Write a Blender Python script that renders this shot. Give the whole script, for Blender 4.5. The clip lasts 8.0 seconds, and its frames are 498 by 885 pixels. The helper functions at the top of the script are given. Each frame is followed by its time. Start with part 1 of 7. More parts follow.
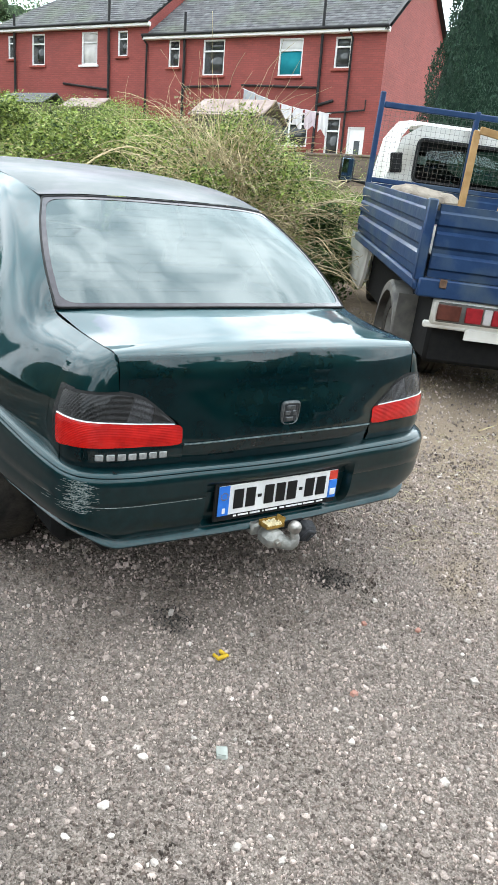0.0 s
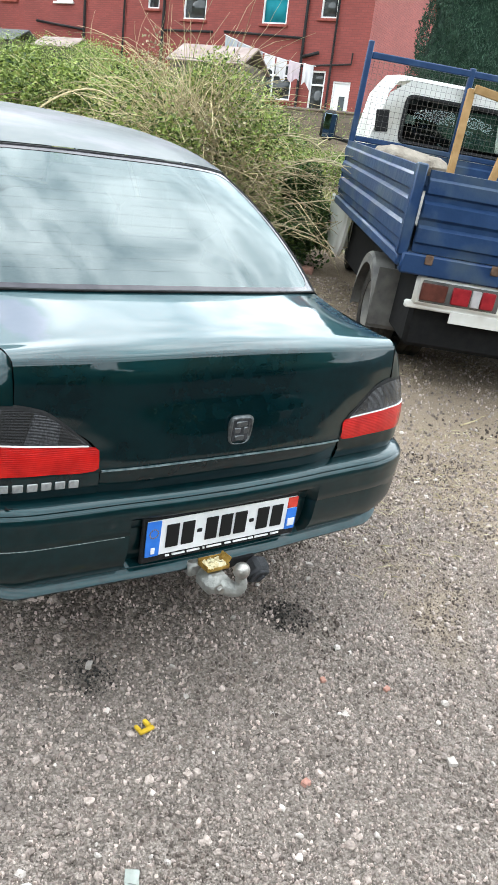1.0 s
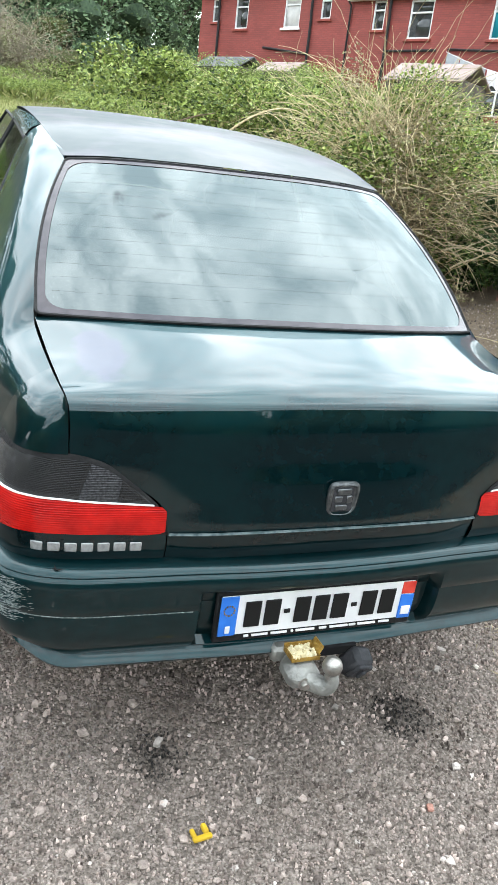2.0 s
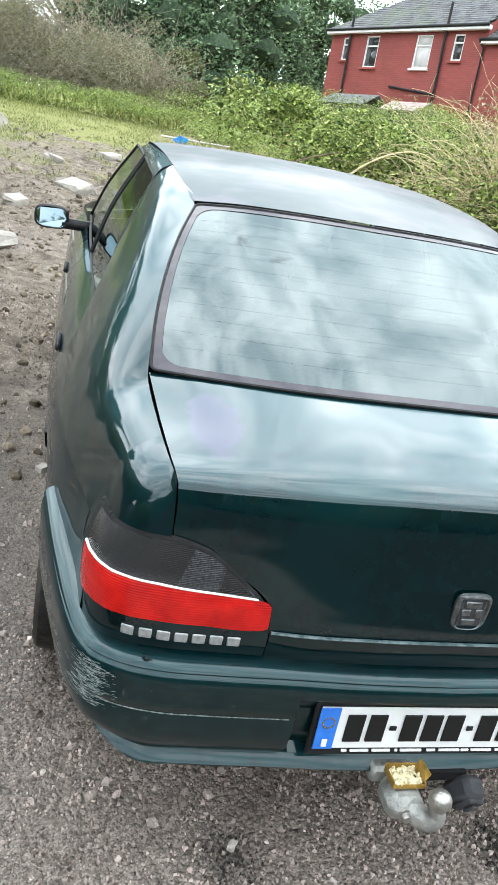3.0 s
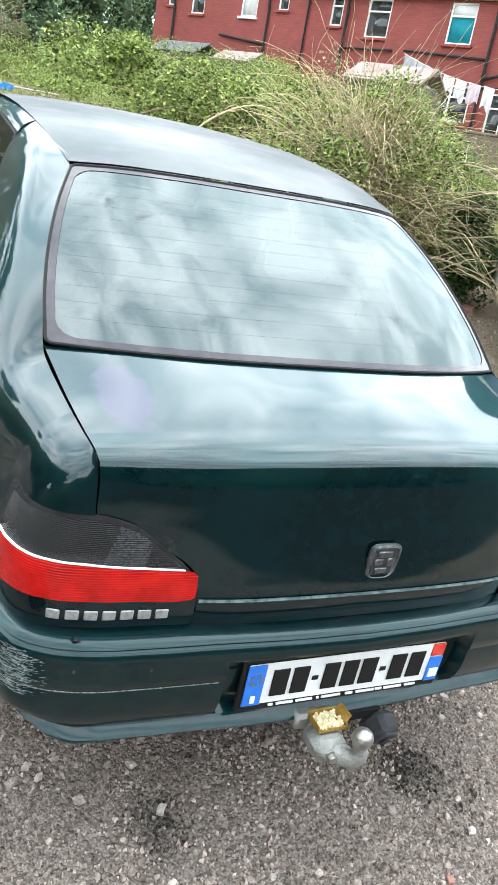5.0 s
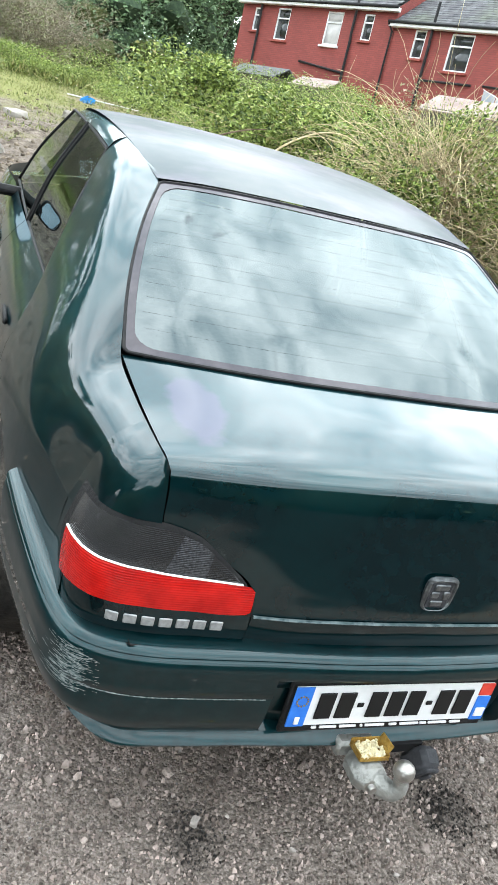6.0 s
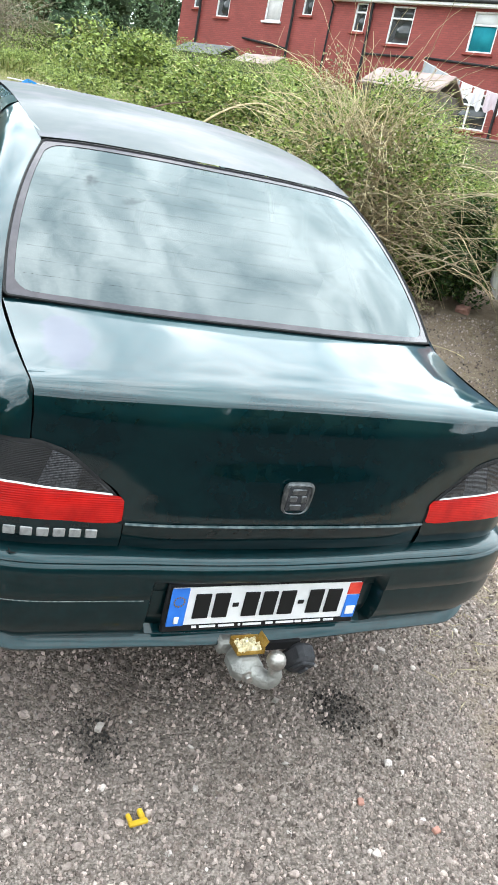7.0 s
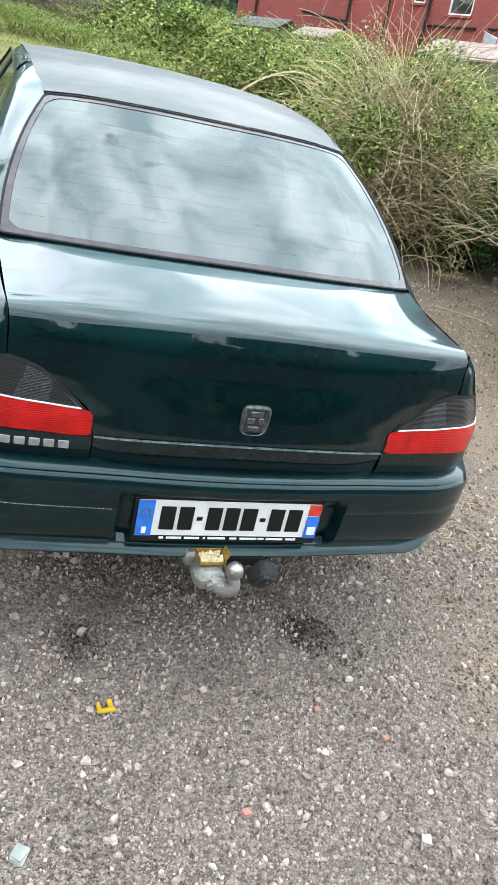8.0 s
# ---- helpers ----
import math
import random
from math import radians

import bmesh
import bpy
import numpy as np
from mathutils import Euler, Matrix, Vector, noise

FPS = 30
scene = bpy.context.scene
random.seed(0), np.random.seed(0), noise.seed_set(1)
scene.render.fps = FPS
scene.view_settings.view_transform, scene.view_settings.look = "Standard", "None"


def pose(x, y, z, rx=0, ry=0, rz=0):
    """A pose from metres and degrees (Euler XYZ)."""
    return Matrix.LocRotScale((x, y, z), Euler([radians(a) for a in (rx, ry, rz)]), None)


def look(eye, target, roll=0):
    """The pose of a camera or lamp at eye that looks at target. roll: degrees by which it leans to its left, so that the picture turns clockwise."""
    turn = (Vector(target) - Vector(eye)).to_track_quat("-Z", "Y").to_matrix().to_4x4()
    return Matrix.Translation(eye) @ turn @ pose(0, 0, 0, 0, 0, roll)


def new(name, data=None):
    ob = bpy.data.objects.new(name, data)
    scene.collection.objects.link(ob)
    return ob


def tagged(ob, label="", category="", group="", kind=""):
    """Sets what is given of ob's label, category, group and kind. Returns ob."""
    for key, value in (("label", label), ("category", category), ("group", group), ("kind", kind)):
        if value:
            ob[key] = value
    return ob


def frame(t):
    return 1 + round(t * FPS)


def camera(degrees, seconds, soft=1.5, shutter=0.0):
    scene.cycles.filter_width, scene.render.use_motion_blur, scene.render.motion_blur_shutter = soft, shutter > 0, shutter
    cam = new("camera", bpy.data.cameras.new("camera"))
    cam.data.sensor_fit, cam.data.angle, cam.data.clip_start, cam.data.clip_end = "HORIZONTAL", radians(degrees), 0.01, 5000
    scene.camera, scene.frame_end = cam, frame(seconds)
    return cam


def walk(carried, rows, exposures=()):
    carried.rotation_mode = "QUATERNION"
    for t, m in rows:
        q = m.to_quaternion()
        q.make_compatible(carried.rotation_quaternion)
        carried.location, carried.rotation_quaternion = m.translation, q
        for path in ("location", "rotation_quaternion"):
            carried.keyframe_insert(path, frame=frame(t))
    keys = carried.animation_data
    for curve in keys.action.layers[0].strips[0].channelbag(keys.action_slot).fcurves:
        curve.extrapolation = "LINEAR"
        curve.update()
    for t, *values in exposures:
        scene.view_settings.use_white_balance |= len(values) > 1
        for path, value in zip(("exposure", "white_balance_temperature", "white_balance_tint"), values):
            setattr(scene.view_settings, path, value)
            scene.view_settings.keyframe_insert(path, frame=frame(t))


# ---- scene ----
cam = camera(36.0, 8.0, soft=1.0)
PATH = [
    (0, (-1.573, -2.102, 1.435), (-0.485, -0.526, 0.857), 4.6),
    (0.5, (-1.408, -1.829, 1.456), (-0.312, -0.272, 0.846), 7.9),
    (1, (-1.19, -1.683, 1.462), (-0.055, -0.179, 0.79), 7.2),
    (1.5, (-0.879, -1.639, 1.449), (-0.053, 0.045, 0.755), 5.2),
    (1.7, (-0.823, -1.581, 1.462), (-0.08, 0.143, 0.771), 5.5),
    (2.8, (-0.811, -1.293, 1.507), (-0.242, 0.504, 0.838), 10.8),
    (3, (-0.832, -1.272, 1.524), (-0.358, 0.56, 0.876), 10.1),
    (3.5, (-0.896, -1.241, 1.533), (-0.381, 0.575, 0.87), 8.4),
    (4, (-0.925, -1.217, 1.518), (-0.16, 0.478, 0.782), 8.6),
    (4.2, (-0.921, -1.22, 1.52), (-0.081, 0.435, 0.773), 9.0),
    (5.3, (-0.976, -1.227, 1.526), (-0.16, 0.473, 0.858), 11.3),
    (5.5, (-0.991, -1.223, 1.523), (-0.205, 0.492, 0.859), 11.9),
    (6, (-1.002, -1.232, 1.523), (-0.272, 0.508, 0.86), 13.9),
    (6.5, (-0.952, -1.272, 1.511), (-0.236, 0.463, 0.82), 14.6),
    (7, (-0.843, -1.502, 1.498), (-0.034, 0.194, 0.812), 12.0),
    (7.5, (-0.75, -1.819, 1.463), (0.077, -0.135, 0.771), 9.6),
    (8, (-0.681, -1.768, 1.471), (-0.001, -0.047, 0.711), 12.0),
]
walk(cam, [(t, look(eye, target, roll)) for t, eye, target, roll in PATH], [(0.0, -0.14), (1.5, -0.03), (3.0, 0.1), (4.0, 0.13), (6.5, 0.11), (7.0, 0.07), (7.5, -0.03), (8.0, -0.1)])

# ---- light ----
world = bpy.data.worlds.new("world")
scene.world = world
world.use_nodes = True
SUN_EL, SUN_ROT = radians(50), radians(25)


def sky():
    nt = world.node_tree
    nt.nodes.clear()
    n, l = nt.nodes.new, nt.links.new
    out, bg = n("ShaderNodeOutputWorld"), n("ShaderNodeBackground")
    tex = n("ShaderNodeTexSky")
    tex.sky_type, tex.sun_disc, tex.sun_elevation, tex.sun_rotation = "NISHITA", False, SUN_EL, SUN_ROT
    dim = n("ShaderNodeVectorMath")
    dim.operation = "SCALE"
    dim.inputs["Scale"].default_value = 0.11
    l(tex.outputs["Color"], dim.inputs[0])
    co, mp = n("ShaderNodeTexCoord"), n("ShaderNodeMapping")
    mp.inputs["Scale"].default_value = (1.3, 1.25, 1.3)
    mp.inputs["Location"].default_value = (0.35, 0.1, 0.0)
    l(co.outputs["Generated"], mp.inputs["Vector"])
    big, cover, shade, small = n("ShaderNodeTexNoise"), n("ShaderNodeValToRGB"), n("ShaderNodeValToRGB"), n("ShaderNodeTexNoise")
    big.inputs["Scale"].default_value, big.inputs["Detail"].default_value, big.inputs["Distortion"].default_value = 2.6, 8.0, 0.5
    small.inputs["Scale"].default_value, small.inputs["Detail"].default_value, small.inputs["Distortion"].default_value = 4.6, 7.0, 0.5
    cover.color_ramp.elements[0].position, cover.color_ramp.elements[1].position = 0.29, 0.35
    shade.color_ramp.elements[0].position, shade.color_ramp.elements[1].position = 0.34, 0.64
    shade.color_ramp.elements[0].color, shade.color_ramp.elements[1].color = (1.45, 1.78, 1.98, 1), (3.5, 3.7, 3.85, 1)
    l(mp.outputs["Vector"], big.inputs["Vector"])
    l(mp.outputs["Vector"], small.inputs["Vector"])
    l(big.outputs["Fac"], cover.inputs["Fac"])
    l(small.outputs["Fac"], shade.inputs["Fac"])
    mix = n("ShaderNodeMix")
    mix.data_type = "RGBA"
    l(cover.outputs["Color"], mix.inputs["Factor"])
    l(dim.outputs["Vector"], mix.inputs["A"])
    l(shade.outputs["Color"], mix.inputs["B"])
    # thin cloud: the sky is brighter round the veiled sun
    dot, low, haze = n("ShaderNodeVectorMath"), n("ShaderNodeMapRange"), n("ShaderNodeVectorMath")
    dot.operation = "DOT_PRODUCT"
    l(co.outputs["Generated"], dot.inputs[0])
    dot.inputs[1].default_value = (math.cos(SUN_EL) * math.sin(SUN_ROT), math.cos(SUN_EL) * math.cos(SUN_ROT), math.sin(SUN_EL))
    low.interpolation_type = "SMOOTHSTEP"
    low.inputs["From Min"].default_value, low.inputs["From Max"].default_value = 0.1, 1.0
    low.inputs["To Min"].default_value, low.inputs["To Max"].default_value = 0.64, 1.1
    l(dot.outputs["Value"], low.inputs["Value"])
    haze.operation = "SCALE"
    l(mix.outputs["Result"], haze.inputs[0])
    l(low.outputs["Result"], haze.inputs["Scale"])
    l(haze.outputs["Vector"], bg.inputs["Color"])
    bg.inputs["Strength"].default_value = 1.62
    l(bg.outputs["Background"], out.inputs["Surface"])


sky()
sun_data = bpy.data.lights.new("sun", "SUN")
sun_data.energy, sun_data.angle, sun_data.color = 0.6, radians(90), (1.0, 0.95, 0.88)
sun = new("sun", sun_data)
sun.matrix_world = look((10.9, 23.3, 30.6), (0, 0, 0))


# ---- materials ----
def material(name, c1, c2=None, rough=0.7, metal=0.0, scale=8.0, bump=0.0, bump_scale=None, coat=0.0, stain=None, stain_scale=1.3, island=0.0, spec=0.18, rough2=None, trans=0.0):
    """Two-scale procedural surface: fine grain between two colours, larger stains, relief."""
    m = bpy.data.materials.new(name)
    m.use_nodes = True
    nt = m.node_tree
    n, l = nt.nodes.new, nt.links.new
    b = nt.nodes["Principled BSDF"]
    co = n("ShaderNodeTexCoord")
    noise_a = n("ShaderNodeTexNoise")
    noise_a.inputs["Scale"].default_value, noise_a.inputs["Detail"].default_value = scale, 6.0
    l(co.outputs["Object"], noise_a.inputs["Vector"])
    ramp = n("ShaderNodeValToRGB")
    ramp.color_ramp.elements[0].position, ramp.color_ramp.elements[1].position = 0.35, 0.65
    ramp.color_ramp.elements[0].color, ramp.color_ramp.elements[1].color = (*c1, 1), (*(c2 or c1), 1)
    l(noise_a.outputs["Fac"], ramp.inputs["Fac"])
    colour = ramp.outputs["Color"]
    if stain:
        noise_b = n("ShaderNodeTexNoise")
        noise_b.inputs["Scale"].default_value, noise_b.inputs["Detail"].default_value = stain_scale, 5.0
        l(co.outputs["Object"], noise_b.inputs["Vector"])
        r2 = n("ShaderNodeValToRGB")
        r2.color_ramp.elements[0].position, r2.color_ramp.elements[1].position = 0.48, 0.66
        l(noise_b.outputs["Fac"], r2.inputs["Fac"])
        mx = n("ShaderNodeMix")
        mx.data_type = "RGBA"
        l(r2.outputs["Color"], mx.inputs["Factor"])
        l(colour, mx.inputs["A"])
        mx.inputs["B"].default_value = (*stain, 1)
        colour = mx.outputs["Result"]
    if island:
        geo, hsv = n("ShaderNodeNewGeometry"), n("ShaderNodeHueSaturation")
        mr = n("ShaderNodeMapRange")
        mr.inputs["To Min"].default_value, mr.inputs["To Max"].default_value = 1 - island, 1 + 0.7 * island
        l(geo.outputs["Random Per Island"], mr.inputs["Value"])
        l(mr.outputs["Result"], hsv.inputs["Value"])
        l(colour, hsv.inputs["Color"])
        colour = hsv.outputs["Color"]
    l(colour, b.inputs["Base Color"])
    b.inputs["Roughness"].default_value, b.inputs["Metallic"].default_value = rough, metal
    if rough2 is not None:
        mr2 = n("ShaderNodeMapRange")
        mr2.inputs["To Min"].default_value, mr2.inputs["To Max"].default_value = rough, rough2
        l(noise_a.outputs["Fac"], mr2.inputs["Value"])
        l(mr2.outputs["Result"], b.inputs["Roughness"])
    b.inputs["Coat Weight"].default_value, b.inputs["Coat Roughness"].default_value = coat, 0.03
    b.inputs["Specular IOR Level"].default_value = spec
    b.inputs["Transmission Weight"].default_value = trans
    if bump:
        noise_c, bp = n("ShaderNodeTexNoise"), n("ShaderNodeBump")
        noise_c.inputs["Scale"].default_value, noise_c.inputs["Detail"].default_value = bump_scale or scale * 3, 5.0
        l(co.outputs["Object"], noise_c.inputs["Vector"])
        bp.inputs["Strength"].default_value, bp.inputs["Distance"].default_value = bump, 0.02
        l(noise_c.outputs["Fac"], bp.inputs["Height"])
        l(bp.outputs["Normal"], b.inputs["Normal"])
    return m


def glass(name, tint, ior):
    m = bpy.data.materials.new(name)
    m.use_nodes = True
    nt = m.node_tree
    n, l = nt.nodes.new, nt.links.new
    nt.nodes.remove(nt.nodes["Principled BSDF"])
    mix, tr, gl, fr = n("ShaderNodeMixShader"), n("ShaderNodeBsdfTransparent"), n("ShaderNodeBsdfGlossy"), n("ShaderNodeFresnel")
    tr.inputs["Color"].default_value = (*tint, 1)
    gl.inputs["Roughness"].default_value = 0.02
    gl.inputs["Color"].default_value = (0.6, 0.69, 0.7, 1)
    fr.inputs["IOR"].default_value = ior
    l(fr.outputs["Fac"], mix.inputs["Fac"])
    l(tr.outputs["BSDF"], mix.inputs[1])
    l(gl.outputs["BSDF"], mix.inputs[2])
    l(mix.outputs["Shader"], nt.nodes["Material Output"].inputs["Surface"])
    return m


M = {}
M["paint"] = material("green_paint", (0.0014, 0.0135, 0.017), (0.0025, 0.02, 0.0245), 0.3, 0.75, 30, coat=0.85, rough2=0.4, stain=(0.003, 0.028, 0.032), stain_scale=2.2, spec=0.1)
M["lid_paint"] = material("lid_paint", (0.0014, 0.0145, 0.018), (0.0025, 0.021, 0.0255), 0.3, 0.75, 30, coat=0.92, rough2=0.4, stain=(0.003, 0.028, 0.032), stain_scale=2.2, spec=0.1)


def peeled_lacquer(m, centre, radii):
    """A lavender patch with a frayed edge where the lacquer has gone dull."""
    nt = m.node_tree
    n, l = nt.nodes.new, nt.links.new
    b = nt.nodes["Principled BSDF"]
    co, mp, ln_, nz, ad, mr, mx, rr = n("ShaderNodeTexCoord"), n("ShaderNodeMapping"), n("ShaderNodeVectorMath"), n("ShaderNodeTexNoise"), n("ShaderNodeMath"), n("ShaderNodeMapRange"), n("ShaderNodeMix"), n("ShaderNodeMapRange")
    mp.inputs["Location"].default_value = (-centre[0] / radii[0], -centre[1] / radii[1], 0)
    mp.inputs["Scale"].default_value = (1 / radii[0], 1 / radii[1], 0)
    l(co.outputs["Object"], mp.inputs["Vector"])
    ln_.operation = "LENGTH"
    l(mp.outputs["Vector"], ln_.inputs[0])
    nz.inputs["Scale"].default_value, nz.inputs["Detail"].default_value = 16, 9
    l(co.outputs["Object"], nz.inputs["Vector"])
    ad.operation = "MULTIPLY_ADD"
    l(nz.outputs["Fac"], ad.inputs[0])
    ad.inputs[1].default_value = 0.9
    l(ln_.outputs["Value"], ad.inputs[2])
    mr.inputs["From Min"].default_value, mr.inputs["From Max"].default_value = 1.5, 1.25
    l(ad.outputs["Value"], mr.inputs["Value"])
    mx.data_type = "RGBA"
    l(mr.outputs["Result"], mx.inputs["Factor"])
    l(b.inputs["Base Color"].links[0].from_socket, mx.inputs["A"])
    mx.inputs["B"].default_value = (0.03, 0.026, 0.055, 1)
    l(mx.outputs["Result"], b.inputs["Base Color"])
    rr.inputs["To Min"].default_value, rr.inputs["To Max"].default_value = 0.035, 0.14
    l(mr.outputs["Result"], rr.inputs["Value"])
    l(rr.outputs["Result"], b.inputs["Coat Roughness"])


for m_ in (M["paint"], M["lid_paint"]):
    b_ = m_.node_tree.nodes["Principled BSDF"]
    b_.inputs["Coat Roughness"].default_value = 0.035
    b_.inputs["Coat IOR"].default_value = 1.57
    b_.inputs["Specular Tint"].default_value = (0.5, 0.66, 0.7, 1)
peeled_lacquer(M["lid_paint"], (-0.525, 0.31), (0.06, 0.14))
M["roof_paint"] = material("dull_green_paint", (0.008, 0.021, 0.025), (0.013, 0.029, 0.034), 0.4, 0.0, 12, coat=0.13, rough2=0.55, stain=(0.065, 0.06, 0.082), stain_scale=2.8, spec=0.2)
M["roof_paint"].node_tree.nodes["Principled BSDF"].inputs["Coat Roughness"].default_value = 0.12
M["bumper"] = material("bumper_paint", (0.0016, 0.02, 0.024), (0.0028, 0.029, 0.034), 0.34, 0.7, 30, coat=0.8, rough2=0.46, stain=(0.003, 0.024, 0.028), stain_scale=2.2, spec=0.1)
M["black"] = material("black_rubber", (0.012, 0.012, 0.013), (0.02, 0.02, 0.02), 0.6, 0, 40, 0.2)
M["dark"] = material("dark_inner", (0.008, 0.008, 0.009), (0.012, 0.012, 0.012), 0.9, 0, 20)
M["band"] = material("window_band", (0.035, 0.03, 0.038), (0.05, 0.044, 0.054), 0.2, 0, 30, coat=0.5)
M["band"].node_tree.nodes["Principled BSDF"].inputs["Coat IOR"].default_value = 1.5
M["glass"] = glass("rear_glass", (0.10, 0.14, 0.14), 2.3)
M["sideglass"] = glass("side_glass", (0.7, 0.74, 0.71), 1.5)
M["cabglass"] = glass("cab_glass", (0.8, 0.86, 0.86), 1.7)
M["strip"] = material("fold_glint", (0.04, 0.065, 0.07), (0.17, 0.21, 0.215), 0.35, 0.3, 60, stain=(0.05, 0.08, 0.08), stain_scale=30)
M["white"] = material("white_plastic", (0.78, 0.78, 0.77), (0.82, 0.82, 0.82), 0.35, 0, 20)
M["red_lens"] = material("red_lens", (0.36, 0.005, 0.004), (0.54, 0.010, 0.007), 0.2, 0, 22, coat=0.5)
M["clear_lens"] = material("grey_lens", (0.012, 0.012, 0.013), (0.07, 0.07, 0.075), 0.3, 0.0, 200, coat=0.05)
M["smoke_lens"] = material("smoked_lens", (0.003, 0.003, 0.0035), (0.007, 0.007, 0.008), 0.18, 0.0, 90, coat=0.35, spec=0.3)


def ribs(m, scale, axis, strength):
    """Moulded ribs on a lens."""
    nt = m.node_tree
    w, bp, co = nt.nodes.new("ShaderNodeTexWave"), nt.nodes.new("ShaderNodeBump"), nt.nodes.new("ShaderNodeTexCoord")
    w.bands_direction = axis
    w.inputs["Scale"].default_value = scale
    nt.links.new(co.outputs["Object"], w.inputs["Vector"])
    bp.inputs["Strength"].default_value, bp.inputs["Distance"].default_value = strength, 0.003
    nt.links.new(w.outputs["Fac"], bp.inputs["Height"])
    nt.links.new(bp.outputs["Normal"], m.node_tree.nodes["Principled BSDF"].inputs["Normal"])


ribs(M["red_lens"], 60, "Z", 0.3)
ribs(M["smoke_lens"], 85, "Z", 0.4)
ribs(M["clear_lens"], 85, "Z", 0.6)
M["scrape"] = material("scraped_paint", (0.06, 0.10, 0.10), (0.34, 0.39, 0.39), 0.6, 0, 160, 0.2)
M["mark"] = material("dull_silver", (0.28, 0.29, 0.29), (0.42, 0.43, 0.43), 0.45, 0.5, 90)
M["badge_metal"] = material("tarnished_metal", (0.10, 0.11, 0.115), (0.2, 0.21, 0.215), 0.35, 0.85, 60, 0.2)
M["plate"] = material("plate_white", (0.74, 0.74, 0.74), (0.8, 0.8, 0.8), 0.3, 0, 30)
M["blue_band"] = material("plate_blue", (0.03, 0.16, 0.6), (0.04, 0.2, 0.68), 0.35, 0, 30)
M["red_band"] = material("plate_red", (0.6, 0.04, 0.03), (0.7, 0.08, 0.05), 0.35, 0, 30)
M["ink"] = material("plate_ink", (0.012, 0.012, 0.012), None, 0.4)
M["ball"] = material("worn_steel", (0.28, 0.27, 0.25), (0.42, 0.4, 0.37), 0.4, 0.9, 40, 0.2)
M["bracket"] = material("cast_steel", (0.25, 0.25, 0.235), (0.36, 0.36, 0.335), 0.55, 0.6, 30, 0.3)
M["gold"] = material("yellow_tape", (0.22, 0.12, 0.02), (0.40, 0.25, 0.06), 0.45, 0.2, 40, 0.5)
M["foil"] = material("pale_foam", (0.75, 0.62, 0.36), (0.85, 0.78, 0.55), 0.6, 0, 50, 0.8)
M["socket"] = material("grey_plastic", (0.03, 0.032, 0.035), (0.05, 0.05, 0.055), 0.6, 0, 40, 0.2)
M["tyre"] = material("tyre_rubber", (0.018, 0.017, 0.016), (0.035, 0.033, 0.03), 0.8, 0, 20, 0.4, stain=(0.07, 0.06, 0.05), stain_scale=5)
M["alloy"] = material("wheel_rim", (0.3, 0.3, 0.3), (0.4, 0.4, 0.4), 0.4, 0.8, 20)
M["seat"] = material("seat_cloth", (0.26, 0.25, 0.24), (0.38, 0.365, 0.35), 0.95, 0, 60, 0.3)
M["mirror"] = material("mirror_glass", (0.24, 0.31, 0.35), None, 0.03, 1.0)


def spl(*keys):
    """A smooth curve through (place, value) pairs."""
    xs = np.array([k[0] for k in keys], float)
    ys = np.array([k[1] for k in keys], float)
    s = np.gradient(ys, xs) if len(xs) > 2 else np.full(len(xs), (ys[-1] - ys[0]) / (xs[-1] - xs[0]))

    def at(x):
        x = min(max(x, xs[0]), xs[-1])
        i = min(max(int(np.searchsorted(xs, x)) - 1, 0), len(xs) - 2)
        h = xs[i + 1] - xs[i]
        t = (x - xs[i]) / h
        return float((2 * t**3 - 3 * t**2 + 1) * ys[i] + (t**3 - 2 * t**2 + t) * h * s[i] + (3 * t**2 - 2 * t**3) * ys[i + 1] + (t**3 - t**2) * h * s[i + 1])

    return at


def resample(pts, n):
    """n points on a smooth line through pts."""
    pts = np.array(pts, float)
    d = np.r_[0, np.cumsum(np.linalg.norm(np.diff(pts, axis=0), axis=1) + 1e-6)]
    f = [spl(*zip(d, pts[:, k])) for k in range(pts.shape[1])]
    return [tuple(g(s) for g in f) for s in np.linspace(0, d[-1], n)]


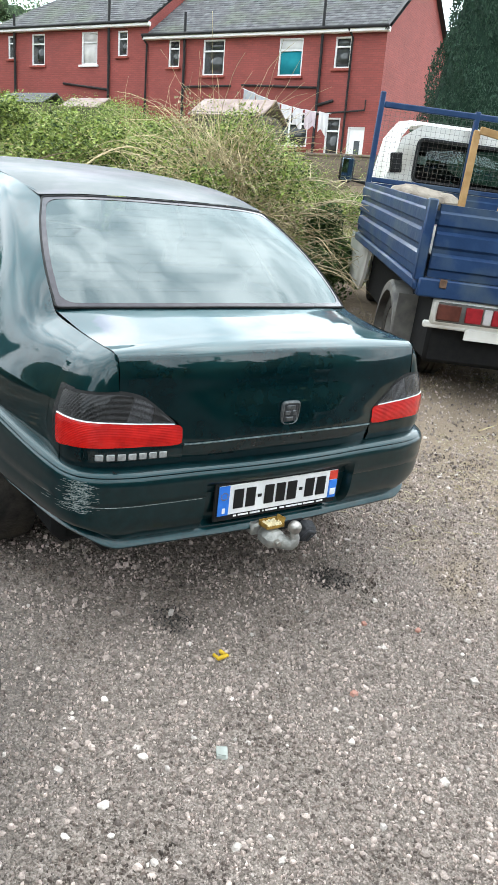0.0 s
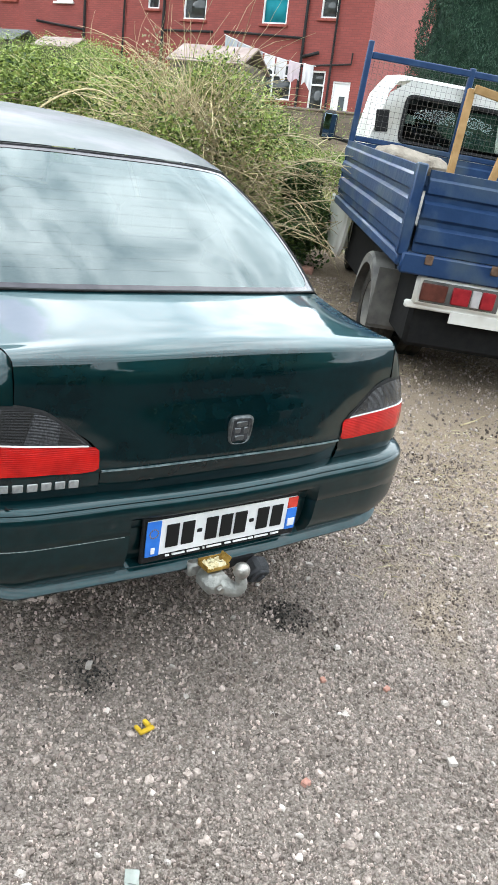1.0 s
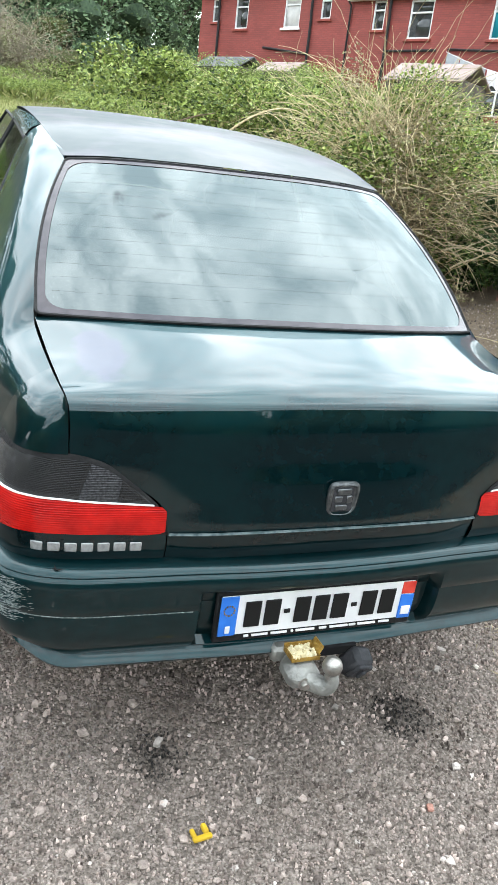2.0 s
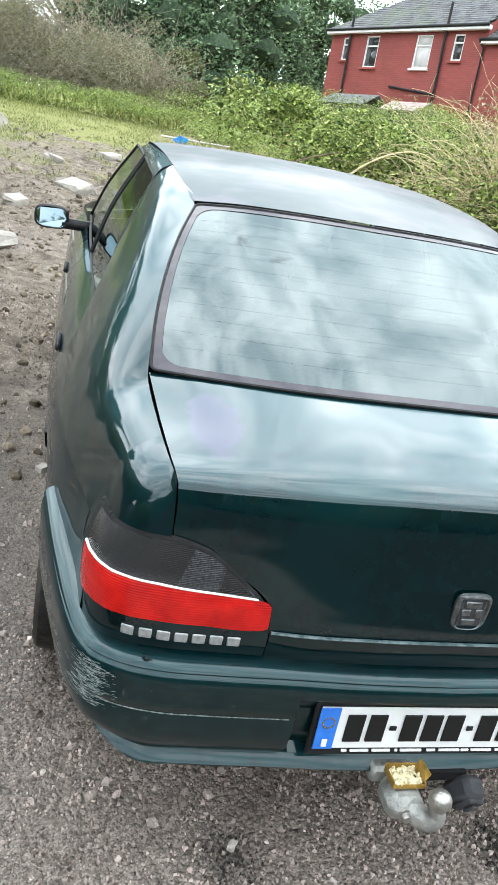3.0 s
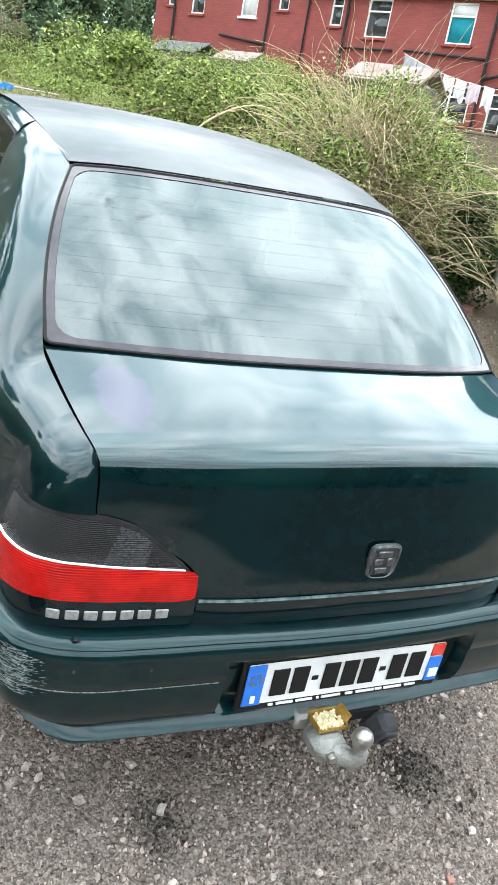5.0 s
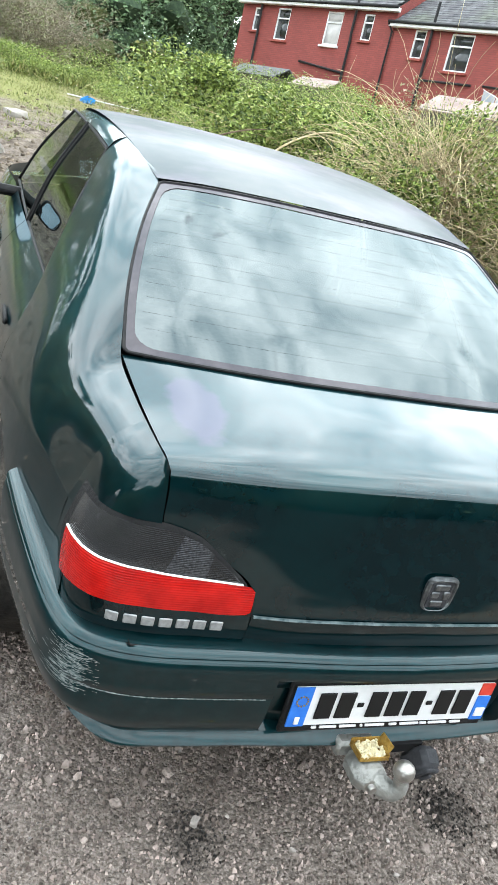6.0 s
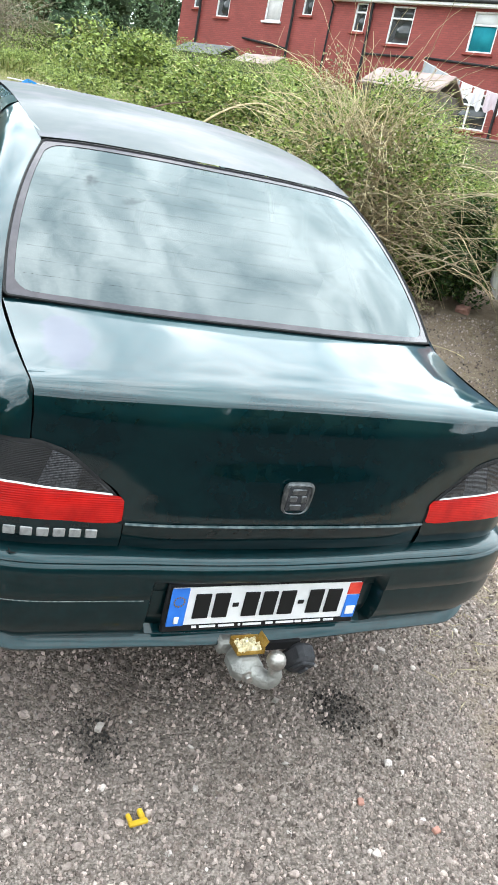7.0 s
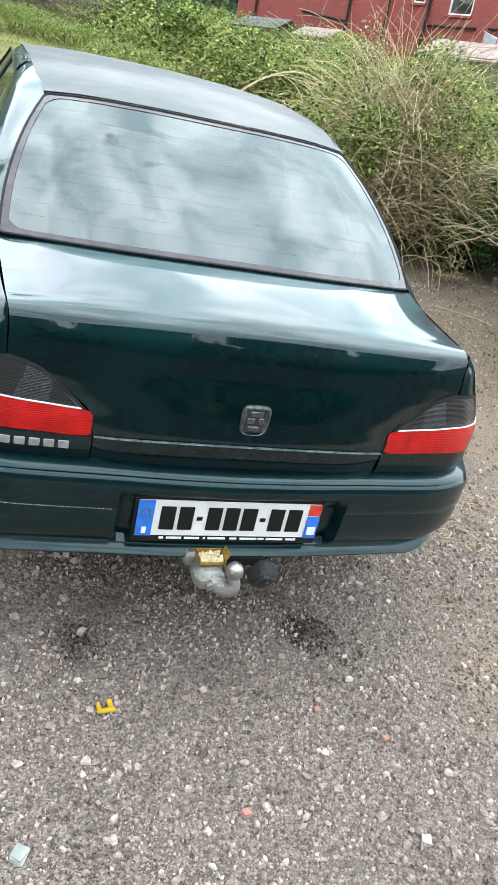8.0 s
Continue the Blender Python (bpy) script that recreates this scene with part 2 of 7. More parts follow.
class Geo:
    """Vertices and faces of one mesh in the making."""

    def __init__(self):
        self.v, self.f = [], []

    def grid(self, rows, mirror=False, close=False):
        k, w = len(self.v), len(rows[0])
        for r in rows:
            self.v += [(-p[0], p[1], p[2]) if mirror else tuple(p) for p in r]
        for i in range(len(rows) - 1):
            for j in range(w if close else w - 1):
                a, b = k + i * w + j, k + i * w + (j + 1) % w
                q = (a, b, b + w, a + w)
                self.f.append(q[::-1] if mirror else q)
        return self

    def box(self, c, size, bevel=0.0, rot=None):
        h = [s / 2 for s in size]
        b = min(bevel, 0.45 * min(size))
        k = len(self.v)
        rot = rot or Matrix.Identity(3)
        c = Vector(c)
        if b <= 0:
            sg = [(-1, -1, -1), (1, -1, -1), (1, 1, -1), (-1, 1, -1), (-1, -1, 1), (1, -1, 1), (1, 1, 1), (-1, 1, 1)]
            self.v += [tuple(c + rot @ Vector((s[0] * h[0], s[1] * h[1], s[2] * h[2]))) for s in sg]
            self.f += [tuple(k + i for i in q) for q in ((3, 2, 1, 0), (4, 5, 6, 7), (0, 1, 5, 4), (1, 2, 6, 5), (2, 3, 7, 6), (3, 0, 4, 7))]
            return self
        at = {}
        for sx in (-1, 1):
            for sy in (-1, 1):
                for sz in (-1, 1):
                    s = (sx, sy, sz)
                    for ax in range(3):
                        p = [s[i] * (h[i] - (0 if i == ax else b)) for i in range(3)]
                        at[s, ax] = len(self.v)
                        self.v.append(tuple(c + rot @ Vector(p)))
        for ax in range(3):
            o = [i for i in range(3) if i != ax]
            for sa in (-1, 1):
                q = []
                for s0, s1 in ((-1, -1), (1, -1), (1, 1), (-1, 1)):
                    s = [0, 0, 0]
                    s[ax], s[o[0]], s[o[1]] = sa, s0, s1
                    q.append(at[tuple(s), ax])
                self.f.append(tuple(q))
            for s0 in (-1, 1):
                for s1 in (-1, 1):
                    s = [0, 0, 0]
                    s[o[0]], s[o[1]] = s0, s1
                    lo, hi = list(s), list(s)
                    lo[ax], hi[ax] = -1, 1
                    self.f.append((at[tuple(lo), o[0]], at[tuple(hi), o[0]], at[tuple(hi), o[1]], at[tuple(lo), o[1]]))
        for sx in (-1, 1):
            for sy in (-1, 1):
                for sz in (-1, 1):
                    self.f.append(tuple(at[(sx, sy, sz), a] for a in range(3)))
        return self

    def tube(self, path, radius, n=8, caps=True):
        path = [Vector(p) for p in path]
        rad = radius if isinstance(radius, (list, tuple)) else [radius] * len(path)
        k = len(self.v)
        side = None
        for i, p in enumerate(path):
            d = (path[min(i + 1, len(path) - 1)] - path[max(i - 1, 0)]).normalized()
            if side is None:
                side = d.cross(Vector((0.3, 0.2, 1)) if abs(d.z) < 0.9 else Vector((1, 0, 0))).normalized()
            else:
                side = (side - d * side.dot(d)).normalized()
            up = d.cross(side)
            for j in range(n):
                a = 2 * math.pi * j / n
                self.v.append(tuple(p + (side * math.cos(a) + up * math.sin(a)) * rad[i]))
        for i in range(len(path) - 1):
            for j in range(n):
                a, b = k + i * n + j, k + i * n + (j + 1) % n
                self.f.append((a, b, b + n, a + n))
        if caps:
            self.f.append(tuple(k + j for j in range(n))[::-1])
            e = k + (len(path) - 1) * n
            self.f.append(tuple(e + j for j in range(n)))
        return self

    def lathe(self, profile, centre, axis="x", n=28):
        """profile: (radius, along) pairs round an axis."""
        rows = []
        for r, s in profile:
            row = []
            for j in range(n):
                a = 2 * math.pi * j / n
                p = {"x": (s, r * math.cos(a), r * math.sin(a)), "y": (r * math.cos(a), s, r * math.sin(a)), "z": (r * math.cos(a), r * math.sin(a), s)}[axis]
                row.append(tuple(centre[i] + p[i] for i in range(3)))
            rows.append(row)
        return self.grid(rows, close=True)

    def ball(self, c, r, n=14, squash=(1, 1, 1)):
        rows = []
        for i in range(n // 2 + 1):
            t = math.pi * i / (n // 2)
            t = min(max(t, 0.02), math.pi - 0.02)
            rows.append([(c[0] + r * squash[0] * math.sin(t) * math.cos(2 * math.pi * j / n), c[1] + r * squash[1] * math.sin(t) * math.sin(2 * math.pi * j / n), c[2] + r * squash[2] * math.cos(t)) for j in range(n)])
        return self.grid(rows, close=True)


def part(name, geo, mat, parent=None, label="", smooth=True, sharp=40):
    me = bpy.data.meshes.new(name)
    v, f = (geo.v, geo.f) if isinstance(geo, Geo) else geo
    me.from_pydata(v, [], f)
    if len(f) < 6000:
        bm = bmesh.new()
        bm.from_mesh(me)
        bmesh.ops.recalc_face_normals(bm, faces=bm.faces)
        if smooth:
            for ed in bm.edges:
                if len(ed.link_faces) == 2 and ed.calc_face_angle(0) > radians(sharp):
                    ed.smooth = False
        bm.to_mesh(me)
        bm.free()
    if smooth:
        me.polygons.foreach_set("use_smooth", [True] * len(me.polygons))
    me.materials.append(mat)
    ob = new(name, me)
    ob.parent = parent
    if label:
        tagged(ob, label)
    return ob


def thing(name, m, label, category, group="", kind=""):
    ob = new(name)
    ob.empty_display_size = 0.1
    ob.matrix_world = m
    return tagged(ob, label, category, group, kind)


SLOPE = 5.0
LOT = pose(0, 0, 0, SLOPE)  # the yard climbs away from the camera


def lot(x, y, z=0.0, turn=0.0):
    """A pose that stands on the sloping yard."""
    return LOT @ pose(x, y, z, 0, 0, turn)


# ---- the green saloon ----
W = spl((0.0, 0.66), (0.1, 0.735), (0.15, 0.757), (0.175, 0.764), (0.22, 0.770), (0.27, 0.776), (0.4, 0.803), (0.57, 0.839), (0.8, 0.867), (1.2, 0.887), (1.6, 0.896), (2.0, 0.90), (3.0, 0.90), (3.7, 0.885), (4.15, 0.82), (4.4, 0.70))
BULGE = spl((0.15, 0.03), (0.3, 0.018), (0.5, 0.006), (0.66, 0.0), (0.74, 0.005), (0.80, 0.013), (0.86, 0.034), (0.93, 0.067), (1.0, 0.10))
BELT = spl((0.3, 0.965), (1.2, 0.95), (2.2, 0.925), (3.3, 0.90), (4.0, 0.84))
REAR = spl((0.0, -0.004), (0.2, 0.002), (0.40, 0.028), (0.5, 0.036), (0.62, 0.048), (0.69, 0.068), (0.73, 0.098), (0.752, 0.135), (0.764, 0.175), (0.770, 0.22), (0.7735, 0.27))


def tuck(x, z):
    """How far the corner leans inwards above the lamps."""
    return 0.33 * max(0.0, z - 0.77) * min(1.0, max(0.0, (x - 0.45) / 0.15))


HAUNCH = spl((0.17, 1.0), (0.27, 1.03), (0.4, 1.25), (0.58, 1.54), (0.8, 1.68), (2.0, 1.7), (3.0, 1.6))


def side_x(y, z):
    return W(y) - BULGE(z) * HAUNCH(y)


def both(row):
    """A row from the middle outwards, made whole on both sides."""
    return [(-p[0], p[1], p[2]) for p in row[:0:-1]] + list(row)


def loft(rows, nu, nv, whole=True):
    """A smooth skin through rows of points."""
    fine = [resample(both(r) if whole else r, nv) for r in rows]
    cols = [resample([r[j] for r in fine], nu) for j in range(nv)]
    return [[cols[j][i] for j in range(nv)] for i in range(nu)]


def arch_low(y, base):
    """Lower edge of the side panels, with round wheel openings."""
    z = base
    for c in (0.92, 3.65):
        d = 0.365**2 - (y - c) ** 2
        if d > 0:
            z = max(z, 0.31 + math.sqrt(d))
    return z


def saloon():
    car = thing("saloon_car", LOT, "dark green metallic saloon car with scuffed bumper on gravel", "car")
    # boot lid: deck, crest and rear face down to the bumper
    rows = [
        [(0, 0.442, 1.0475), (0.3, 0.460, 1.0425), (0.52, 0.516, 1.0295), (0.648, 0.562, 1.012)],
        [(0, 0.30, 1.037), (0.3, 0.31, 1.030), (0.53, 0.33, 1.010), (0.634, 0.34, 0.989)],
        [(0, 0.16, 1.020), (0.3, 0.165, 1.014), (0.53, 0.175, 0.998), (0.626, 0.185, 0.986)],
        [(0, 0.083, 1.006), (0.3, 0.088, 1.001), (0.53, 0.1, 0.990), (0.621, 0.110, 0.9835)],
        [(0, 0.054, 0.992), (0.3, 0.060, 0.988), (0.53, 0.079, 0.979), (0.618, 0.093, 0.975)],
        [(0, 0.040, 0.945), (0.3, 0.046, 0.943), (0.53, 0.067, 0.938), (0.615, 0.083, 0.935)],
    ]
    top = loft(rows[:5], 40, 40)
    rows = rows[4:] + [
        [(0, 0.028, 0.87), (0.3, 0.035, 0.87), (0.52, 0.058, 0.868), (0.612, 0.075, 0.868)],
        [(0, 0.014, 0.81), (0.25, 0.02, 0.81), (0.40, 0.036, 0.808), (0.474, 0.048, 0.806)],
        [(0, 0.003, 0.757), (0.22, 0.008, 0.757), (0.34, 0.022, 0.757), (0.415, 0.036, 0.757)],
        [(0, -0.004, 0.712), (0.2, 0.001, 0.710), (0.33, 0.015, 0.704), (0.402, 0.030, 0.699)],
        [(0, 0.003, 0.67), (0.2, 0.007, 0.668), (0.33, 0.02, 0.664), (0.40, 0.034, 0.660)],
        [(0, 0.016, 0.63), (0.2, 0.02, 0.629), (0.33, 0.03, 0.627), (0.40, 0.042, 0.624)],
    ]
    g = Geo().grid(top[:-1] + loft(rows, 40, 40))
    lid = part("boot_lid", g, M["lid_paint"], car, "dark green boot lid with a peeled lavender patch", sharp=70)
    # pale bar that paints the highlight along the lid's fold
    line = resample(both([(0, -0.006, 0.709), (0.2, -0.001, 0.707), (0.33, 0.013, 0.701), (0.400, 0.028, 0.696)]), 30)
    g = Geo()
    ring = [(0, -0.0026), (-0.005, -0.002), (-0.0065, 0.0), (-0.005, 0.002), (0, 0.0026)]
    g.grid([[(p[0], p[1] + dy, p[2] + dz) for dy, dz in ring] for p in line])
    part("fold_line", g, M["strip"], lid, "pale line painting the highlight on the lid fold")
    # badge: rounded shield with a plain raised emblem
    g = Geo()
    for k, (s, d) in enumerate(((1.0, 0.0), (1.0, 0.006), (0.86, 0.009), (0.8, 0.005), (0.3, 0.006))):
        pts = [(-0.004 + s * 0.039 * math.copysign(abs(math.cos(a)) ** 0.5, math.cos(a)) * (1 + 0.12 * math.sin(a)), 0.012 - d - 0.004, 0.781 + s * 0.045 * math.copysign(abs(math.sin(a)) ** 0.5, math.sin(a))) for a in np.linspace(0, 2 * math.pi, 28, endpoint=False)]
        g.v.extend(pts)
        if k:
            n0 = len(g.v) - 56
            g.f += [(n0 + j, n0 + (j + 1) % 28, n0 + 28 + (j + 1) % 28, n0 + 28 + j) for j in range(28)]
    g.f.append(tuple(range(len(g.v) - 28, len(g.v))))
    badge = part("badge", g, M["badge_metal"], lid, "weathered dark shield badge")
    part("badge_field", Geo().box((-0.004, 0.0035, 0.781), (0.054, 0.004, 0.066), 0.0018), M["socket"], badge, "dark sunken field")
    g = Geo()
    for x, z, sx, sz in ((-0.004, 0.802, 0.036, 0.016), (-0.016, 0.783, 0.02, 0.016), (0.012, 0.782, 0.014, 0.02), (-0.006, 0.761, 0.03, 0.014)):
        g.box((x, 0.001, z), (sx, 0.006, sz), 0.002)
    part("emblem", g, M["badge_metal"], badge, "plain worn emblem shapes")
    # wing panels behind the rear doors, with the roof pillar
    tx = spl((0.09, 0.622), (0.14, 0.6265), (0.2, 0.632), (0.3, 0.639), (0.4, 0.645), (0.5, 0.6495), (0.54, 0.6505), (0.57, 0.6505), (0.616, 0.6465), (0.719, 0.6355), (0.8245, 0.6155), (0.932, 0.587), (1.042, 0.549), (1.1, 0.529), (1.3, 0.546), (1.6, 0.558))
    tz = spl((0.09, 0.982), (0.14, 0.986), (0.2, 0.987), (0.3, 0.989), (0.4, 0.993), (0.5, 0.998), (0.54, 1.002), (0.57, 1.017), (0.616, 1.050), (0.719, 1.118), (0.8245, 1.183), (0.932, 1.2445), (1.042, 1.302), (1.1, 1.331), (1.3, 1.367), (1.6, 1.387))
    sx_ = spl((0.27, 0.707), (0.32, 0.713), (0.4, 0.723), (0.5, 0.731), (0.58, 0.736), (0.65, 0.735), (0.72, 0.729), (0.8, 0.712), (0.9, 0.683), (1.0, 0.656), (1.1, 0.634), (1.3, 0.613), (1.6, 0.607))
    sz_ = spl((0.27, 0.934), (0.32, 0.935), (0.4, 0.937), (0.5, 0.940), (0.58, 0.947), (0.65, 0.964), (0.72, 0.993), (0.8, 1.043), (0.9, 1.119), (1.0, 1.188), (1.1, 1.246), (1.3, 1.318), (1.6, 1.342))
    def over(a, b, c, v, w=2.6):
        """A rounded curve from a to c that passes b half way."""
        a, b, c = np.array(a), np.array(b), np.array(c)
        k = ((2 + 2 * w) * b - a - c) / (2 * w)
        q = (1 - v) ** 2, 2 * w * v * (1 - v), v * v
        return (q[0] * a + q[1] * k + q[2] * c) / sum(q)

    def wing_at(y, j):
        """Point j of the wing's cross-section: pillar face, flank, lower flank."""
        low = (side_x(y, 0.80), 0.80)
        f = min(1.0, 0.135 / (sz_(y) - 0.80))
        knee = (sx_(y) + f * (low[0] - sx_(y)) + 0.006 * (1 - f), sz_(y) + f * (0.80 - sz_(y)))
        if j < 22:
            return tuple(over((tx(y), tz(y)), (sx_(y), sz_(y)), knee, j / 21))
        if j < 29:
            t = (j - 21) / 7
            return (knee[0] + t * (low[0] - knee[0]) + 0.012 * (1 - f) * t * (1 - t), knee[1] + t * (low[1] - knee[1]))
        z = 0.80 + (j - 28) / 9 * (min(arch_low(y, 0.605 if y < 0.62 else 0.24), 0.68) - 0.80)
        return (side_x(y, z), z)

    for side in (1, -1):
        rows = []
        for u in np.linspace(0, 1, 60):
            rows.append([])
            for j in range(38):
                last = 1.3
                for _ in range(8):
                    z = wing_at(last, j)[1]
                    last = 0.5 * last + 0.5 * (min(1.565, 1.228 + 0.98 * (z - 0.95)) if z > 0.95 else 1.145 + 0.072 * max(0.0, ((z - 0.615) / 0.335 - 0.6) / 0.4))
                y = 0.27 + u * (last - 0.27)
                p = wing_at(y, j)
                rows[-1].append((p[0], y, p[1]))
        # rounded corner between boot gap and flank, above the lamp
        corner = []
        for top, sh, low, zl in (((0.622, 0.094, 0.984), (0.619, 0.083), (0.617, 0.060), 0.874), ((0.6255, 0.13, 0.9855), (0.652, 0.099), (0.675, 0.077), 0.872), ((0.629, 0.165, 0.9865), (0.678, 0.130), (0.718, 0.108), 0.868), ((0.632, 0.20, 0.987), (0.692, 0.166), (0.742, 0.147), 0.863), ((0.6335, 0.218, 0.9875), (0.697, 0.188), (0.750, 0.172), 0.858), ((0.635, 0.235, 0.988), (0.701, 0.21), (0.756, 0.20), 0.82), ((tx(0.27), 0.27, tz(0.27)), (sx_(0.27), 0.27), (side_x(0.27, 0.80), 0.27), 0.80)):
            a, b = 0.0, 1.0
            for _ in range(30):
                m = (a + b) / 2
                a, b = (m, b) if over(top, (*sh, 0.934), (*low, 0.80), m)[2] > zl else (a, m)
            corner.append([tuple(over(top, (*sh, 0.934), (*low, 0.80), v)) for v in np.linspace(0, b, 40)])
        g = Geo().grid(loft(corner, 26, 34, False), mirror=side < 0).grid(rows, mirror=side < 0)
        g.grid([[(side_x(y - 0.1 * (z - 0.69), z), y, z) for z in np.linspace(0.826, 0.61, 14)] for y in np.linspace(0.172, 0.272, 9)], mirror=side < 0)
        part("wing_panel", g, M["paint"], car, sharp=75)
        # panel under the lamp with seven small raised marks on one side
        g = Geo().grid([[(x, REAR(x) + dy, zz) for x in np.linspace(0.404, 0.7695, 36)] for zz, dy in ((0.71, 0.004), (0.692, 0.001), (0.66, 0.0), (0.64, 0.004), (0.618, 0.014))], mirror=side < 0)
        panel = part("lamp_panel", g, M["paint"], car)
        if side < 0:
            for k in range(7):
                x = -0.677 + 0.0345 * k
                part("raised_mark", Geo().box((x, REAR(-x) - 0.0015, 0.667), (0.026, 0.004, 0.022), 0.0018, Matrix.Rotation(-math.atan2(REAR(-x + 0.01) - REAR(-x - 0.01), 0.02), 3, "Z")), M["mark"], panel, "dull silver plain mark")
    # tail lamps
    zt = spl((0.408, 0.728), (0.412, 0.740), (0.423, 0.758), (0.452, 0.785), (0.482, 0.808), (0.52, 0.833), (0.55, 0.849), (0.597, 0.862), (0.649, 0.870), (0.69, 0.868), (0.733, 0.864), (0.7665, 0.857))
    zb = spl((0.408, 0.698), (0.55, 0.699), (0.7, 0.697), (0.735, 0.694), (0.755, 0.689), (0.7665, 0.682))
    zm = spl((0.408, 0.765), (0.43, 0.766), (0.55, 0.773), (0.65, 0.779), (0.7665, 0.779))
    for side in (1, -1):
        lamp = new("tail_lamp")
        lamp.parent = car
        tagged(lamp, "tail lamp with smoked upper lens and red lower lens")
        def skin_at(x, z, d):
            """A point of the lamp, d proud of the body line."""
            k = (REAR(min(x + 0.003, 0.7735)) - REAR(x - 0.003)) / (min(x + 0.003, 0.7735) - x + 0.003)
            q = math.hypot(1, k)
            return (x + d * k / q - tuck(x, z), REAR(x) + 0.1 * (z - 0.69) - d / q, z)

        def lens(xa, xb, low, high, bulge, n=30, rows=10):
            line = [p[0] for p in resample([(x, REAR(x)) for x in np.linspace(xa, xb, 12)], n)]
            return Geo().grid([[skin_at(x, low(x) + f * (high(x) - low(x)), bulge * math.sin(math.pi * (0.1 + 0.8 * f)) ** 0.6) for x in line] for f in np.linspace(0, 1, rows)], mirror=side < 0)

        cap = spl((0.408, 0.752), (0.411, 0.758), (0.418, 0.762), (0.43, 0.764), (0.45, 0.80), (0.77, 0.9))
        foot = spl((0.408, 0.704), (0.411, 0.700), (0.42, 0.6985), (0.55, 0.699), (0.7, 0.697), (0.735, 0.694), (0.755, 0.689), (0.7665, 0.682))
        up, mid = (lambda x: zt(x) - 0.005), (lambda x: zm(x) + 0.003)
        part("smoked_lens", lens(0.600, 0.7665, mid, up, 0.004), M["smoke_lens"], lamp, "smoked dark ribbed lens")
        part("grey_lens", lens(0.515, 0.600, mid, up, 0.0035, 14), M["clear_lens"], lamp, "grey ribbed lens")
        part("smoked_lens", lens(0.434, 0.515, mid, up, 0.004, 12), M["smoke_lens"], lamp, "smoked dark ribbed lens")
        part("red_lens", lens(0.408, 0.7665, foot, lambda x: min(zm(x) - 0.002, cap(x)), 0.005, 44, 12), M["red_lens"], lamp, "bright red ribbed lens")
        line = [p[0] for p in resample([(x, REAR(x)) for x in np.linspace(0.436, 0.7665, 14)], 40)]
        part("white_line", Geo().grid([[skin_at(x, zm(x) + dz, d) for x in line] for d, dz in ((-0.002, -0.0017), (0.0046, -0.0012), (0.0046, 0.0012), (-0.002, 0.0017))], mirror=side < 0), M["white"], lamp, "thin white dividing line")
        line = [p[0] for p in resample([(x, REAR(x)) for x in np.linspace(0.4035, 0.770, 16)], 38)]
        part("lamp_gasket", Geo().grid([[skin_at(x, zz * (zt(max(x - 0.004, 0.408)) + 0.006) + (1 - zz) * (zb(x) - 0.006), 0.0008 if 0.04 < zz < 0.96 else -0.002) for x in line] for zz in np.linspace(0, 1, 14)], mirror=side < 0), M["black"], lamp)
    # rear bumper, one skin with the plate recess pressed in
    by = spl((0.0, -0.035), (0.2, -0.029), (0.35, -0.019), (0.5, -0.011), (0.6, -0.002), (0.66, 0.012), (0.70, 0.028), (0.73, 0.046), (0.752, 0.066), (0.772, 0.10), (0.789, 0.145), (0.812, 0.235), (0.835, 0.36), (0.853, 0.47), (0.866, 0.57))
    prof = [(0.10, 0.632), (0.07, 0.630), (0.045, 0.628), (0.026, 0.625), (0.014, 0.620), (0.008, 0.613), (0.012, 0.6095), (0.006, 0.606), (0.0015, 0.598), (-0.001, 0.58), (0.0, 0.568), (0.0, 0.54), (0.0, 0.518), (0.004, 0.5145), (0.003, 0.505), (0.003, 0.48), (0.006, 0.45), (0.012, 0.425), (0.024, 0.402), (0.040, 0.386), (0.046, 0.379), (0.040, 0.374), (0.028, 0.364), (0.024, 0.358), (0.027, 0.352), (0.07, 0.345)]
    xs = list(np.linspace(0, 0.34, 20)) + list(np.linspace(0.36, 0.745, 24)) + [0.755, 0.765, 0.775, 0.785, 0.797, 0.812, 0.825, 0.838, 0.848, 0.857, 0.866]
    rows = []
    for o0, z in prof:
        row = []
        for x in xs:
            o = o0
            nx = min(1, max(0, (x - 0.55) / 0.22))
            rec = 0.034 if x < 0.317 and 0.395 < z < 0.566 else 0.0
            rise = 0.052 * max(0.0, (by(x) - 0.12) / 0.45) * min(1, max(0, (z - 0.5) / 0.1))
            if z > 0.61:
                o = o0 * (1 - 0.55 * min(1.0, max(0.0, (by(x) - 0.08) / 0.3)))
            turn = min(1.0, max(0.0, (x - 0.61) / 0.16))
            turn = turn * turn * (3 - 2 * turn)
            o2, lift = (o + 0.015 * turn, 0.035 * turn) if z < 0.39 else (o, 0.035 * turn * max(0.0, (0.44 - z) / 0.05) if z < 0.44 else 0.0)
            under = 0.06 * max(0.0, 0.50 - z) * max(0.0, (x - 0.68) / 0.12)
            row.append((x - o2 * nx - min(under, 0.07), by(x) + o2 * (1 - nx * 0.5) + rec, z + lift + rise))
        rows.append(row)
    g = Geo().grid([both(r) for r in rows])
    bumper = part("rear_bumper", g, M["bumper"], car, "green rear bumper, scraped and dented at one corner", sharp=50)

    def on_bumper(x, z, d=0.001):
        k = (by(x + 0.004) - by(x - 0.004)) / 0.008
        q = math.hypot(1, k)
        nx = min(1, max(0, (x - 0.55) / 0.22))
        o = 0.003 if z < 0.515 else 0.0
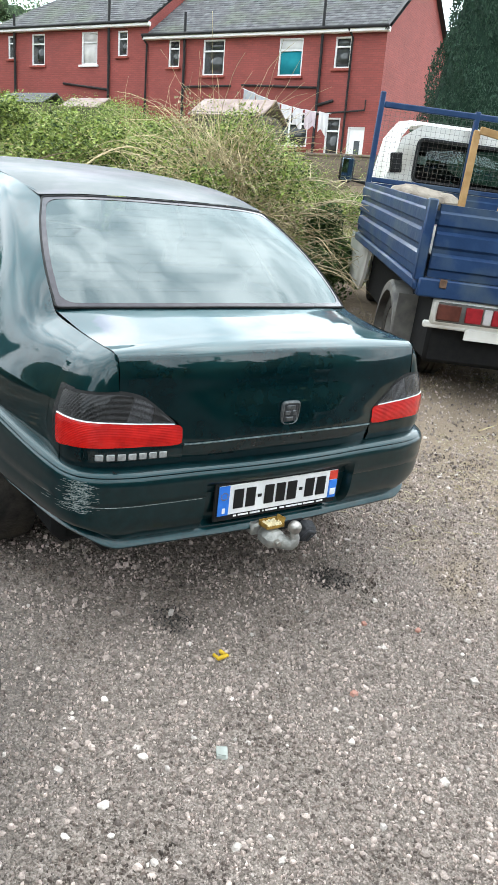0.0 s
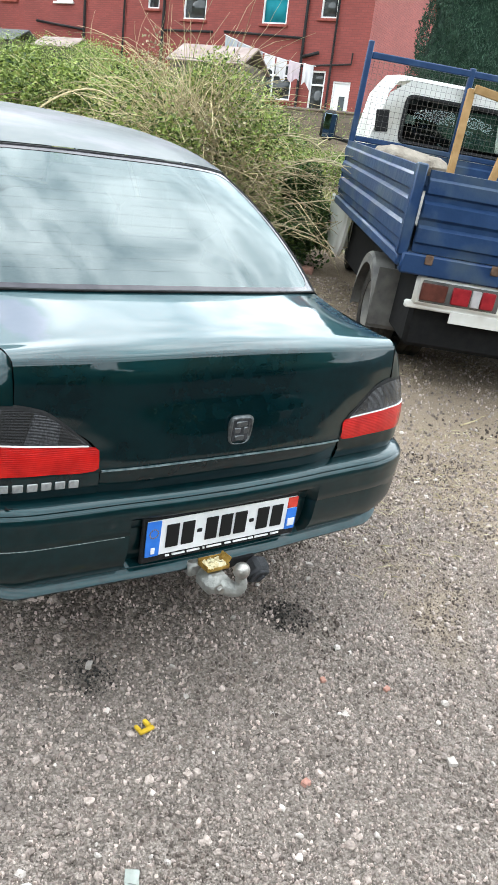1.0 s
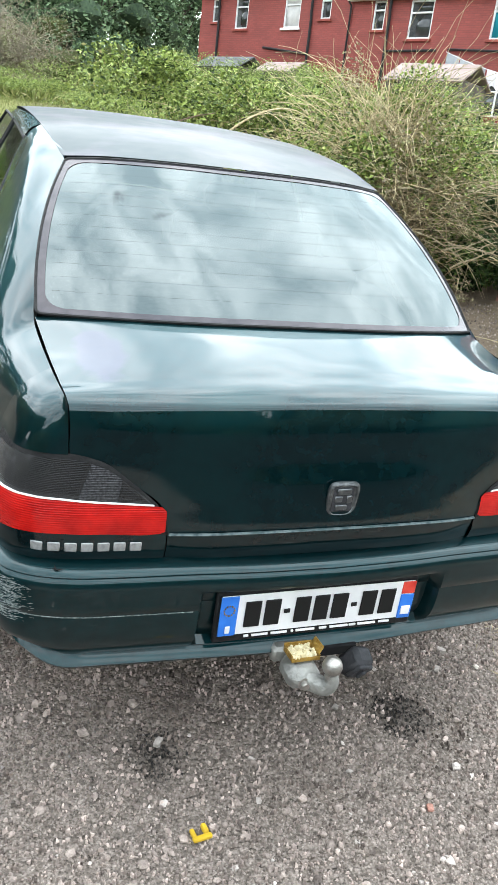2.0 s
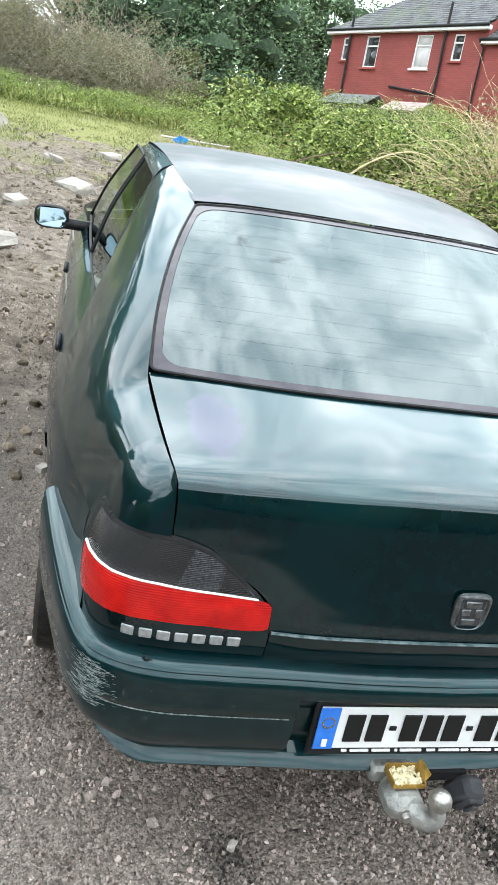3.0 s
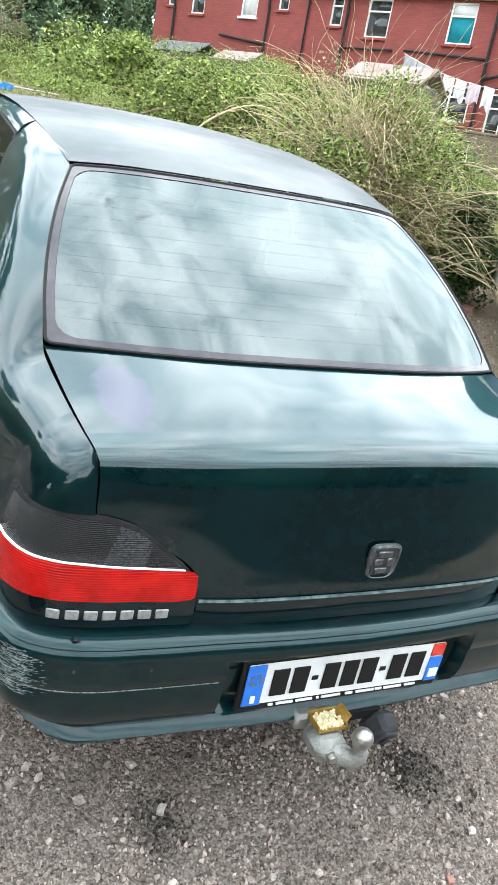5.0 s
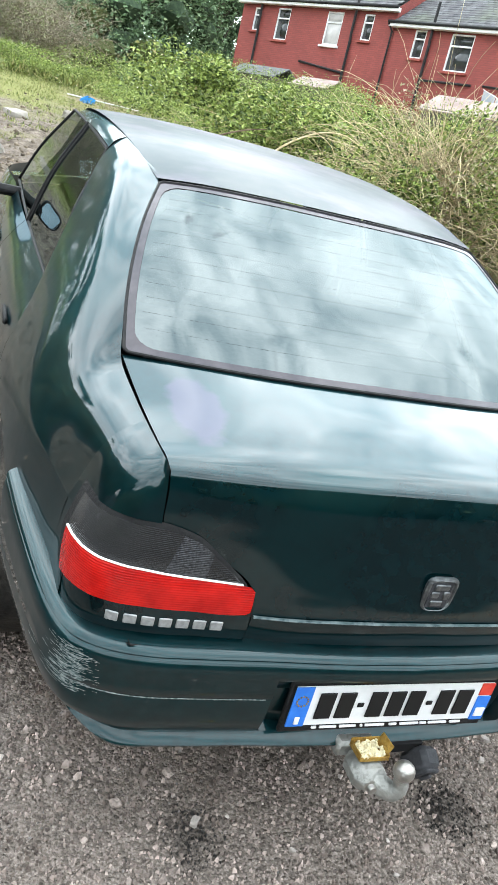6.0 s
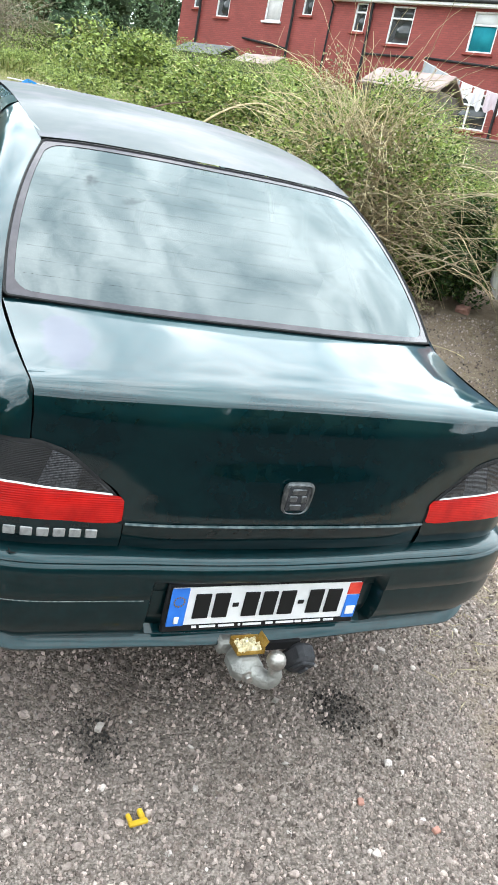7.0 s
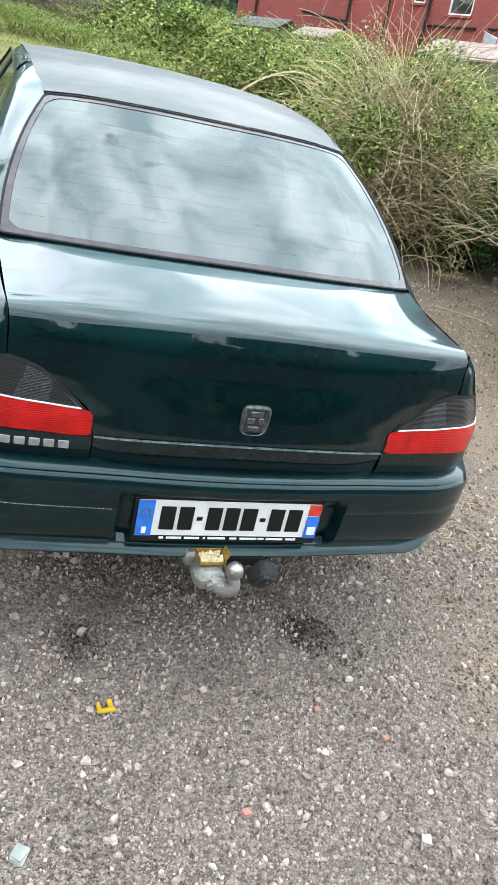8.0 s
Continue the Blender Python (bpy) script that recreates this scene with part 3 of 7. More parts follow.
        return (-(x - o * nx - min(0.03, 0.06 * max(0.0, 0.50 - z) * max(0.0, (x - 0.68) / 0.12)) + d * k / q), by(x) + o * (1 - 0.5 * nx) - d / q, z)

    part("moulding_line", Geo().grid([[on_bumper(x, z, d) for x in np.linspace(0.335, 0.72, 20)] for z, d in ((0.5115, 0.0), (0.512, 0.0012), (0.5135, 0.0012), (0.514, 0.0))]), M["scrape"], bumper, "thin pale moulding line")
    rng = random.Random(12)
    g = Geo()
    for _ in range(480):
        x = min(0.80, max(0.66, rng.gauss(0.735, 0.022)))
        z = rng.uniform(0.49, 0.60)
        if rng.random() > 1 - abs(x - 0.735) / 0.10:
            continue
        w, h, t = rng.uniform(0.002, 0.016), rng.uniform(0.0003, 0.0009), rng.uniform(-0.25, 0.1)
        a, b = x - w / 2, min(0.812, x + w / 2)
        g.grid([[on_bumper(xx, z + t * (xx - x) + dz, 0.0016) for xx in (a, (a + b) / 2, b)] for dz in (-h, h)])
    tagged(part("scrape_mark", g, M["scrape"], bumper, "pale scrapes in the paint", smooth=False), kind="stuff")
    g = Geo()
    for k in range(3):
        a = 0.2 + 1.5 * k + rng.uniform(-0.3, 0.3)
        l_ = rng.uniform(0.005, 0.015)
        p, q = (-0.638, 0.022, 0.6265), (-0.638 + l_ * math.cos(a), 0.022 + 0.55 * l_ * math.sin(a) + 0.008 * (math.cos(a) < 0), 0.6275 + 0.004 * math.sin(a))
        g.tube([p, tuple((np.array(p) + np.array(q)) / 2), q], [0.0022, 0.0014, 0.0005], 5)
    part("dent", g, M["dark"], bumper, "small star-shaped dent")
    plate = new("number_plate")
    plate.parent = car
    tagged(plate, "white number plate with blue end bands in a black holder")
    tip = Matrix.Rotation(-0.03, 3, "X")
    py = -0.008

    def on_plate(x, z, w, h, d, bev=0.0015):
        return Geo().box((x - 0.008, py - d - 0.06 * (0.5 - z), z - 0.0105), (w, 0.004, h), bev, tip)

    part("holder", Geo().box((-0.008, py + 0.007, 0.4775), (0.536, 0.014, 0.142), 0.004, tip), M["black"], plate, "black plastic holder with a line of plain white bars")
    part("white_field", on_plate(0, 0.497, 0.515, 0.11, 0.003), M["plate"], plate)
    part("blue_band", on_plate(-0.238, 0.497, 0.044, 0.11, 0.006), M["blue_band"], plate)
    part("blue_band", on_plate(0.241, 0.478, 0.038, 0.072, 0.006), M["blue_band"], plate)
    part("red_band", on_plate(0.241, 0.533, 0.038, 0.036, 0.006), M["red_band"], plate)
    for x, w, h in ((-0.178, 0.04, 0.072), (-0.128, 0.04, 0.072), (-0.09, 0.016, 0.012), (-0.05, 0.04, 0.072), (0.0, 0.04, 0.072), (0.05, 0.042, 0.072), (0.09, 0.016, 0.012), (0.13, 0.042, 0.072), (0.183, 0.042, 0.072)):
        part("plain_bar", on_plate(x, 0.499, w, h, 0.0075), M["ink"], plate, "plain black bar")
    part("plain_bar", on_plate(-0.238, 0.462, 0.012, 0.02, 0.009), M["plate"], plate, "small white bar")
    part("plain_bar", on_plate(0.241, 0.468, 0.026, 0.026, 0.009), M["plate"], plate, "small white bar")
    for k in range(12):
        a = 2 * math.pi * k / 12
        part("star_dot", on_plate(-0.238 + 0.013 * math.cos(a), 0.515 + 0.013 * math.sin(a), 0.003, 0.003, 0.009, 0.0), M["gold"], plate)
    for x, w in ((-0.185, 0.012), (-0.15, 0.042), (-0.10, 0.042), (-0.065, 0.006), (-0.03, 0.05), (0.018, 0.02), (0.062, 0.05), (0.10, 0.018), (0.14, 0.05), (0.19, 0.03)):
        part("plain_bar", on_plate(x, 0.4338, w, 0.0055, 0.001, 0.0005), M["plate"], plate, "small white bar")
    # tow bar
    tow = new("tow_bar")
    tow.parent = car
    tagged(tow, "tow bar with a worn steel ball and yellow taped box")
    part("tow_ball", Geo().ball((-0.009, -0.125, 0.401), 0.0248, 20).lathe([(0.014, -0.034), (0.013, -0.02)], (-0.009, -0.125, 0.401), "z", 16), M["ball"], tow, "worn round steel ball")
    g = Geo().tube(resample([(-0.066, -0.03, 0.345), (-0.062, -0.075, 0.342), (-0.036, -0.104, 0.338), (-0.012, -0.120, 0.333), (-0.003, -0.126, 0.348), (-0.006, -0.125, 0.378)], 18), list(np.linspace(0.030, 0.027, 6)) + list(np.linspace(0.027, 0.023, 6)) + list(np.linspace(0.022, 0.015, 6)), 14)
    part("neck", g, M["bracket"], tow, "grey cast steel swan neck")
    g = Geo().box((-0.060, -0.066, 0.343), (0.084, 0.090, 0.062), 0.02)
    g.box((-0.064, 0.03, 0.352), (0.10, 0.10, 0.045), 0.008)
    mount = part("mount", g, M["bracket"], tow, "grey cast steel mount")
    part("bolt", Geo().lathe([(0.0, -0.012), (0.009, -0.0115), (0.0105, -0.008), (0.0105, 0.0), (0.016, 0.001), (0.016, 0.004)], (-0.066, -0.1125, 0.342), "y", 12), M["ball"], mount, "steel bolt head")
    # open yellow box with crumbled foam
    g = Geo()
    lean = Matrix.Rotation(-0.12, 3, "X")
    bx, by_, bz = -0.055, -0.050, 0.388
    for c, sz in (((0, 0, -0.012), (0.084, 0.062, 0.003)), ((0, -0.031, -0.006), (0.088, 0.003, 0.013)), ((0, 0.031, 0.001), (0.088, 0.003, 0.026)), ((-0.043, 0, -0.001), (0.003, 0.062, 0.02))):
        g.box(tuple(Vector((bx, by_, bz)) + lean @ (Vector(c) * 0.84)), tuple(0.84 * k for k in sz), 0.001, lean)
    g.box(tuple(Vector((bx, by_, bz)) + lean @ Vector((0.042, 0.007, 0.005))), (0.003, 0.05, 0.03), 0.001, lean @ Matrix.Rotation(0.5, 3, "Y"))
    g.box(tuple(Vector((bx, by_, bz)) + lean @ Vector((0.036, -0.022, -0.003))), (0.003, 0.012, 0.017), 0.001, lean)
    box = part("taped_box", g, M["gold"], tow, "open yellow taped box with pale crumbled foam")
    rng = random.Random(3)
    g = Geo()
    for _ in range(150):
        p = Vector((bx, by_, bz)) + lean @ Vector((rng.uniform(-0.032, 0.031), rng.uniform(-0.023, 0.023), rng.uniform(-0.006, 0.003)))
        g.box(tuple(p), (rng.uniform(0.007, 0.014), rng.uniform(0.005, 0.01), rng.uniform(0.003, 0.007)), 0.0012, Euler((rng.uniform(0, 3), rng.uniform(0, 3), rng.uniform(0, 3))).to_matrix())
    tagged(part("foam", g, M["foil"], box, "pale crumbled foam"), kind="stuff")
    tip_s = Matrix.Rotation(0.45, 3, "X") @ Matrix.Rotation(0.35, 3, "Y")
    sock = part("towing_socket", Geo().box((0.113, -0.035, 0.32), (0.062, 0.055, 0.082), 0.012, tip_s), M["socket"], tow, "dark grey electrical socket")
    part("socket_lid", Geo().box((0.113, -0.063, 0.312), (0.05, 0.012, 0.06), 0.005, tip_s).box((0.113, -0.073, 0.309), (0.012, 0.008, 0.03), 0.002, tip_s), M["socket"], sock)
    part("socket_arm", Geo().box((0.06, -0.01, 0.345), (0.12, 0.012, 0.03), 0.003), M["dark"], tow)
    # rear window: glass, printed band, rubber
    wl, wu = [(0, 0.432, 1.049), (0.3, 0.45, 1.044), (0.52, 0.507, 1.031), (0.647, 0.565, 1.018)], [(0, 1.022, 1.360), (0.25, 1.03, 1.358), (0.43, 1.065, 1.347), (0.525, 1.098, 1.334)]
    mids = [[tuple(np.array(a) * (1 - f) + np.array(b) * f + np.array((0.11 * a[0] / 0.647 * f * (1 - f), -0.028 * f * (1 - f), 0.045 * f * (1 - f)))) for a, b in zip(wl, wu)] for f in (0, 0.25, 0.5, 0.75, 1)]
    skin = loft(mids, 41, 61)
    part("rear_window", Geo().grid([r[1:60] for r in skin[1:40]]), M["glass"], car, "large rear window mirroring bright clouds")

    def on_glass(u, v, d):
        """u across, v up, both 0..1; d proud of the glass."""
        a, b = min(max(u, 0), 1) * 60, min(max(v, 0), 1) * 40
        i, j = min(int(b), 39), min(int(a), 59)
        fa, fb = a - j, b - i
        p = (np.array(skin[i][j]) * (1 - fa) + np.array(skin[i][j + 1]) * fa) * (1 - fb) + (np.array(skin[i + 1][j]) * (1 - fa) + np.array(skin[i + 1][j + 1]) * fa) * fb
        return (p[0], p[1] - 0.5 * d, p[2] + d)

    def rounded(inset, r, d, n=9):
        ru, rv, iu, iv = r / 1.15, r / 0.62, inset / 1.15, inset / 0.62
        pts = []
        for cu, cv, a0 in ((1 - iu - ru, iv + rv, -90), (1 - iu - ru, 1 - iv - rv, 0), (iu + ru, 1 - iv - rv, 90), (iu + ru, iv + rv, 180)):
            arc = [(cu + ru * math.cos(radians(a0 + 90 * k / n)), cv + rv * math.sin(radians(a0 + 90 * k / n))) for k in range(n + 1)]
            if pts:
                pts += [tuple(np.array(pts[-1]) * (1 - f) + np.array(arc[0]) * f) for f in np.linspace(0, 1, 20)[1:-1]]
            pts += arc
        pts += [tuple(np.array(pts[-1]) * (1 - f) + np.array(pts[0]) * f) for f in np.linspace(0, 1, 20)[1:-1]]
        return [on_glass(u, v, d) for u, v in pts]

    part("printed_band", Geo().grid([rounded(0.0, 0.022, 0.0012), rounded(0.011, 0.034, 0.0014), rounded(0.022, 0.045, 0.0014)], close=True), M["band"], car, "dark grey printed window border")
    edge = rounded(0.001, 0.016, 0.001)
    part("window_rubber", Geo().tube(edge + edge[:1], 0.0042, 6), M["black"], car, "black window rubber")
    for k in range(11):
        i = 5 + k * 3
        part("heating_wire", Geo().tube([(p[0], p[1] - 0.0002, p[2] + 0.0004) for p in skin[i][2:59:3]], 0.0001, 4), M["band"], car)
    # roof
    roof = loft([[(0, y, z), (0.25, y + 0.2 * c, z - 0.003), (0.42, y + 0.6 * c, z - 0.012), (x, y + c, z - 0.026)] for y, z, x, c in ((1.032, 1.367, 0.532, 0.078), (1.3, 1.398, 0.548, 0.05), (1.8, 1.422, 0.565, 0.03), (2.3, 1.416, 0.575, 0.02), (2.7, 1.388, 0.565, 0.0), (2.86, 1.365, 0.555, 0.0))], 36, 36)
    part("roof", Geo().grid(roof), M["roof_paint"], car, "green roof panel dulled by dust")
    for side in (1, -1):
        rail = [[((0.558, 0.588, 0.61)[k], y + 0.01 * (k < 2), z - (0.028, 0.044, 0.070)[k]) for k in range(3)] for y, z in ((1.56, 1.414), (1.9, 1.422), (2.3, 1.415), (2.7, 1.386), (2.86, 1.365))]
        part("roof_rail", Geo().grid(loft(rail, 16, 6, False), mirror=side < 0), M["paint"], car)
        # doors and front wing
        for name, y0, y1, label in (("rear_door", 1.15, 2.20, "green rear door, dusty"), ("front_door", 2.207, 3.26, "green front door, dusty"), ("front_wing", 3.267, 4.36, "green front wing")):
            rows = []
            for f in np.linspace(0, 1, 26):
                row = []
                for j in range(14):
                    t = j / 13
                    ya = y0 + (0.07 * max(0, (t - 0.6) / 0.4) if name == "rear_door" else 0)
                    y = ya + f * (y1 - ya)
                    low = arch_low(y, 0.24)
                    z = low + (BELT(y) - low) * t
                    row.append((side_x(y, z), y, z))
                rows.append(row)
            door = part(name, Geo().grid(rows, mirror=side < 0), M["paint"], car, label)
            if "door" in name:
                yh = y0 + 0.2
                part("handle", Geo().box((side * (side_x(yh, 0.80) + 0.004), yh, 0.80), (0.014, 0.15, 0.022), 0.006), M["black"], door)
                yy = np.linspace(y0 + 0.015, y1 - 0.01, 12)
                part("rubbing_strip", Geo().grid([[(side_x(y, z) + d, y, z) for y in yy] for z, d in ((0.50, 0.0), (0.503, 0.006), (0.55, 0.006), (0.553, 0.0))], mirror=side < 0), M["black"], door)
        for name, low, high in (("rear_side_window", (1.24, 2.17), (1.60, 2.17)), ("front_side_window", (2.23, 3.25), (2.23, 2.78))):
            a = [(side_x(y, 0.93) - 0.006, y, BELT(y)) for y in np.linspace(*low, 6)]
            b = [(0.606, y, 1.330 + 0.012 * math.sin((y - 1.5) * 2)) for y in np.linspace(*high, 6)]
            c = [tuple((np.array(p) + np.array(q)) / 2 + np.array((0.02, 0, 0))) for p, q in zip(a, b)]
            sk = loft([a, c, b], 14, 14, False)
            win = part(name, Geo().grid(sk, mirror=side < 0), M["sideglass"], car, "tinted side window")
            ed = sk[0] + [r[-1] for r in sk[1:]] + sk[-1][-2::-1] + [r[0] for r in sk[-2::-1]]
            part("window_rubber", Geo().tube([(side * p[0], p[1], p[2]) for p in ed], 0.0065, 6), M["black"], win)
        # door mirror
        mir = new("door_mirror")
        mir.parent = car
        g = Geo()
        rows = [[(side * (0.978 + r * 0.083 * math.copysign(abs(math.cos(a)) ** 0.6, math.cos(a))), 2.86 + dy, 0.93 + r * 0.056 * math.copysign(abs(math.sin(a)) ** 0.6, math.sin(a))) for a in np.linspace(0, 2 * math.pi, 22, endpoint=False)] for r, dy in ((0.02, 0.12), (0.6, 0.11), (0.95, 0.05), (1.0, 0.0), (0.9, -0.01))]
        part("shell", g.grid(rows, close=True), M["black"], mir, "black mirror shell")
        n0 = [(side * (0.978 + 0.072 * math.copysign(abs(math.cos(a)) ** 0.6, math.cos(a))), 2.857 + 0.011 * math.sin(a), 0.93 + 0.046 * math.copysign(abs(math.sin(a)) ** 0.6, math.sin(a))) for a in np.linspace(0, 2 * math.pi, 22, endpoint=False)]
        part("mirror_glass", (n0, [tuple(range(22))]), M["mirror"], mir, smooth=False)
        part("arm", Geo().box((side * 0.86, 2.88, 0.905), (0.17, 0.06, 0.05), 0.02), M["black"], mir)
        for y in (0.90, 3.65):
            wheel = new("wheel")
            wheel.parent = car
            cx = side * 0.765
            s = side
            part("tyre", Geo().lathe([(0.20, 0.09 * s), (0.24, 0.098 * s), (0.29, 0.098 * s), (0.312, 0.085 * s), (0.318, 0.05 * s), (0.318, -0.05 * s), (0.312, -0.085 * s), (0.29, -0.098 * s), (0.2, -0.09 * s)], (cx, y, 0.318), "x", 36), M["tyre"], wheel, "black dusty tyre")
            part("rim", Geo().lathe([(0.0, 0.06 * s), (0.05, 0.066 * s), (0.06, 0.05 * s), (0.15, 0.06 * s), (0.17, 0.05 * s), (0.195, 0.088 * s), (0.205, 0.09 * s), (0.205, -0.08 * s)], (cx, y, 0.318), "x", 30), M["alloy"], wheel, "grey wheel rim")
    # front end, screen and hidden inner shell
    part("windscreen", Geo().grid(loft([[(0, 2.865, 1.362), (0.3, 2.865, 1.356), (0.55, 2.87, 1.335)], [(0, 3.22, 1.16), (0.35, 3.2, 1.15), (0.61, 3.13, 1.12)], [(0, 3.55, 0.965), (0.4, 3.50, 0.955), (0.69, 3.36, 0.93)]], 14, 20)), M["sideglass"], car, "windscreen")
    part("bonnet", Geo().grid(loft([[(0, 3.56, 0.955), (0.4, 3.51, 0.945), (0.81, 3.37, 0.90)], [(0, 3.95, 0.90), (0.4, 3.92, 0.89), (0.80, 3.85, 0.84)], [(0, 4.36, 0.76), (0.4, 4.33, 0.755), (0.68, 4.25, 0.73)]], 18, 20)), M["paint"], car)
    part("front_bumper", Geo().grid(loft([[(0, 4.36, 0.755), (0.4, 4.33, 0.75), (0.70, 4.22, 0.725), (0.82, 4.02, 0.70)], [(0, 4.46, 0.55), (0.4, 4.43, 0.55), (0.74, 4.28, 0.55), (0.845, 4.04, 0.55)], [(0, 4.42, 0.25), (0.4, 4.4, 0.25), (0.72, 4.25, 0.25), (0.83, 4.03, 0.25)]], 14, 24)), M["bumper"], car)
    # black boxes also fill the shell, painting shade into the panel gaps
    g = Geo().box((0, 2.3, 0.30), (1.40, 3.9, 0.20), 0.04).box((0, 0.66, 0.66), (1.18, 1.05, 0.5), 0.04).box((0, 3.7, 0.6), (1.06, 0.9, 0.4), 0.05).box((0, 0.40, 0.40), (1.30, 0.62, 0.20), 0.03)
    g.box((0, 2.3, 0.5), (1.66, 1.9, 0.3), 0.02)
    part("underbody", g, M["dark"], car, "dark underbody with black filler behind the panel gaps")
    part("parcel_shelf", Geo().box((0, 0.86, 0.945), (1.10, 0.66, 0.03), 0.01), M["seat"], car)
    for x, y, w in ((-0.36, 2.25, 0.5), (0.36, 2.25, 0.5), (-0.3, 1.32, 0.58), (0.3, 1.32, 0.58)):
        seat = new("car_seat")
        seat.parent = car
        part("backrest", Geo().box((x, y, 0.82), (w, 0.15, 0.5), 0.05, Matrix.Rotation(0.25, 3, "X")), M["seat"], seat)
        part("cushion", Geo().box((x, y + 0.28, 0.60), (w, 0.5, 0.16), 0.05), M["seat"], seat)
        part("headrest", Geo().box((x, y - 0.07, 1.12), (0.24, 0.09, 0.14), 0.035), M["seat"], seat)
    return car


saloon()


# ---- ground ----
def ground_z(x, y):
    """Height of the sheet: a steady slope, level again beyond the houses, raised gardens on one side."""
    z = y * math.tan(radians(SLOPE))
    far = 3.3
    if y > 24:
        z = 2.1 + (far - 2.1) * (1 - math.exp(-(y - 24) / 12))
    if y < -25:
        z = -25 * math.tan(radians(SLOPE))
    out = (x - 18.40) * -0.8885 + (y - 20.36) * -0.4588
    along = (x - 18.40) * -0.4588 + (y - 20.36) * 0.8885
    rise = min(1, max(0, (4.1 - out) / 0.5)) * min(1, max(0, (along + 9) / 2)) * min(1, max(0, (out + 30) / 6))
    return z + rise * max(0, 3.1 - z)


def rough_z(x, y):
    z = ground_z(x, y)
    near = max(0.0, 1 - math.hypot(x, y - 3) / 22)
    z += 0.02 * near * noise.noise((x * 1.3, y * 1.3, 0))
    mud = min(1, max(0, (-0.9 - x) / 0.6)) * min(1, max(0, (y - 1.4) / 1.6)) + min(1, max(0, (y - 6.5) / 3))
    mud = min(1, mud) * max(0, 1 - y / 60)
    z += mud * (0.10 * noise.noise((x * 1.7, y * 1.7, 3)) + 0.055 * noise.noise((x * 5, y * 5, 7)) + 0.035 * noise.noise((x * 11, y * 11, 5)) + 0.02)
    return z


def gravel_material():
    m = bpy.data.materials.new("gravel")
    m.use_nodes = True
    nt = m.node_tree
    n, l = nt.nodes.new, nt.links.new
    b = nt.nodes["Principled BSDF"]
    co = n("ShaderNodeTexCoord")
    fine, mid, big = n("ShaderNodeTexVoronoi"), n("ShaderNodeTexVoronoi"), n("ShaderNodeTexNoise")
    fine.inputs["Scale"].default_value, mid.inputs["Scale"].default_value, big.inputs["Scale"].default_value = 190, 75, 0.7
    big.inputs["Detail"].default_value = 6
    for t in (fine, mid, big):
        l(co.outputs["Object"], t.inputs["Vector"])
    r1 = n("ShaderNodeValToRGB")
    r1.color_ramp.elements[0].color, r1.color_ramp.elements[1].color = (0.04, 0.034, 0.029, 1), (0.56, 0.478, 0.428, 1)
    e = r1.color_ramp.elements.new(0.55)
    e.color = (0.212, 0.176, 0.154, 1)
    l(fine.outputs["Color"], r1.inputs["Fac"])
    r2 = n("ShaderNodeValToRGB")
    r2.color_ramp.elements[0].color, r2.color_ramp.elements[1].color = (0.06, 0.05, 0.043, 1), (0.38, 0.324, 0.286, 1)
    l(mid.outputs["Color"], r2.inputs["Fac"])
    mx = n("ShaderNodeMix")
    mx.data_type = "RGBA"
    mx.inputs["Factor"].default_value = 0.45
    l(r1.outputs["Color"], mx.inputs["A"])
    l(r2.outputs["Color"], mx.inputs["B"])
    # earth and moss patches in the distance
    r3 = n("ShaderNodeValToRGB")
    r3.color_ramp.elements[0].position, r3.color_ramp.elements[1].position = 0.24, 0.44
    l(big.outputs["Fac"], r3.inputs["Fac"])
    sep = n("ShaderNodeSeparateXYZ")
    l(co.outputs["Object"], sep.inputs["Vector"])
    mr = n("ShaderNodeMapRange")
    mr.inputs["From Min"].default_value, mr.inputs["From Max"].default_value = 1.0, 3.4
    mr.inputs["To Min"].default_value, mr.inputs["To Max"].default_value = 0.12, 0.95
    l(sep.outputs["Y"], mr.inputs["Value"])
    mul = n("ShaderNodeMath")
    mul.operation = "MULTIPLY"
    l(r3.outputs["Color"], mul.inputs[0])
    l(mr.outputs["Result"], mul.inputs[1])
    mx2 = n("ShaderNodeMix")
    mx2.data_type = "RGBA"
    l(mul.outputs["Value"], mx2.inputs["Factor"])
    l(mx.outputs["Result"], mx2.inputs["A"])
    en, er = n("ShaderNodeTexNoise"), n("ShaderNodeValToRGB")
    en.inputs["Scale"].default_value, en.inputs["Detail"].default_value, en.inputs["Roughness"].default_value = 6, 12, 0.72
    l(co.outputs["Object"], en.inputs["Vector"])
    er.color_ramp.elements[0].position, er.color_ramp.elements[1].position = 0.36, 0.66
    er.color_ramp.elements[0].color, er.color_ramp.elements[1].color = (0.085, 0.065, 0.048, 1), (0.34, 0.285, 0.23, 1)
    l(en.outputs["Fac"], er.inputs["Fac"])
    l(er.outputs["Color"], mx2.inputs["B"])
    # green growth farther off
    mr2 = n("ShaderNodeMapRange")
    mr2.inputs["From Min"].default_value, mr2.inputs["From Max"].default_value = 10.0, 22.0
    mr2.inputs["To Max"].default_value = 0.5
    l(sep.outputs["Y"], mr2.inputs["Value"])
    nz = n("ShaderNodeTexNoise")
    nz.inputs["Scale"].default_value, nz.inputs["Detail"].default_value = 0.5, 8
    l(co.outputs["Object"], nz.inputs["Vector"])
    add = n("ShaderNodeMath")
    add.operation = "ADD"
    l(nz.outputs["Fac"], add.inputs[0])
    l(mr2.outputs["Result"], add.inputs[1])
    r4 = n("ShaderNodeValToRGB")
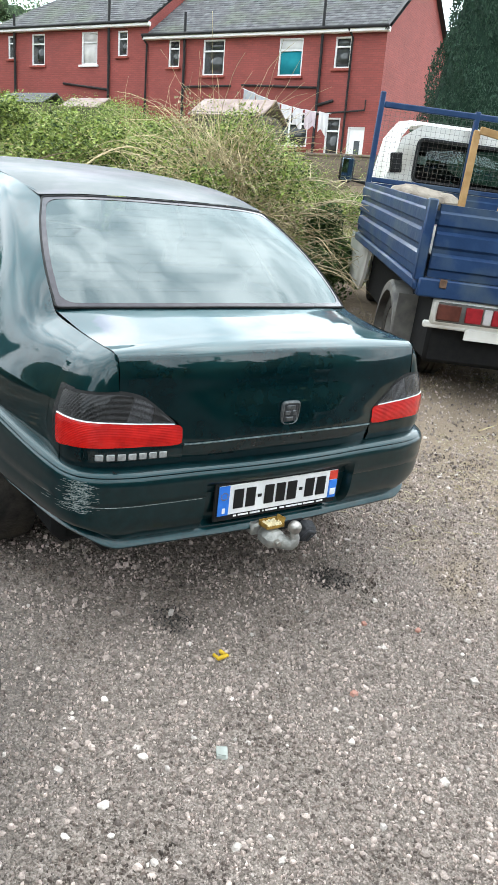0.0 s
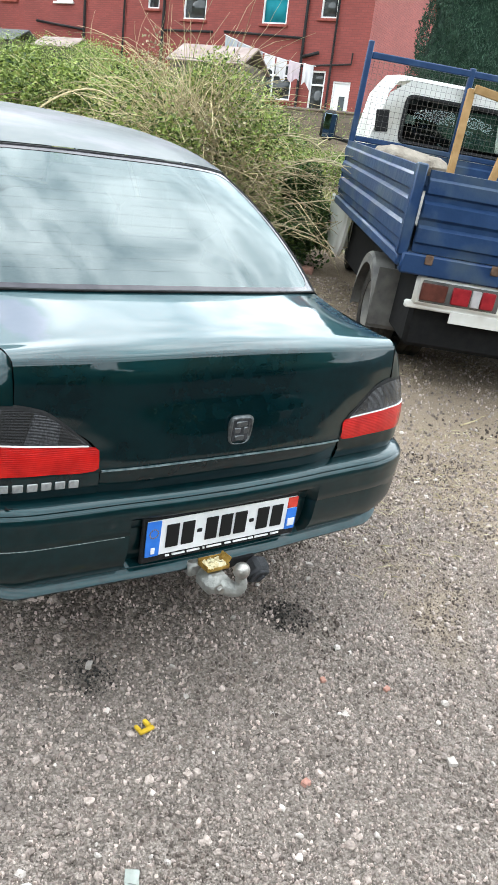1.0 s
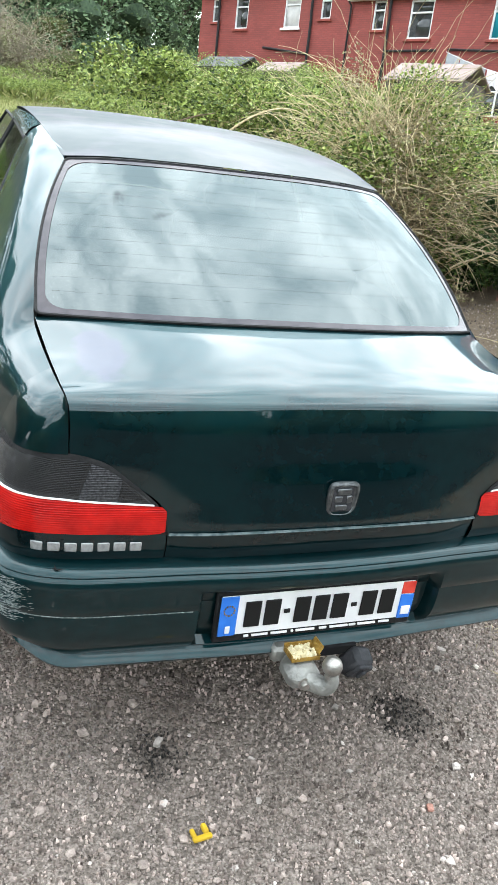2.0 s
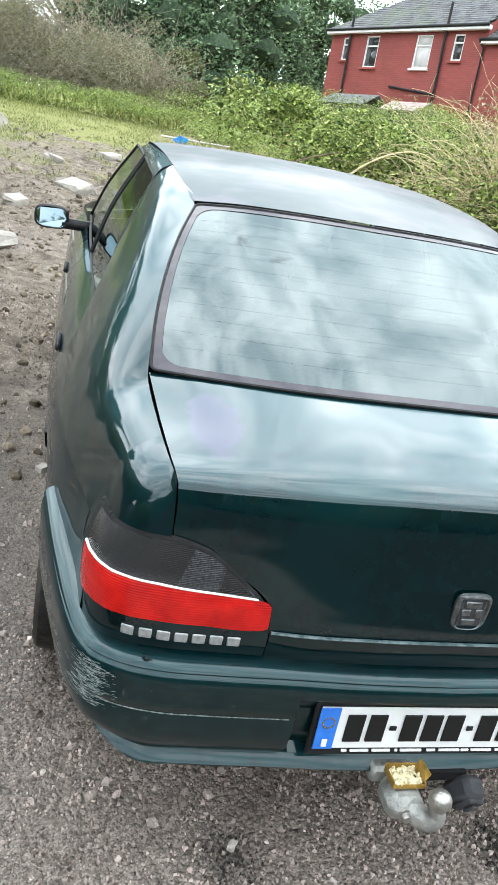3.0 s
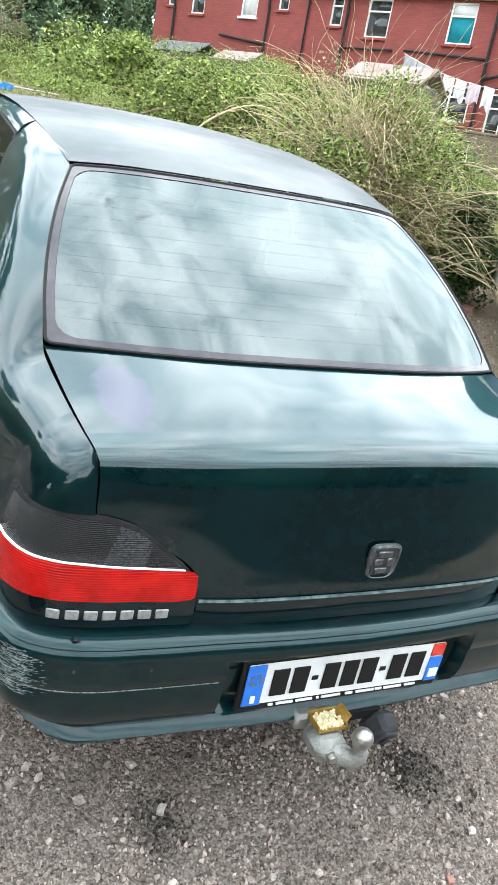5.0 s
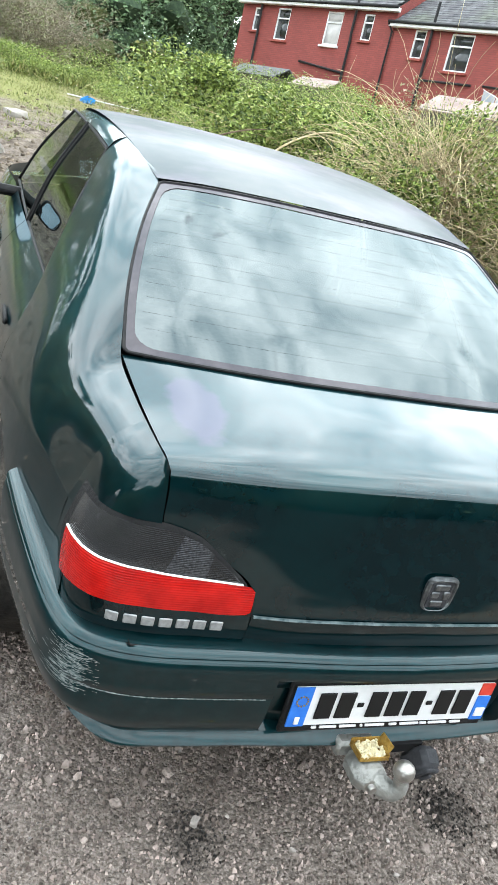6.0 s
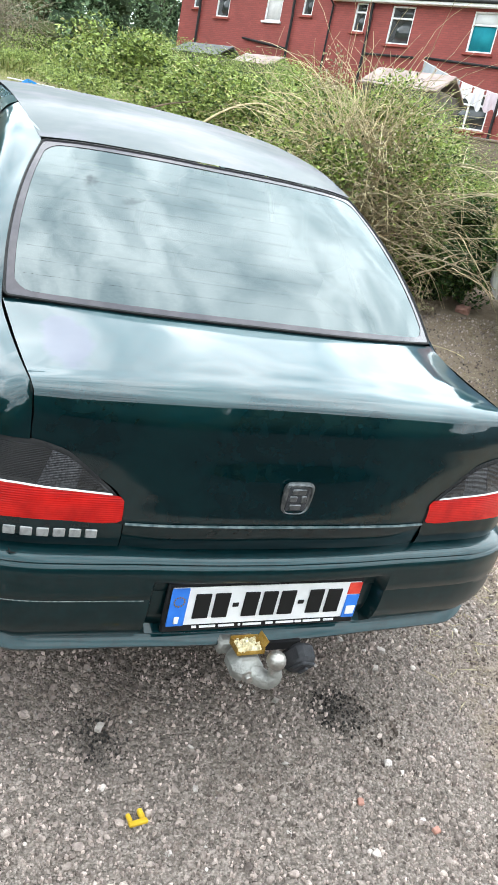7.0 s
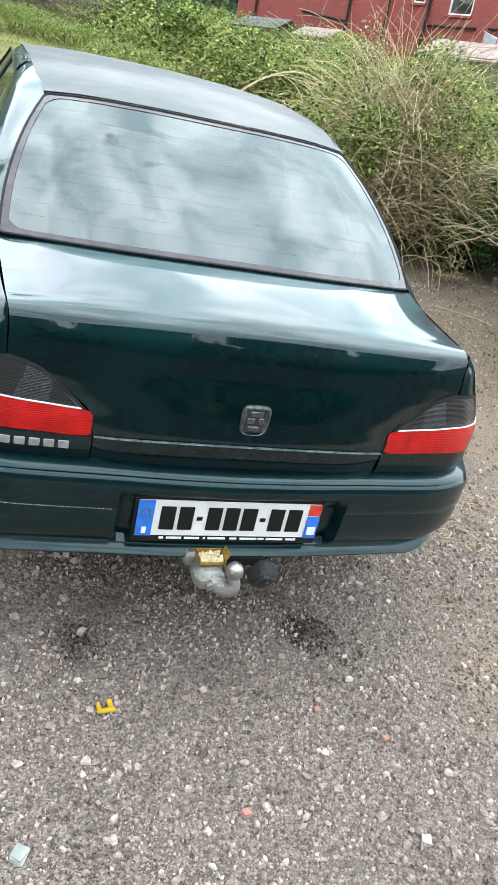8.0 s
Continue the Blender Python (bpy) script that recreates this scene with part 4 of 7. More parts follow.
    r4.color_ramp.elements[0].position, r4.color_ramp.elements[1].position = 0.70, 0.95
    l(add.outputs["Value"], r4.inputs["Fac"])
    mx3 = n("ShaderNodeMix")
    mx3.data_type = "RGBA"
    l(r4.outputs["Color"], mx3.inputs["Factor"])
    l(mx2.outputs["Result"], mx3.inputs["A"])
    mx3.inputs["B"].default_value = (0.235, 0.24, 0.085, 1)
    # trodden brown earth towards the truck
    mr3, nz3, ad3, r5, mx5 = n("ShaderNodeMapRange"), n("ShaderNodeTexNoise"), n("ShaderNodeMath"), n("ShaderNodeValToRGB"), n("ShaderNodeMix")
    mr3.inputs["From Min"].default_value, mr3.inputs["From Max"].default_value = 0.5, 2.2
    mr3.inputs["To Min"].default_value, mr3.inputs["To Max"].default_value = -0.2, 0.34
    l(sep.outputs["X"], mr3.inputs["Value"])
    nz3.inputs["Scale"].default_value, nz3.inputs["Detail"].default_value = 1.6, 9
    l(co.outputs["Object"], nz3.inputs["Vector"])
    l(nz3.outputs["Fac"], ad3.inputs[0])
    l(mr3.outputs["Result"], ad3.inputs[1])
    r5.color_ramp.elements[0].position, r5.color_ramp.elements[1].position = 0.44, 0.72
    r5.color_ramp.elements[1].color = (0.75, 0.75, 0.75, 1)
    l(ad3.outputs["Value"], r5.inputs["Fac"])
    mx5.data_type = "RGBA"
    l(r5.outputs["Color"], mx5.inputs["Factor"])
    l(mx3.outputs["Result"], mx5.inputs["A"])
    mx5.inputs["B"].default_value = (0.31, 0.24, 0.17, 1)
    mx3 = mx5
    # darker grit left of the car, with the car's soft shade painted in
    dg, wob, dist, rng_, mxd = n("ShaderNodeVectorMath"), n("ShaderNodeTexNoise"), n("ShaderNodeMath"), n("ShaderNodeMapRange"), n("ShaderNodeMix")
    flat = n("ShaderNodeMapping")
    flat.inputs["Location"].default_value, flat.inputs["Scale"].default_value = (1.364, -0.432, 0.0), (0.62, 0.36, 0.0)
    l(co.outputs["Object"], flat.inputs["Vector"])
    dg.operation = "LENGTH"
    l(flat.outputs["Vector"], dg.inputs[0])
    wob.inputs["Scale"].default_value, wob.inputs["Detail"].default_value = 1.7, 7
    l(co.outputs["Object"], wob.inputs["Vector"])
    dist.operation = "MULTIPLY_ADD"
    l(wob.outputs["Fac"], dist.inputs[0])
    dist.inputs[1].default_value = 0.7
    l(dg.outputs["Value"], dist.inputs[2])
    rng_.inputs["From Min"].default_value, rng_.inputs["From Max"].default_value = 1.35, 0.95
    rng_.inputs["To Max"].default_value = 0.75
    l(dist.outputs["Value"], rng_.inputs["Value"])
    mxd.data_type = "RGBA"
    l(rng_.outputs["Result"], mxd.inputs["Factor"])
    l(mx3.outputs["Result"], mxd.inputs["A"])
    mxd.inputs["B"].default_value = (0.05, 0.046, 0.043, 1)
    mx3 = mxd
    # oil drips behind the car
    colour = mx3.outputs["Result"]
    for x, y, r in ((-0.355, 0.055, 0.15), (0.375, 0.05, 0.17)):
        d, w = n("ShaderNodeVectorMath"), n("ShaderNodeTexNoise")
        w.inputs["Scale"].default_value, w.inputs["Detail"].default_value = 14, 5
        l(co.outputs["Object"], w.inputs["Vector"])
        d.operation = "DISTANCE"
        l(co.outputs["Object"], d.inputs[0])
        d.inputs[1].default_value = (x, y, y * 0.0875)
        s = n("ShaderNodeMath")
        s.operation = "MULTIPLY_ADD"
        l(w.outputs["Fac"], s.inputs[0])
        s.inputs[1].default_value = 0.26
        l(d.outputs["Value"], s.inputs[2])
        rr = n("ShaderNodeMapRange")
        rr.inputs["From Min"].default_value, rr.inputs["From Max"].default_value = r + 0.09, r - 0.03
        rr.inputs["To Max"].default_value = 0.6
        l(s.outputs["Value"], rr.inputs["Value"])
        k = n("ShaderNodeMix")
        k.data_type = "RGBA"
        l(rr.outputs["Result"], k.inputs["Factor"])
        l(colour, k.inputs["A"])
        k.inputs["B"].default_value = (0.03, 0.027, 0.025, 1)
        colour = k.outputs["Result"]
    # unseen dark ground behind the camera and at the left, added to dim reflections
    unseen_dark, mt = n("ShaderNodeMapRange"), n("ShaderNodeMix")
    unseen_dark.inputs["From Min"].default_value, unseen_dark.inputs["From Max"].default_value = -2.6, -3.1
    tn, ta = n("ShaderNodeTexNoise"), n("ShaderNodeMath")
    tn.inputs["Scale"].default_value, tn.inputs["Detail"].default_value = 0.9, 8
    l(co.outputs["Object"], tn.inputs["Vector"])
    ta.operation = "MULTIPLY_ADD"
    l(tn.outputs["Fac"], ta.inputs[0])
    ta.inputs[1].default_value = -1.6
    l(sep.outputs["Y"], ta.inputs[2])
    tx_, tmin = n("ShaderNodeMath"), n("ShaderNodeMath")
    tx_.operation, tmin.operation = "ADD", "MINIMUM"
    l(sep.outputs["X"], tx_.inputs[0])
    side = n("ShaderNodeMapRange")
    side.inputs["From Min"].default_value, side.inputs["From Max"].default_value = 1.2, 3.0
    side.inputs["To Min"].default_value, side.inputs["To Max"].default_value = -0.75, 4.0
    l(sep.outputs["Y"], side.inputs["Value"])
    l(side.outputs["Result"], tx_.inputs[1])
    l(tx_.outputs["Value"], tmin.inputs[0])
    l(ta.outputs["Value"], tmin.inputs[1])
    l(tmin.outputs["Value"], unseen_dark.inputs["Value"])
    mt.data_type = "RGBA"
    l(unseen_dark.outputs["Result"], mt.inputs["Factor"])
    l(colour, mt.inputs["A"])
    mt.inputs["B"].default_value = (0.04, 0.038, 0.037, 1)
    colour = mt.outputs["Result"]
    l(colour, b.inputs["Base Color"])
    b.inputs["Roughness"].default_value = 0.9
    b.inputs["Specular IOR Level"].default_value = 0.15
    bp, bp2 = n("ShaderNodeBump"), n("ShaderNodeBump")
    bp.inputs["Strength"].default_value, bp.inputs["Distance"].default_value = 0.9, 0.006
    bp2.inputs["Strength"].default_value, bp2.inputs["Distance"].default_value = 0.8, 0.012
    bp.invert = bp2.invert = True
    l(fine.outputs["Distance"], bp.inputs["Height"])
    l(mid.outputs["Distance"], bp2.inputs["Height"])
    l(bp.outputs["Normal"], bp2.inputs["Normal"])
    bp3 = n("ShaderNodeBump")
    bp3.inputs["Distance"].default_value = 0.09
    l(mul.outputs["Value"], bp3.inputs["Strength"])
    l(en.outputs["Fac"], bp3.inputs["Height"])
    l(bp2.outputs["Normal"], bp3.inputs["Normal"])
    l(bp3.outputs["Normal"], b.inputs["Normal"])
    return m


def spaced(lo, hi, step, far):
    """Even steps within lo..hi, then ever wider ones out to far."""
    mid = list(np.arange(lo, hi, step))
    out, d, s = [], 0.0, step
    while d < far:
        s *= 1.22
        d += s
        out.append(d)
    return [lo - o for o in out[::-1]] + mid + [hi + o for o in out]


def ground():
    xs, ys = spaced(-4.5, 6.5, 0.06, 900), spaced(-3.5, 14, 0.07, 900)
    v = [(x, y, rough_z(x, y)) for y in ys for x in xs]
    w = len(xs)
    f = [(j * w + i, j * w + i + 1, (j + 1) * w + i + 1, (j + 1) * w + i) for j in range(len(ys) - 1) for i in range(w - 1)]
    ob = part("ground", (v, f), gravel_material())
    tagged(ob, "grey gravel yard with earth, rubble and rough grass beyond", "ground", kind="structure")


ground()


def pebbles(name, n, area, size, mat, seed, label, flat=1.0, keep=None):
    """Loose rounded stones: six-sided uneven lumps in one mesh."""
    rng = np.random.default_rng(seed)
    px, py = rng.uniform(area[0], area[1], n), rng.uniform(area[2], area[3], n)
    if keep:
        ok = keep(px, py, rng.random(n))
        px, py = px[ok], py[ok]
        n = len(px)
    s = size[0] * (size[1] / size[0]) ** (rng.random(n) ** 2.0)
    a = rng.uniform(0, 6.28, n)[:, None] + np.linspace(0, 2 * math.pi, 6, endpoint=False)[None] + rng.uniform(-0.3, 0.3, (n, 6))
    r = 0.5 * s[:, None] * rng.uniform(0.7, 1.15, (n, 6))
    sq, turn = rng.uniform(0.6, 1.0, n)[:, None], rng.uniform(0, 6.28, n)[:, None]
    rings = []
    for k, z in ((0.85, -0.15), (1.0, 0.22), (0.58, 0.48)):
        x, y = r * k * np.cos(a), r * k * np.sin(a) * sq
        rings.append(np.stack([x * np.cos(turn) - y * np.sin(turn), x * np.sin(turn) + y * np.cos(turn), (z + rng.uniform(-0.07, 0.07, (n, 6))) * flat * s[:, None]], -1))
    v = np.concatenate(rings, 1)
    t = rng.normal(0, 0.2, (n, 2))
    v[..., 2] += v[..., 0] * t[:, :1] + v[..., 1] * t[:, 1:]
    v += np.stack([px, py, np.array([rough_z(p, q) for p, q in zip(px, py)])], -1)[:, None]
    f = []
    for b in range(0, 18 * n, 18):
        for m in (0, 6):
            f += [(b + m + j, b + m + (j + 1) % 6, b + m + 6 + (j + 1) % 6, b + m + 6 + j) for j in range(6)]
        f.append(tuple(range(b + 12, b + 18)))
    ob = part(name, (v.reshape(-1, 3).tolist(), f), mat, smooth=False)
    tagged(ob, label, "gravel", kind="stuff")
    return ob


def chips(name, n, area, size, mat, seed, label, keep=None, tall=1.0):
    """Crushed stone: many small three-sided chips in one mesh."""
    rng = np.random.default_rng(seed)
    px, py = rng.uniform(area[0], area[1], n), rng.uniform(area[2], area[3], n)
    if keep:
        ok = keep(px, py, rng.random(n))
        px, py = px[ok], py[ok]
        n = len(px)
    s = size[0] * (size[1] / size[0]) ** (rng.random(n) ** 1.8)
    a = rng.uniform(0, 6.28, n)[:, None] + np.array((0, 2.1, 4.2))[None] + rng.uniform(-0.5, 0.5, (n, 3))
    r = rng.uniform(0.4, 0.65, (n, 3)) * s[:, None]
    k = rng.uniform(0.45, 0.9, (n, 3))
    gz = np.array([rough_z(p, q) for p, q in zip(px, py)])
    tilt = rng.normal(0, 0.3, (n, 2))
    low = np.stack([r * np.cos(a), r * np.sin(a), np.zeros((n, 3)) - 0.15 * s[:, None]], -1)
    top = np.stack([r * k * np.cos(a), r * k * np.sin(a), rng.uniform(0.4, 0.85, (n, 3)) * tall * s[:, None]], -1)
    v = np.concatenate([low, top], 1)
    v[..., 2] += v[..., 0] * tilt[:, :1] + v[..., 1] * tilt[:, 1:]
    v += np.stack([px, py, gz], -1)[:, None]
    f = []
    for b in range(0, 6 * n, 6):
        f += [(b + 3, b + 4, b + 5), (b, b + 1, b + 4, b + 3), (b + 1, b + 2, b + 5, b + 4), (b + 2, b, b + 3, b + 5)]
    ob = part(name, (v.reshape(-1, 3).tolist(), f), mat, smooth=False)
    tagged(ob, label, "gravel", kind="stuff")
    return ob


def shade_zone(x, y):
    """1 in the middle of the dark grit that carries painted shade, 0 outside."""
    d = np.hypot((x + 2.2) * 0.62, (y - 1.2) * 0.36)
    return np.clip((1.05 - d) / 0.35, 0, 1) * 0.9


M["stone"] = material("gravel_stone", (0.305, 0.246, 0.217), (0.53, 0.44, 0.394), 0.85, 0, 60, 0.4, island=0.62, stain=(0.17, 0.135, 0.116), stain_scale=3.2)
M["pale_stone"] = material("pale_stone", (0.46, 0.41, 0.37), (0.66, 0.60, 0.55), 0.85, 0, 40, 0.4, island=0.4)
M["mid_stone"] = material("mixed_stone", (0.265, 0.215, 0.188), (0.46, 0.385, 0.342), 0.85, 0, 60, 0.4, island=0.45)
M["shade_stone"] = material("shade_chips", (0.115, 0.104, 0.098), (0.25, 0.225, 0.21), 0.8, 0, 60, 0.4, island=0.6)
M["mud"] = material("mud_clod", (0.11, 0.085, 0.062), (0.27, 0.22, 0.165), 0.9, 0, 12, 0.8, island=0.6)
def oily(x, y):
    """1 in the middle of the oil drips behind the car."""
    d = np.minimum(np.hypot(x + 0.355, y - 0.055) / 0.075, np.hypot(x - 0.375, y - 0.05) / 0.09)
    return np.clip(1.3 - d, 0, 1) * 0.95


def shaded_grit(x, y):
    """Finer grit close to and under the car, its shade put in as darker chips."""
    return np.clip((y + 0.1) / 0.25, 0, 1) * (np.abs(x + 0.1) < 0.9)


M["earth_stone"] = material("brown_stone", (0.205, 0.166, 0.146), (0.425, 0.355, 0.314), 0.88, 0, 50, 0.5, island=0.55)
chips("fine_gravel", 50000, (-1.7, 2.3, -1.3, 1.0), (0.0055, 0.015), M["stone"], 1, "fine crushed grey gravel on the yard", lambda x, y, q: (q > shade_zone(x, y)) & (q > oily(x, y)) & (q > 0.2 * shaded_grit(x, y)) & (q * 1.3 > y - 0.1), tall=1.0)
chips("shade_chips", 50000, (-2.7, 1.0, -1.0, 2.6), (0.003, 0.009), M["shade_stone"], 6, "dark grit on the yard with car shade painted in", lambda x, y, q: q < np.maximum(shade_zone(x, y), 0.2 * shaded_grit(x, y)), tall=0.85)
M["oily_stone"] = material("oily_grit", (0.018, 0.016, 0.015), (0.05, 0.045, 0.041), 0.45, 0, 60, 0.4, island=0.5)
chips("oily_grit", 9000, (-0.56, 0.6, -0.2, 0.28), (0.004, 0.012), M["oily_stone"], 9, "black oily grit behind the car", lambda x, y, q: q < oily(x, y))
pebbles("loose_gravel", 4200, (-1.8, 2.6, -1.4, 1.2), (0.010, 0.034), M["mid_stone"], 7, "loose grey gravel stones on the yard", 0.75, lambda x, y, q: q > np.maximum(0.7 * shade_zone(x, y), 0.75 * np.clip((y + 0.35) / 0.3, 0, 1) * (np.abs(x + 0.1) < 1.0)))
pebbles("brown_gravel", 6200, (-1.8, 2.6, -1.4, 0.9), (0.009, 0.030), M["earth_stone"], 8, "loose brown gravel stones on the yard", 0.75, lambda x, y, q: q > np.maximum(0.7 * shade_zone(x, y), 0.75 * np.clip((y + 0.35) / 0.3, 0, 1) * (np.abs(x + 0.1) < 1.0)))
chips("loose_gravel", 24000, (-2.4, 4.6, 0.2, 4.8), (0.008, 0.026), M["stone"], 2, "loose grey gravel stones beside the car", lambda x, y, q: (q > shade_zone(x, y)) & (q > 0.2 * shaded_grit(x, y)))
pebbles("pale_gravel", 900, (-1.9, 3.2, -1.4, 1.4), (0.010, 0.034), M["pale_stone"], 5, "pale loose stones among the gravel", 0.7, lambda x, y, q: q > np.maximum(0.7 * shade_zone(x, y), 0.75 * np.clip((y + 0.35) / 0.3, 0, 1) * (np.abs(x + 0.1) < 1.0)))
pebbles("mud_clods", 5200, (-5.5, 0.2, 1.6, 11), (0.012, 0.085), M["mud"], 3, "broken brown clods and rubble bits", 0.8)
pebbles("mud_clods", 2600, (-7, 7, 8, 22), (0.02, 0.12), M["mud"], 4, "broken brown clods and rubble bits", 0.7)


# ---- houses ----
def brick_material(name, c1, c2, mortar, sx, sz):
    m = bpy.data.materials.new(name)
    m.use_nodes = True
    nt = m.node_tree
    n, l = nt.nodes.new, nt.links.new
    b = nt.nodes["Principled BSDF"]
    co, sep, cmb, br, nz, hs = n("ShaderNodeTexCoord"), n("ShaderNodeSeparateXYZ"), n("ShaderNodeCombineXYZ"), n("ShaderNodeTexBrick"), n("ShaderNodeTexNoise"), n("ShaderNodeHueSaturation")
    l(co.outputs["Object"], sep.inputs["Vector"])
    add = n("ShaderNodeMath")
    l(sep.outputs["X"], add.inputs[0])
    l(sep.outputs["Y"], add.inputs[1])
    l(add.outputs["Value"], cmb.inputs["X"])
    l(sep.outputs["Z"], cmb.inputs["Y"])
    l(cmb.outputs["Vector"], br.inputs["Vector"])
    br.inputs["Color1"].default_value, br.inputs["Color2"].default_value, br.inputs["Mortar"].default_value = (*c1, 1), (*c2, 1), (*mortar, 1)
    br.inputs["Scale"].default_value, br.inputs["Brick Width"].default_value, br.inputs["Row Height"].default_value, br.inputs["Mortar Size"].default_value = 1.0, sx, sz, 0.008
    nz.inputs["Scale"].default_value, nz.inputs["Detail"].default_value = 0.8, 6
    l(co.outputs["Object"], nz.inputs["Vector"])
    mr = n("ShaderNodeMapRange")
    mr.inputs["To Min"].default_value, mr.inputs["To Max"].default_value = 0.72, 1.25
    l(nz.outputs["Fac"], mr.inputs["Value"])
    l(mr.outputs["Result"], hs.inputs["Value"])
    l(br.outputs["Color"], hs.inputs["Color"])
    l(hs.outputs["Color"], b.inputs["Base Color"])
    b.inputs["Roughness"].default_value = 0.75
    bp = n("ShaderNodeBump")
    bp.inputs["Strength"].default_value, bp.inputs["Distance"].default_value = 0.5, 0.01
    l(br.outputs["Fac"], bp.inputs["Height"])
    bp.invert = True
    l(bp.outputs["Normal"], b.inputs["Normal"])
    return m


M["brick"] = brick_material("painted_brick", (0.29, 0.062, 0.05), (0.24, 0.05, 0.042), (0.19, 0.046, 0.04), 0.225, 0.075)
M["slate"] = material("roof_slate", (0.075, 0.075, 0.082), (0.125, 0.125, 0.132), 0.7, 0, 4, 0.3, stain=(0.10, 0.11, 0.09), stain_scale=0.6, island=0.3)
M["pipe"] = material("black_pipe", (0.018, 0.018, 0.02), (0.03, 0.03, 0.03), 0.45, 0, 10, 0.1)
M["upvc"] = material("white_frame", (0.76, 0.76, 0.76), (0.82, 0.82, 0.82), 0.35, 0, 6)
M["pane"] = material("window_pane", (0.02, 0.024, 0.026), (0.05, 0.055, 0.055), 0.05, 0, 1.5, coat=1.0)
M["curtain"] = material("pale_curtain", (0.5, 0.48, 0.47), (0.66, 0.64, 0.62), 0.9, 0, 3)
M["teal"] = material("teal_blind", (0.01, 0.2, 0.25), (0.015, 0.25, 0.3), 0.7, 0, 3)
M["sill"] = material("stone_sill", (0.25, 0.06, 0.05), (0.32, 0.09, 0.07), 0.8, 0, 6)
# the wall runs from the near corner away to the far end
HOUSE = Matrix(((-0.45882, 0.88853, 0, 18.40), (0.88853, 0.45882, 0, 20.36), (0, 0, 1, 0), (0, 0, 0, 1)))


def house(u0, u1, base, eave, hip, windows, label, depth=7.6):
    """A house of the row; u along the rear wall, v into the house."""
    root = thing("terraced_house", HOUSE, label, "house", "row of brick houses")
    g = Geo()
    # rear wall with real openings, as strips between the window edges
    us = sorted({u0, u1, *[w[0] for w in windows], *[w[1] for w in windows]})
    zs = sorted({base, eave, *[w[2] for w in windows], *[w[3] for w in windows]})
    for a, b in zip(us, us[1:]):
        for c, d in zip(zs, zs[1:]):
            if not any(w[0] <= a and b <= w[1] and w[2] <= c and d <= w[3] for w in windows):
                g.box(((a + b) / 2, 0.14, (c + d) / 2), (b - a, 0.28, d - c))
    g.box(((u0 + u1) / 2, depth - 0.14, (base + eave) / 2), (u1 - u0, 0.28, eave - base))
    for u in (u0 + 0.14, u1 - 0.14):
        g.box((u, depth / 2, (base + eave) / 2), (0.28, depth - 0.57, eave - base))
    ridge = eave + depth / 2 * math.tan(radians(36))
    if True:
        k = len(g.v)
        for u in (u0 + 0.001, u0 + 0.28):
            g.v += [(u, 0, eave), (u, depth, eave), (u, depth / 2, ridge - 0.05)]
        g.f += [(k, k + 1, k + 2), (k + 5, k + 4, k + 3), (k, k + 2, k + 5, k + 3), (k + 1, k + 4, k + 5, k + 2)]
    part("wall", g, M["brick"], root, "red painted brick wall", smooth=False)
    # slate courses, each lapped over the one below
    g = Geo()
    over, n = 0.28, 24
    for sgn in (0, 1):
        for i in range(n):
            f0, f1 = i / n, (i + 1.15) / n
            pts = []
            for f, up in ((f0, 0.035), (min(f1, 1), 0.012)):
                v = -over + f * (depth / 2 + over)
                z = eave - 0.12 + f * (ridge - eave + 0.16) + up
                a, b = u0 - (0.12 if not hip else 0), u1 + (0.3 - f * (depth / 2) * 0.95 if hip else 0.0)
                if sgn:
                    v = depth - v
                pts.append([(a, v, z), (b, v, z)])
            cells = 44
            for c in range(cells):
                q = []
                for row, flip in ((pts[0], False), (pts[1], True)):
                    for s in ((c, c + 0.94) if not flip else (c + 0.94, c)):
                        t = (s + 0.5 * (i % 2)) / cells
                        t = min(t, 1)
                        q.append(tuple(np.array(row[0]) * (1 - t) + np.array(row[1]) * t))
                k = len(g.v)
                low = [(p[0], p[1], p[2] - 0.03) for p in q]
                g.v += q + low
                g.f += [(k, k + 1, k + 2, k + 3), (k, k + 4, k + 5, k + 1)]
    if hip:
        for i in range(n):
            f0, f1 = i / n, min((i + 1.15) / n, 1)
            k = len(g.v)
            for f, up in ((f0, 0.035), (f1, 0.012)):
                u = u1 + 0.3 - f * (depth / 2) * 0.95
                z = eave - 0.12 + f * (ridge - eave + 0.16) + up
                e = -over + f * (depth / 2 + over)
                g.v += [(u, e, z), (u, depth - e, z)]
            g.f.append((k, k + 1, k + 3, k + 2))
    part("roof", g, M["slate"], root, "grey slate roof", smooth=False)
    part("roof_deck", Geo().grid([[(u0, -over + 0.05, eave - 0.16), (u1, -over + 0.05, eave - 0.16)], [(u0, depth / 2, ridge - 0.03), (u1 - (3.4 if hip else 0), depth / 2, ridge - 0.03)], [(u0, depth + over, eave - 0.16), (u1, depth + over, eave - 0.16)]]), M["pipe"], root, smooth=False)
    if not hip:
        g = Geo()
        for v0, v1 in ((-over, depth / 2), (depth + over, depth / 2)):
            g.grid([[(u, v, z) for v, z in ((v0, eave - 0.22), (v1, ridge - 0.02), (v1, ridge + 0.12), (v0, eave - 0.06))] for u in (u0 - 0.16, u0 + 0.02)], close=True)
        part("verge_board", g, M["pipe"], root, smooth=False)
    part("fascia", Geo().box(((u0 + u1) / 2, -0.17, eave - 0.16), (u1 - u0 + 0.3, 0.22, 0.16), 0.02), M["upvc"], root, "white fascia board")
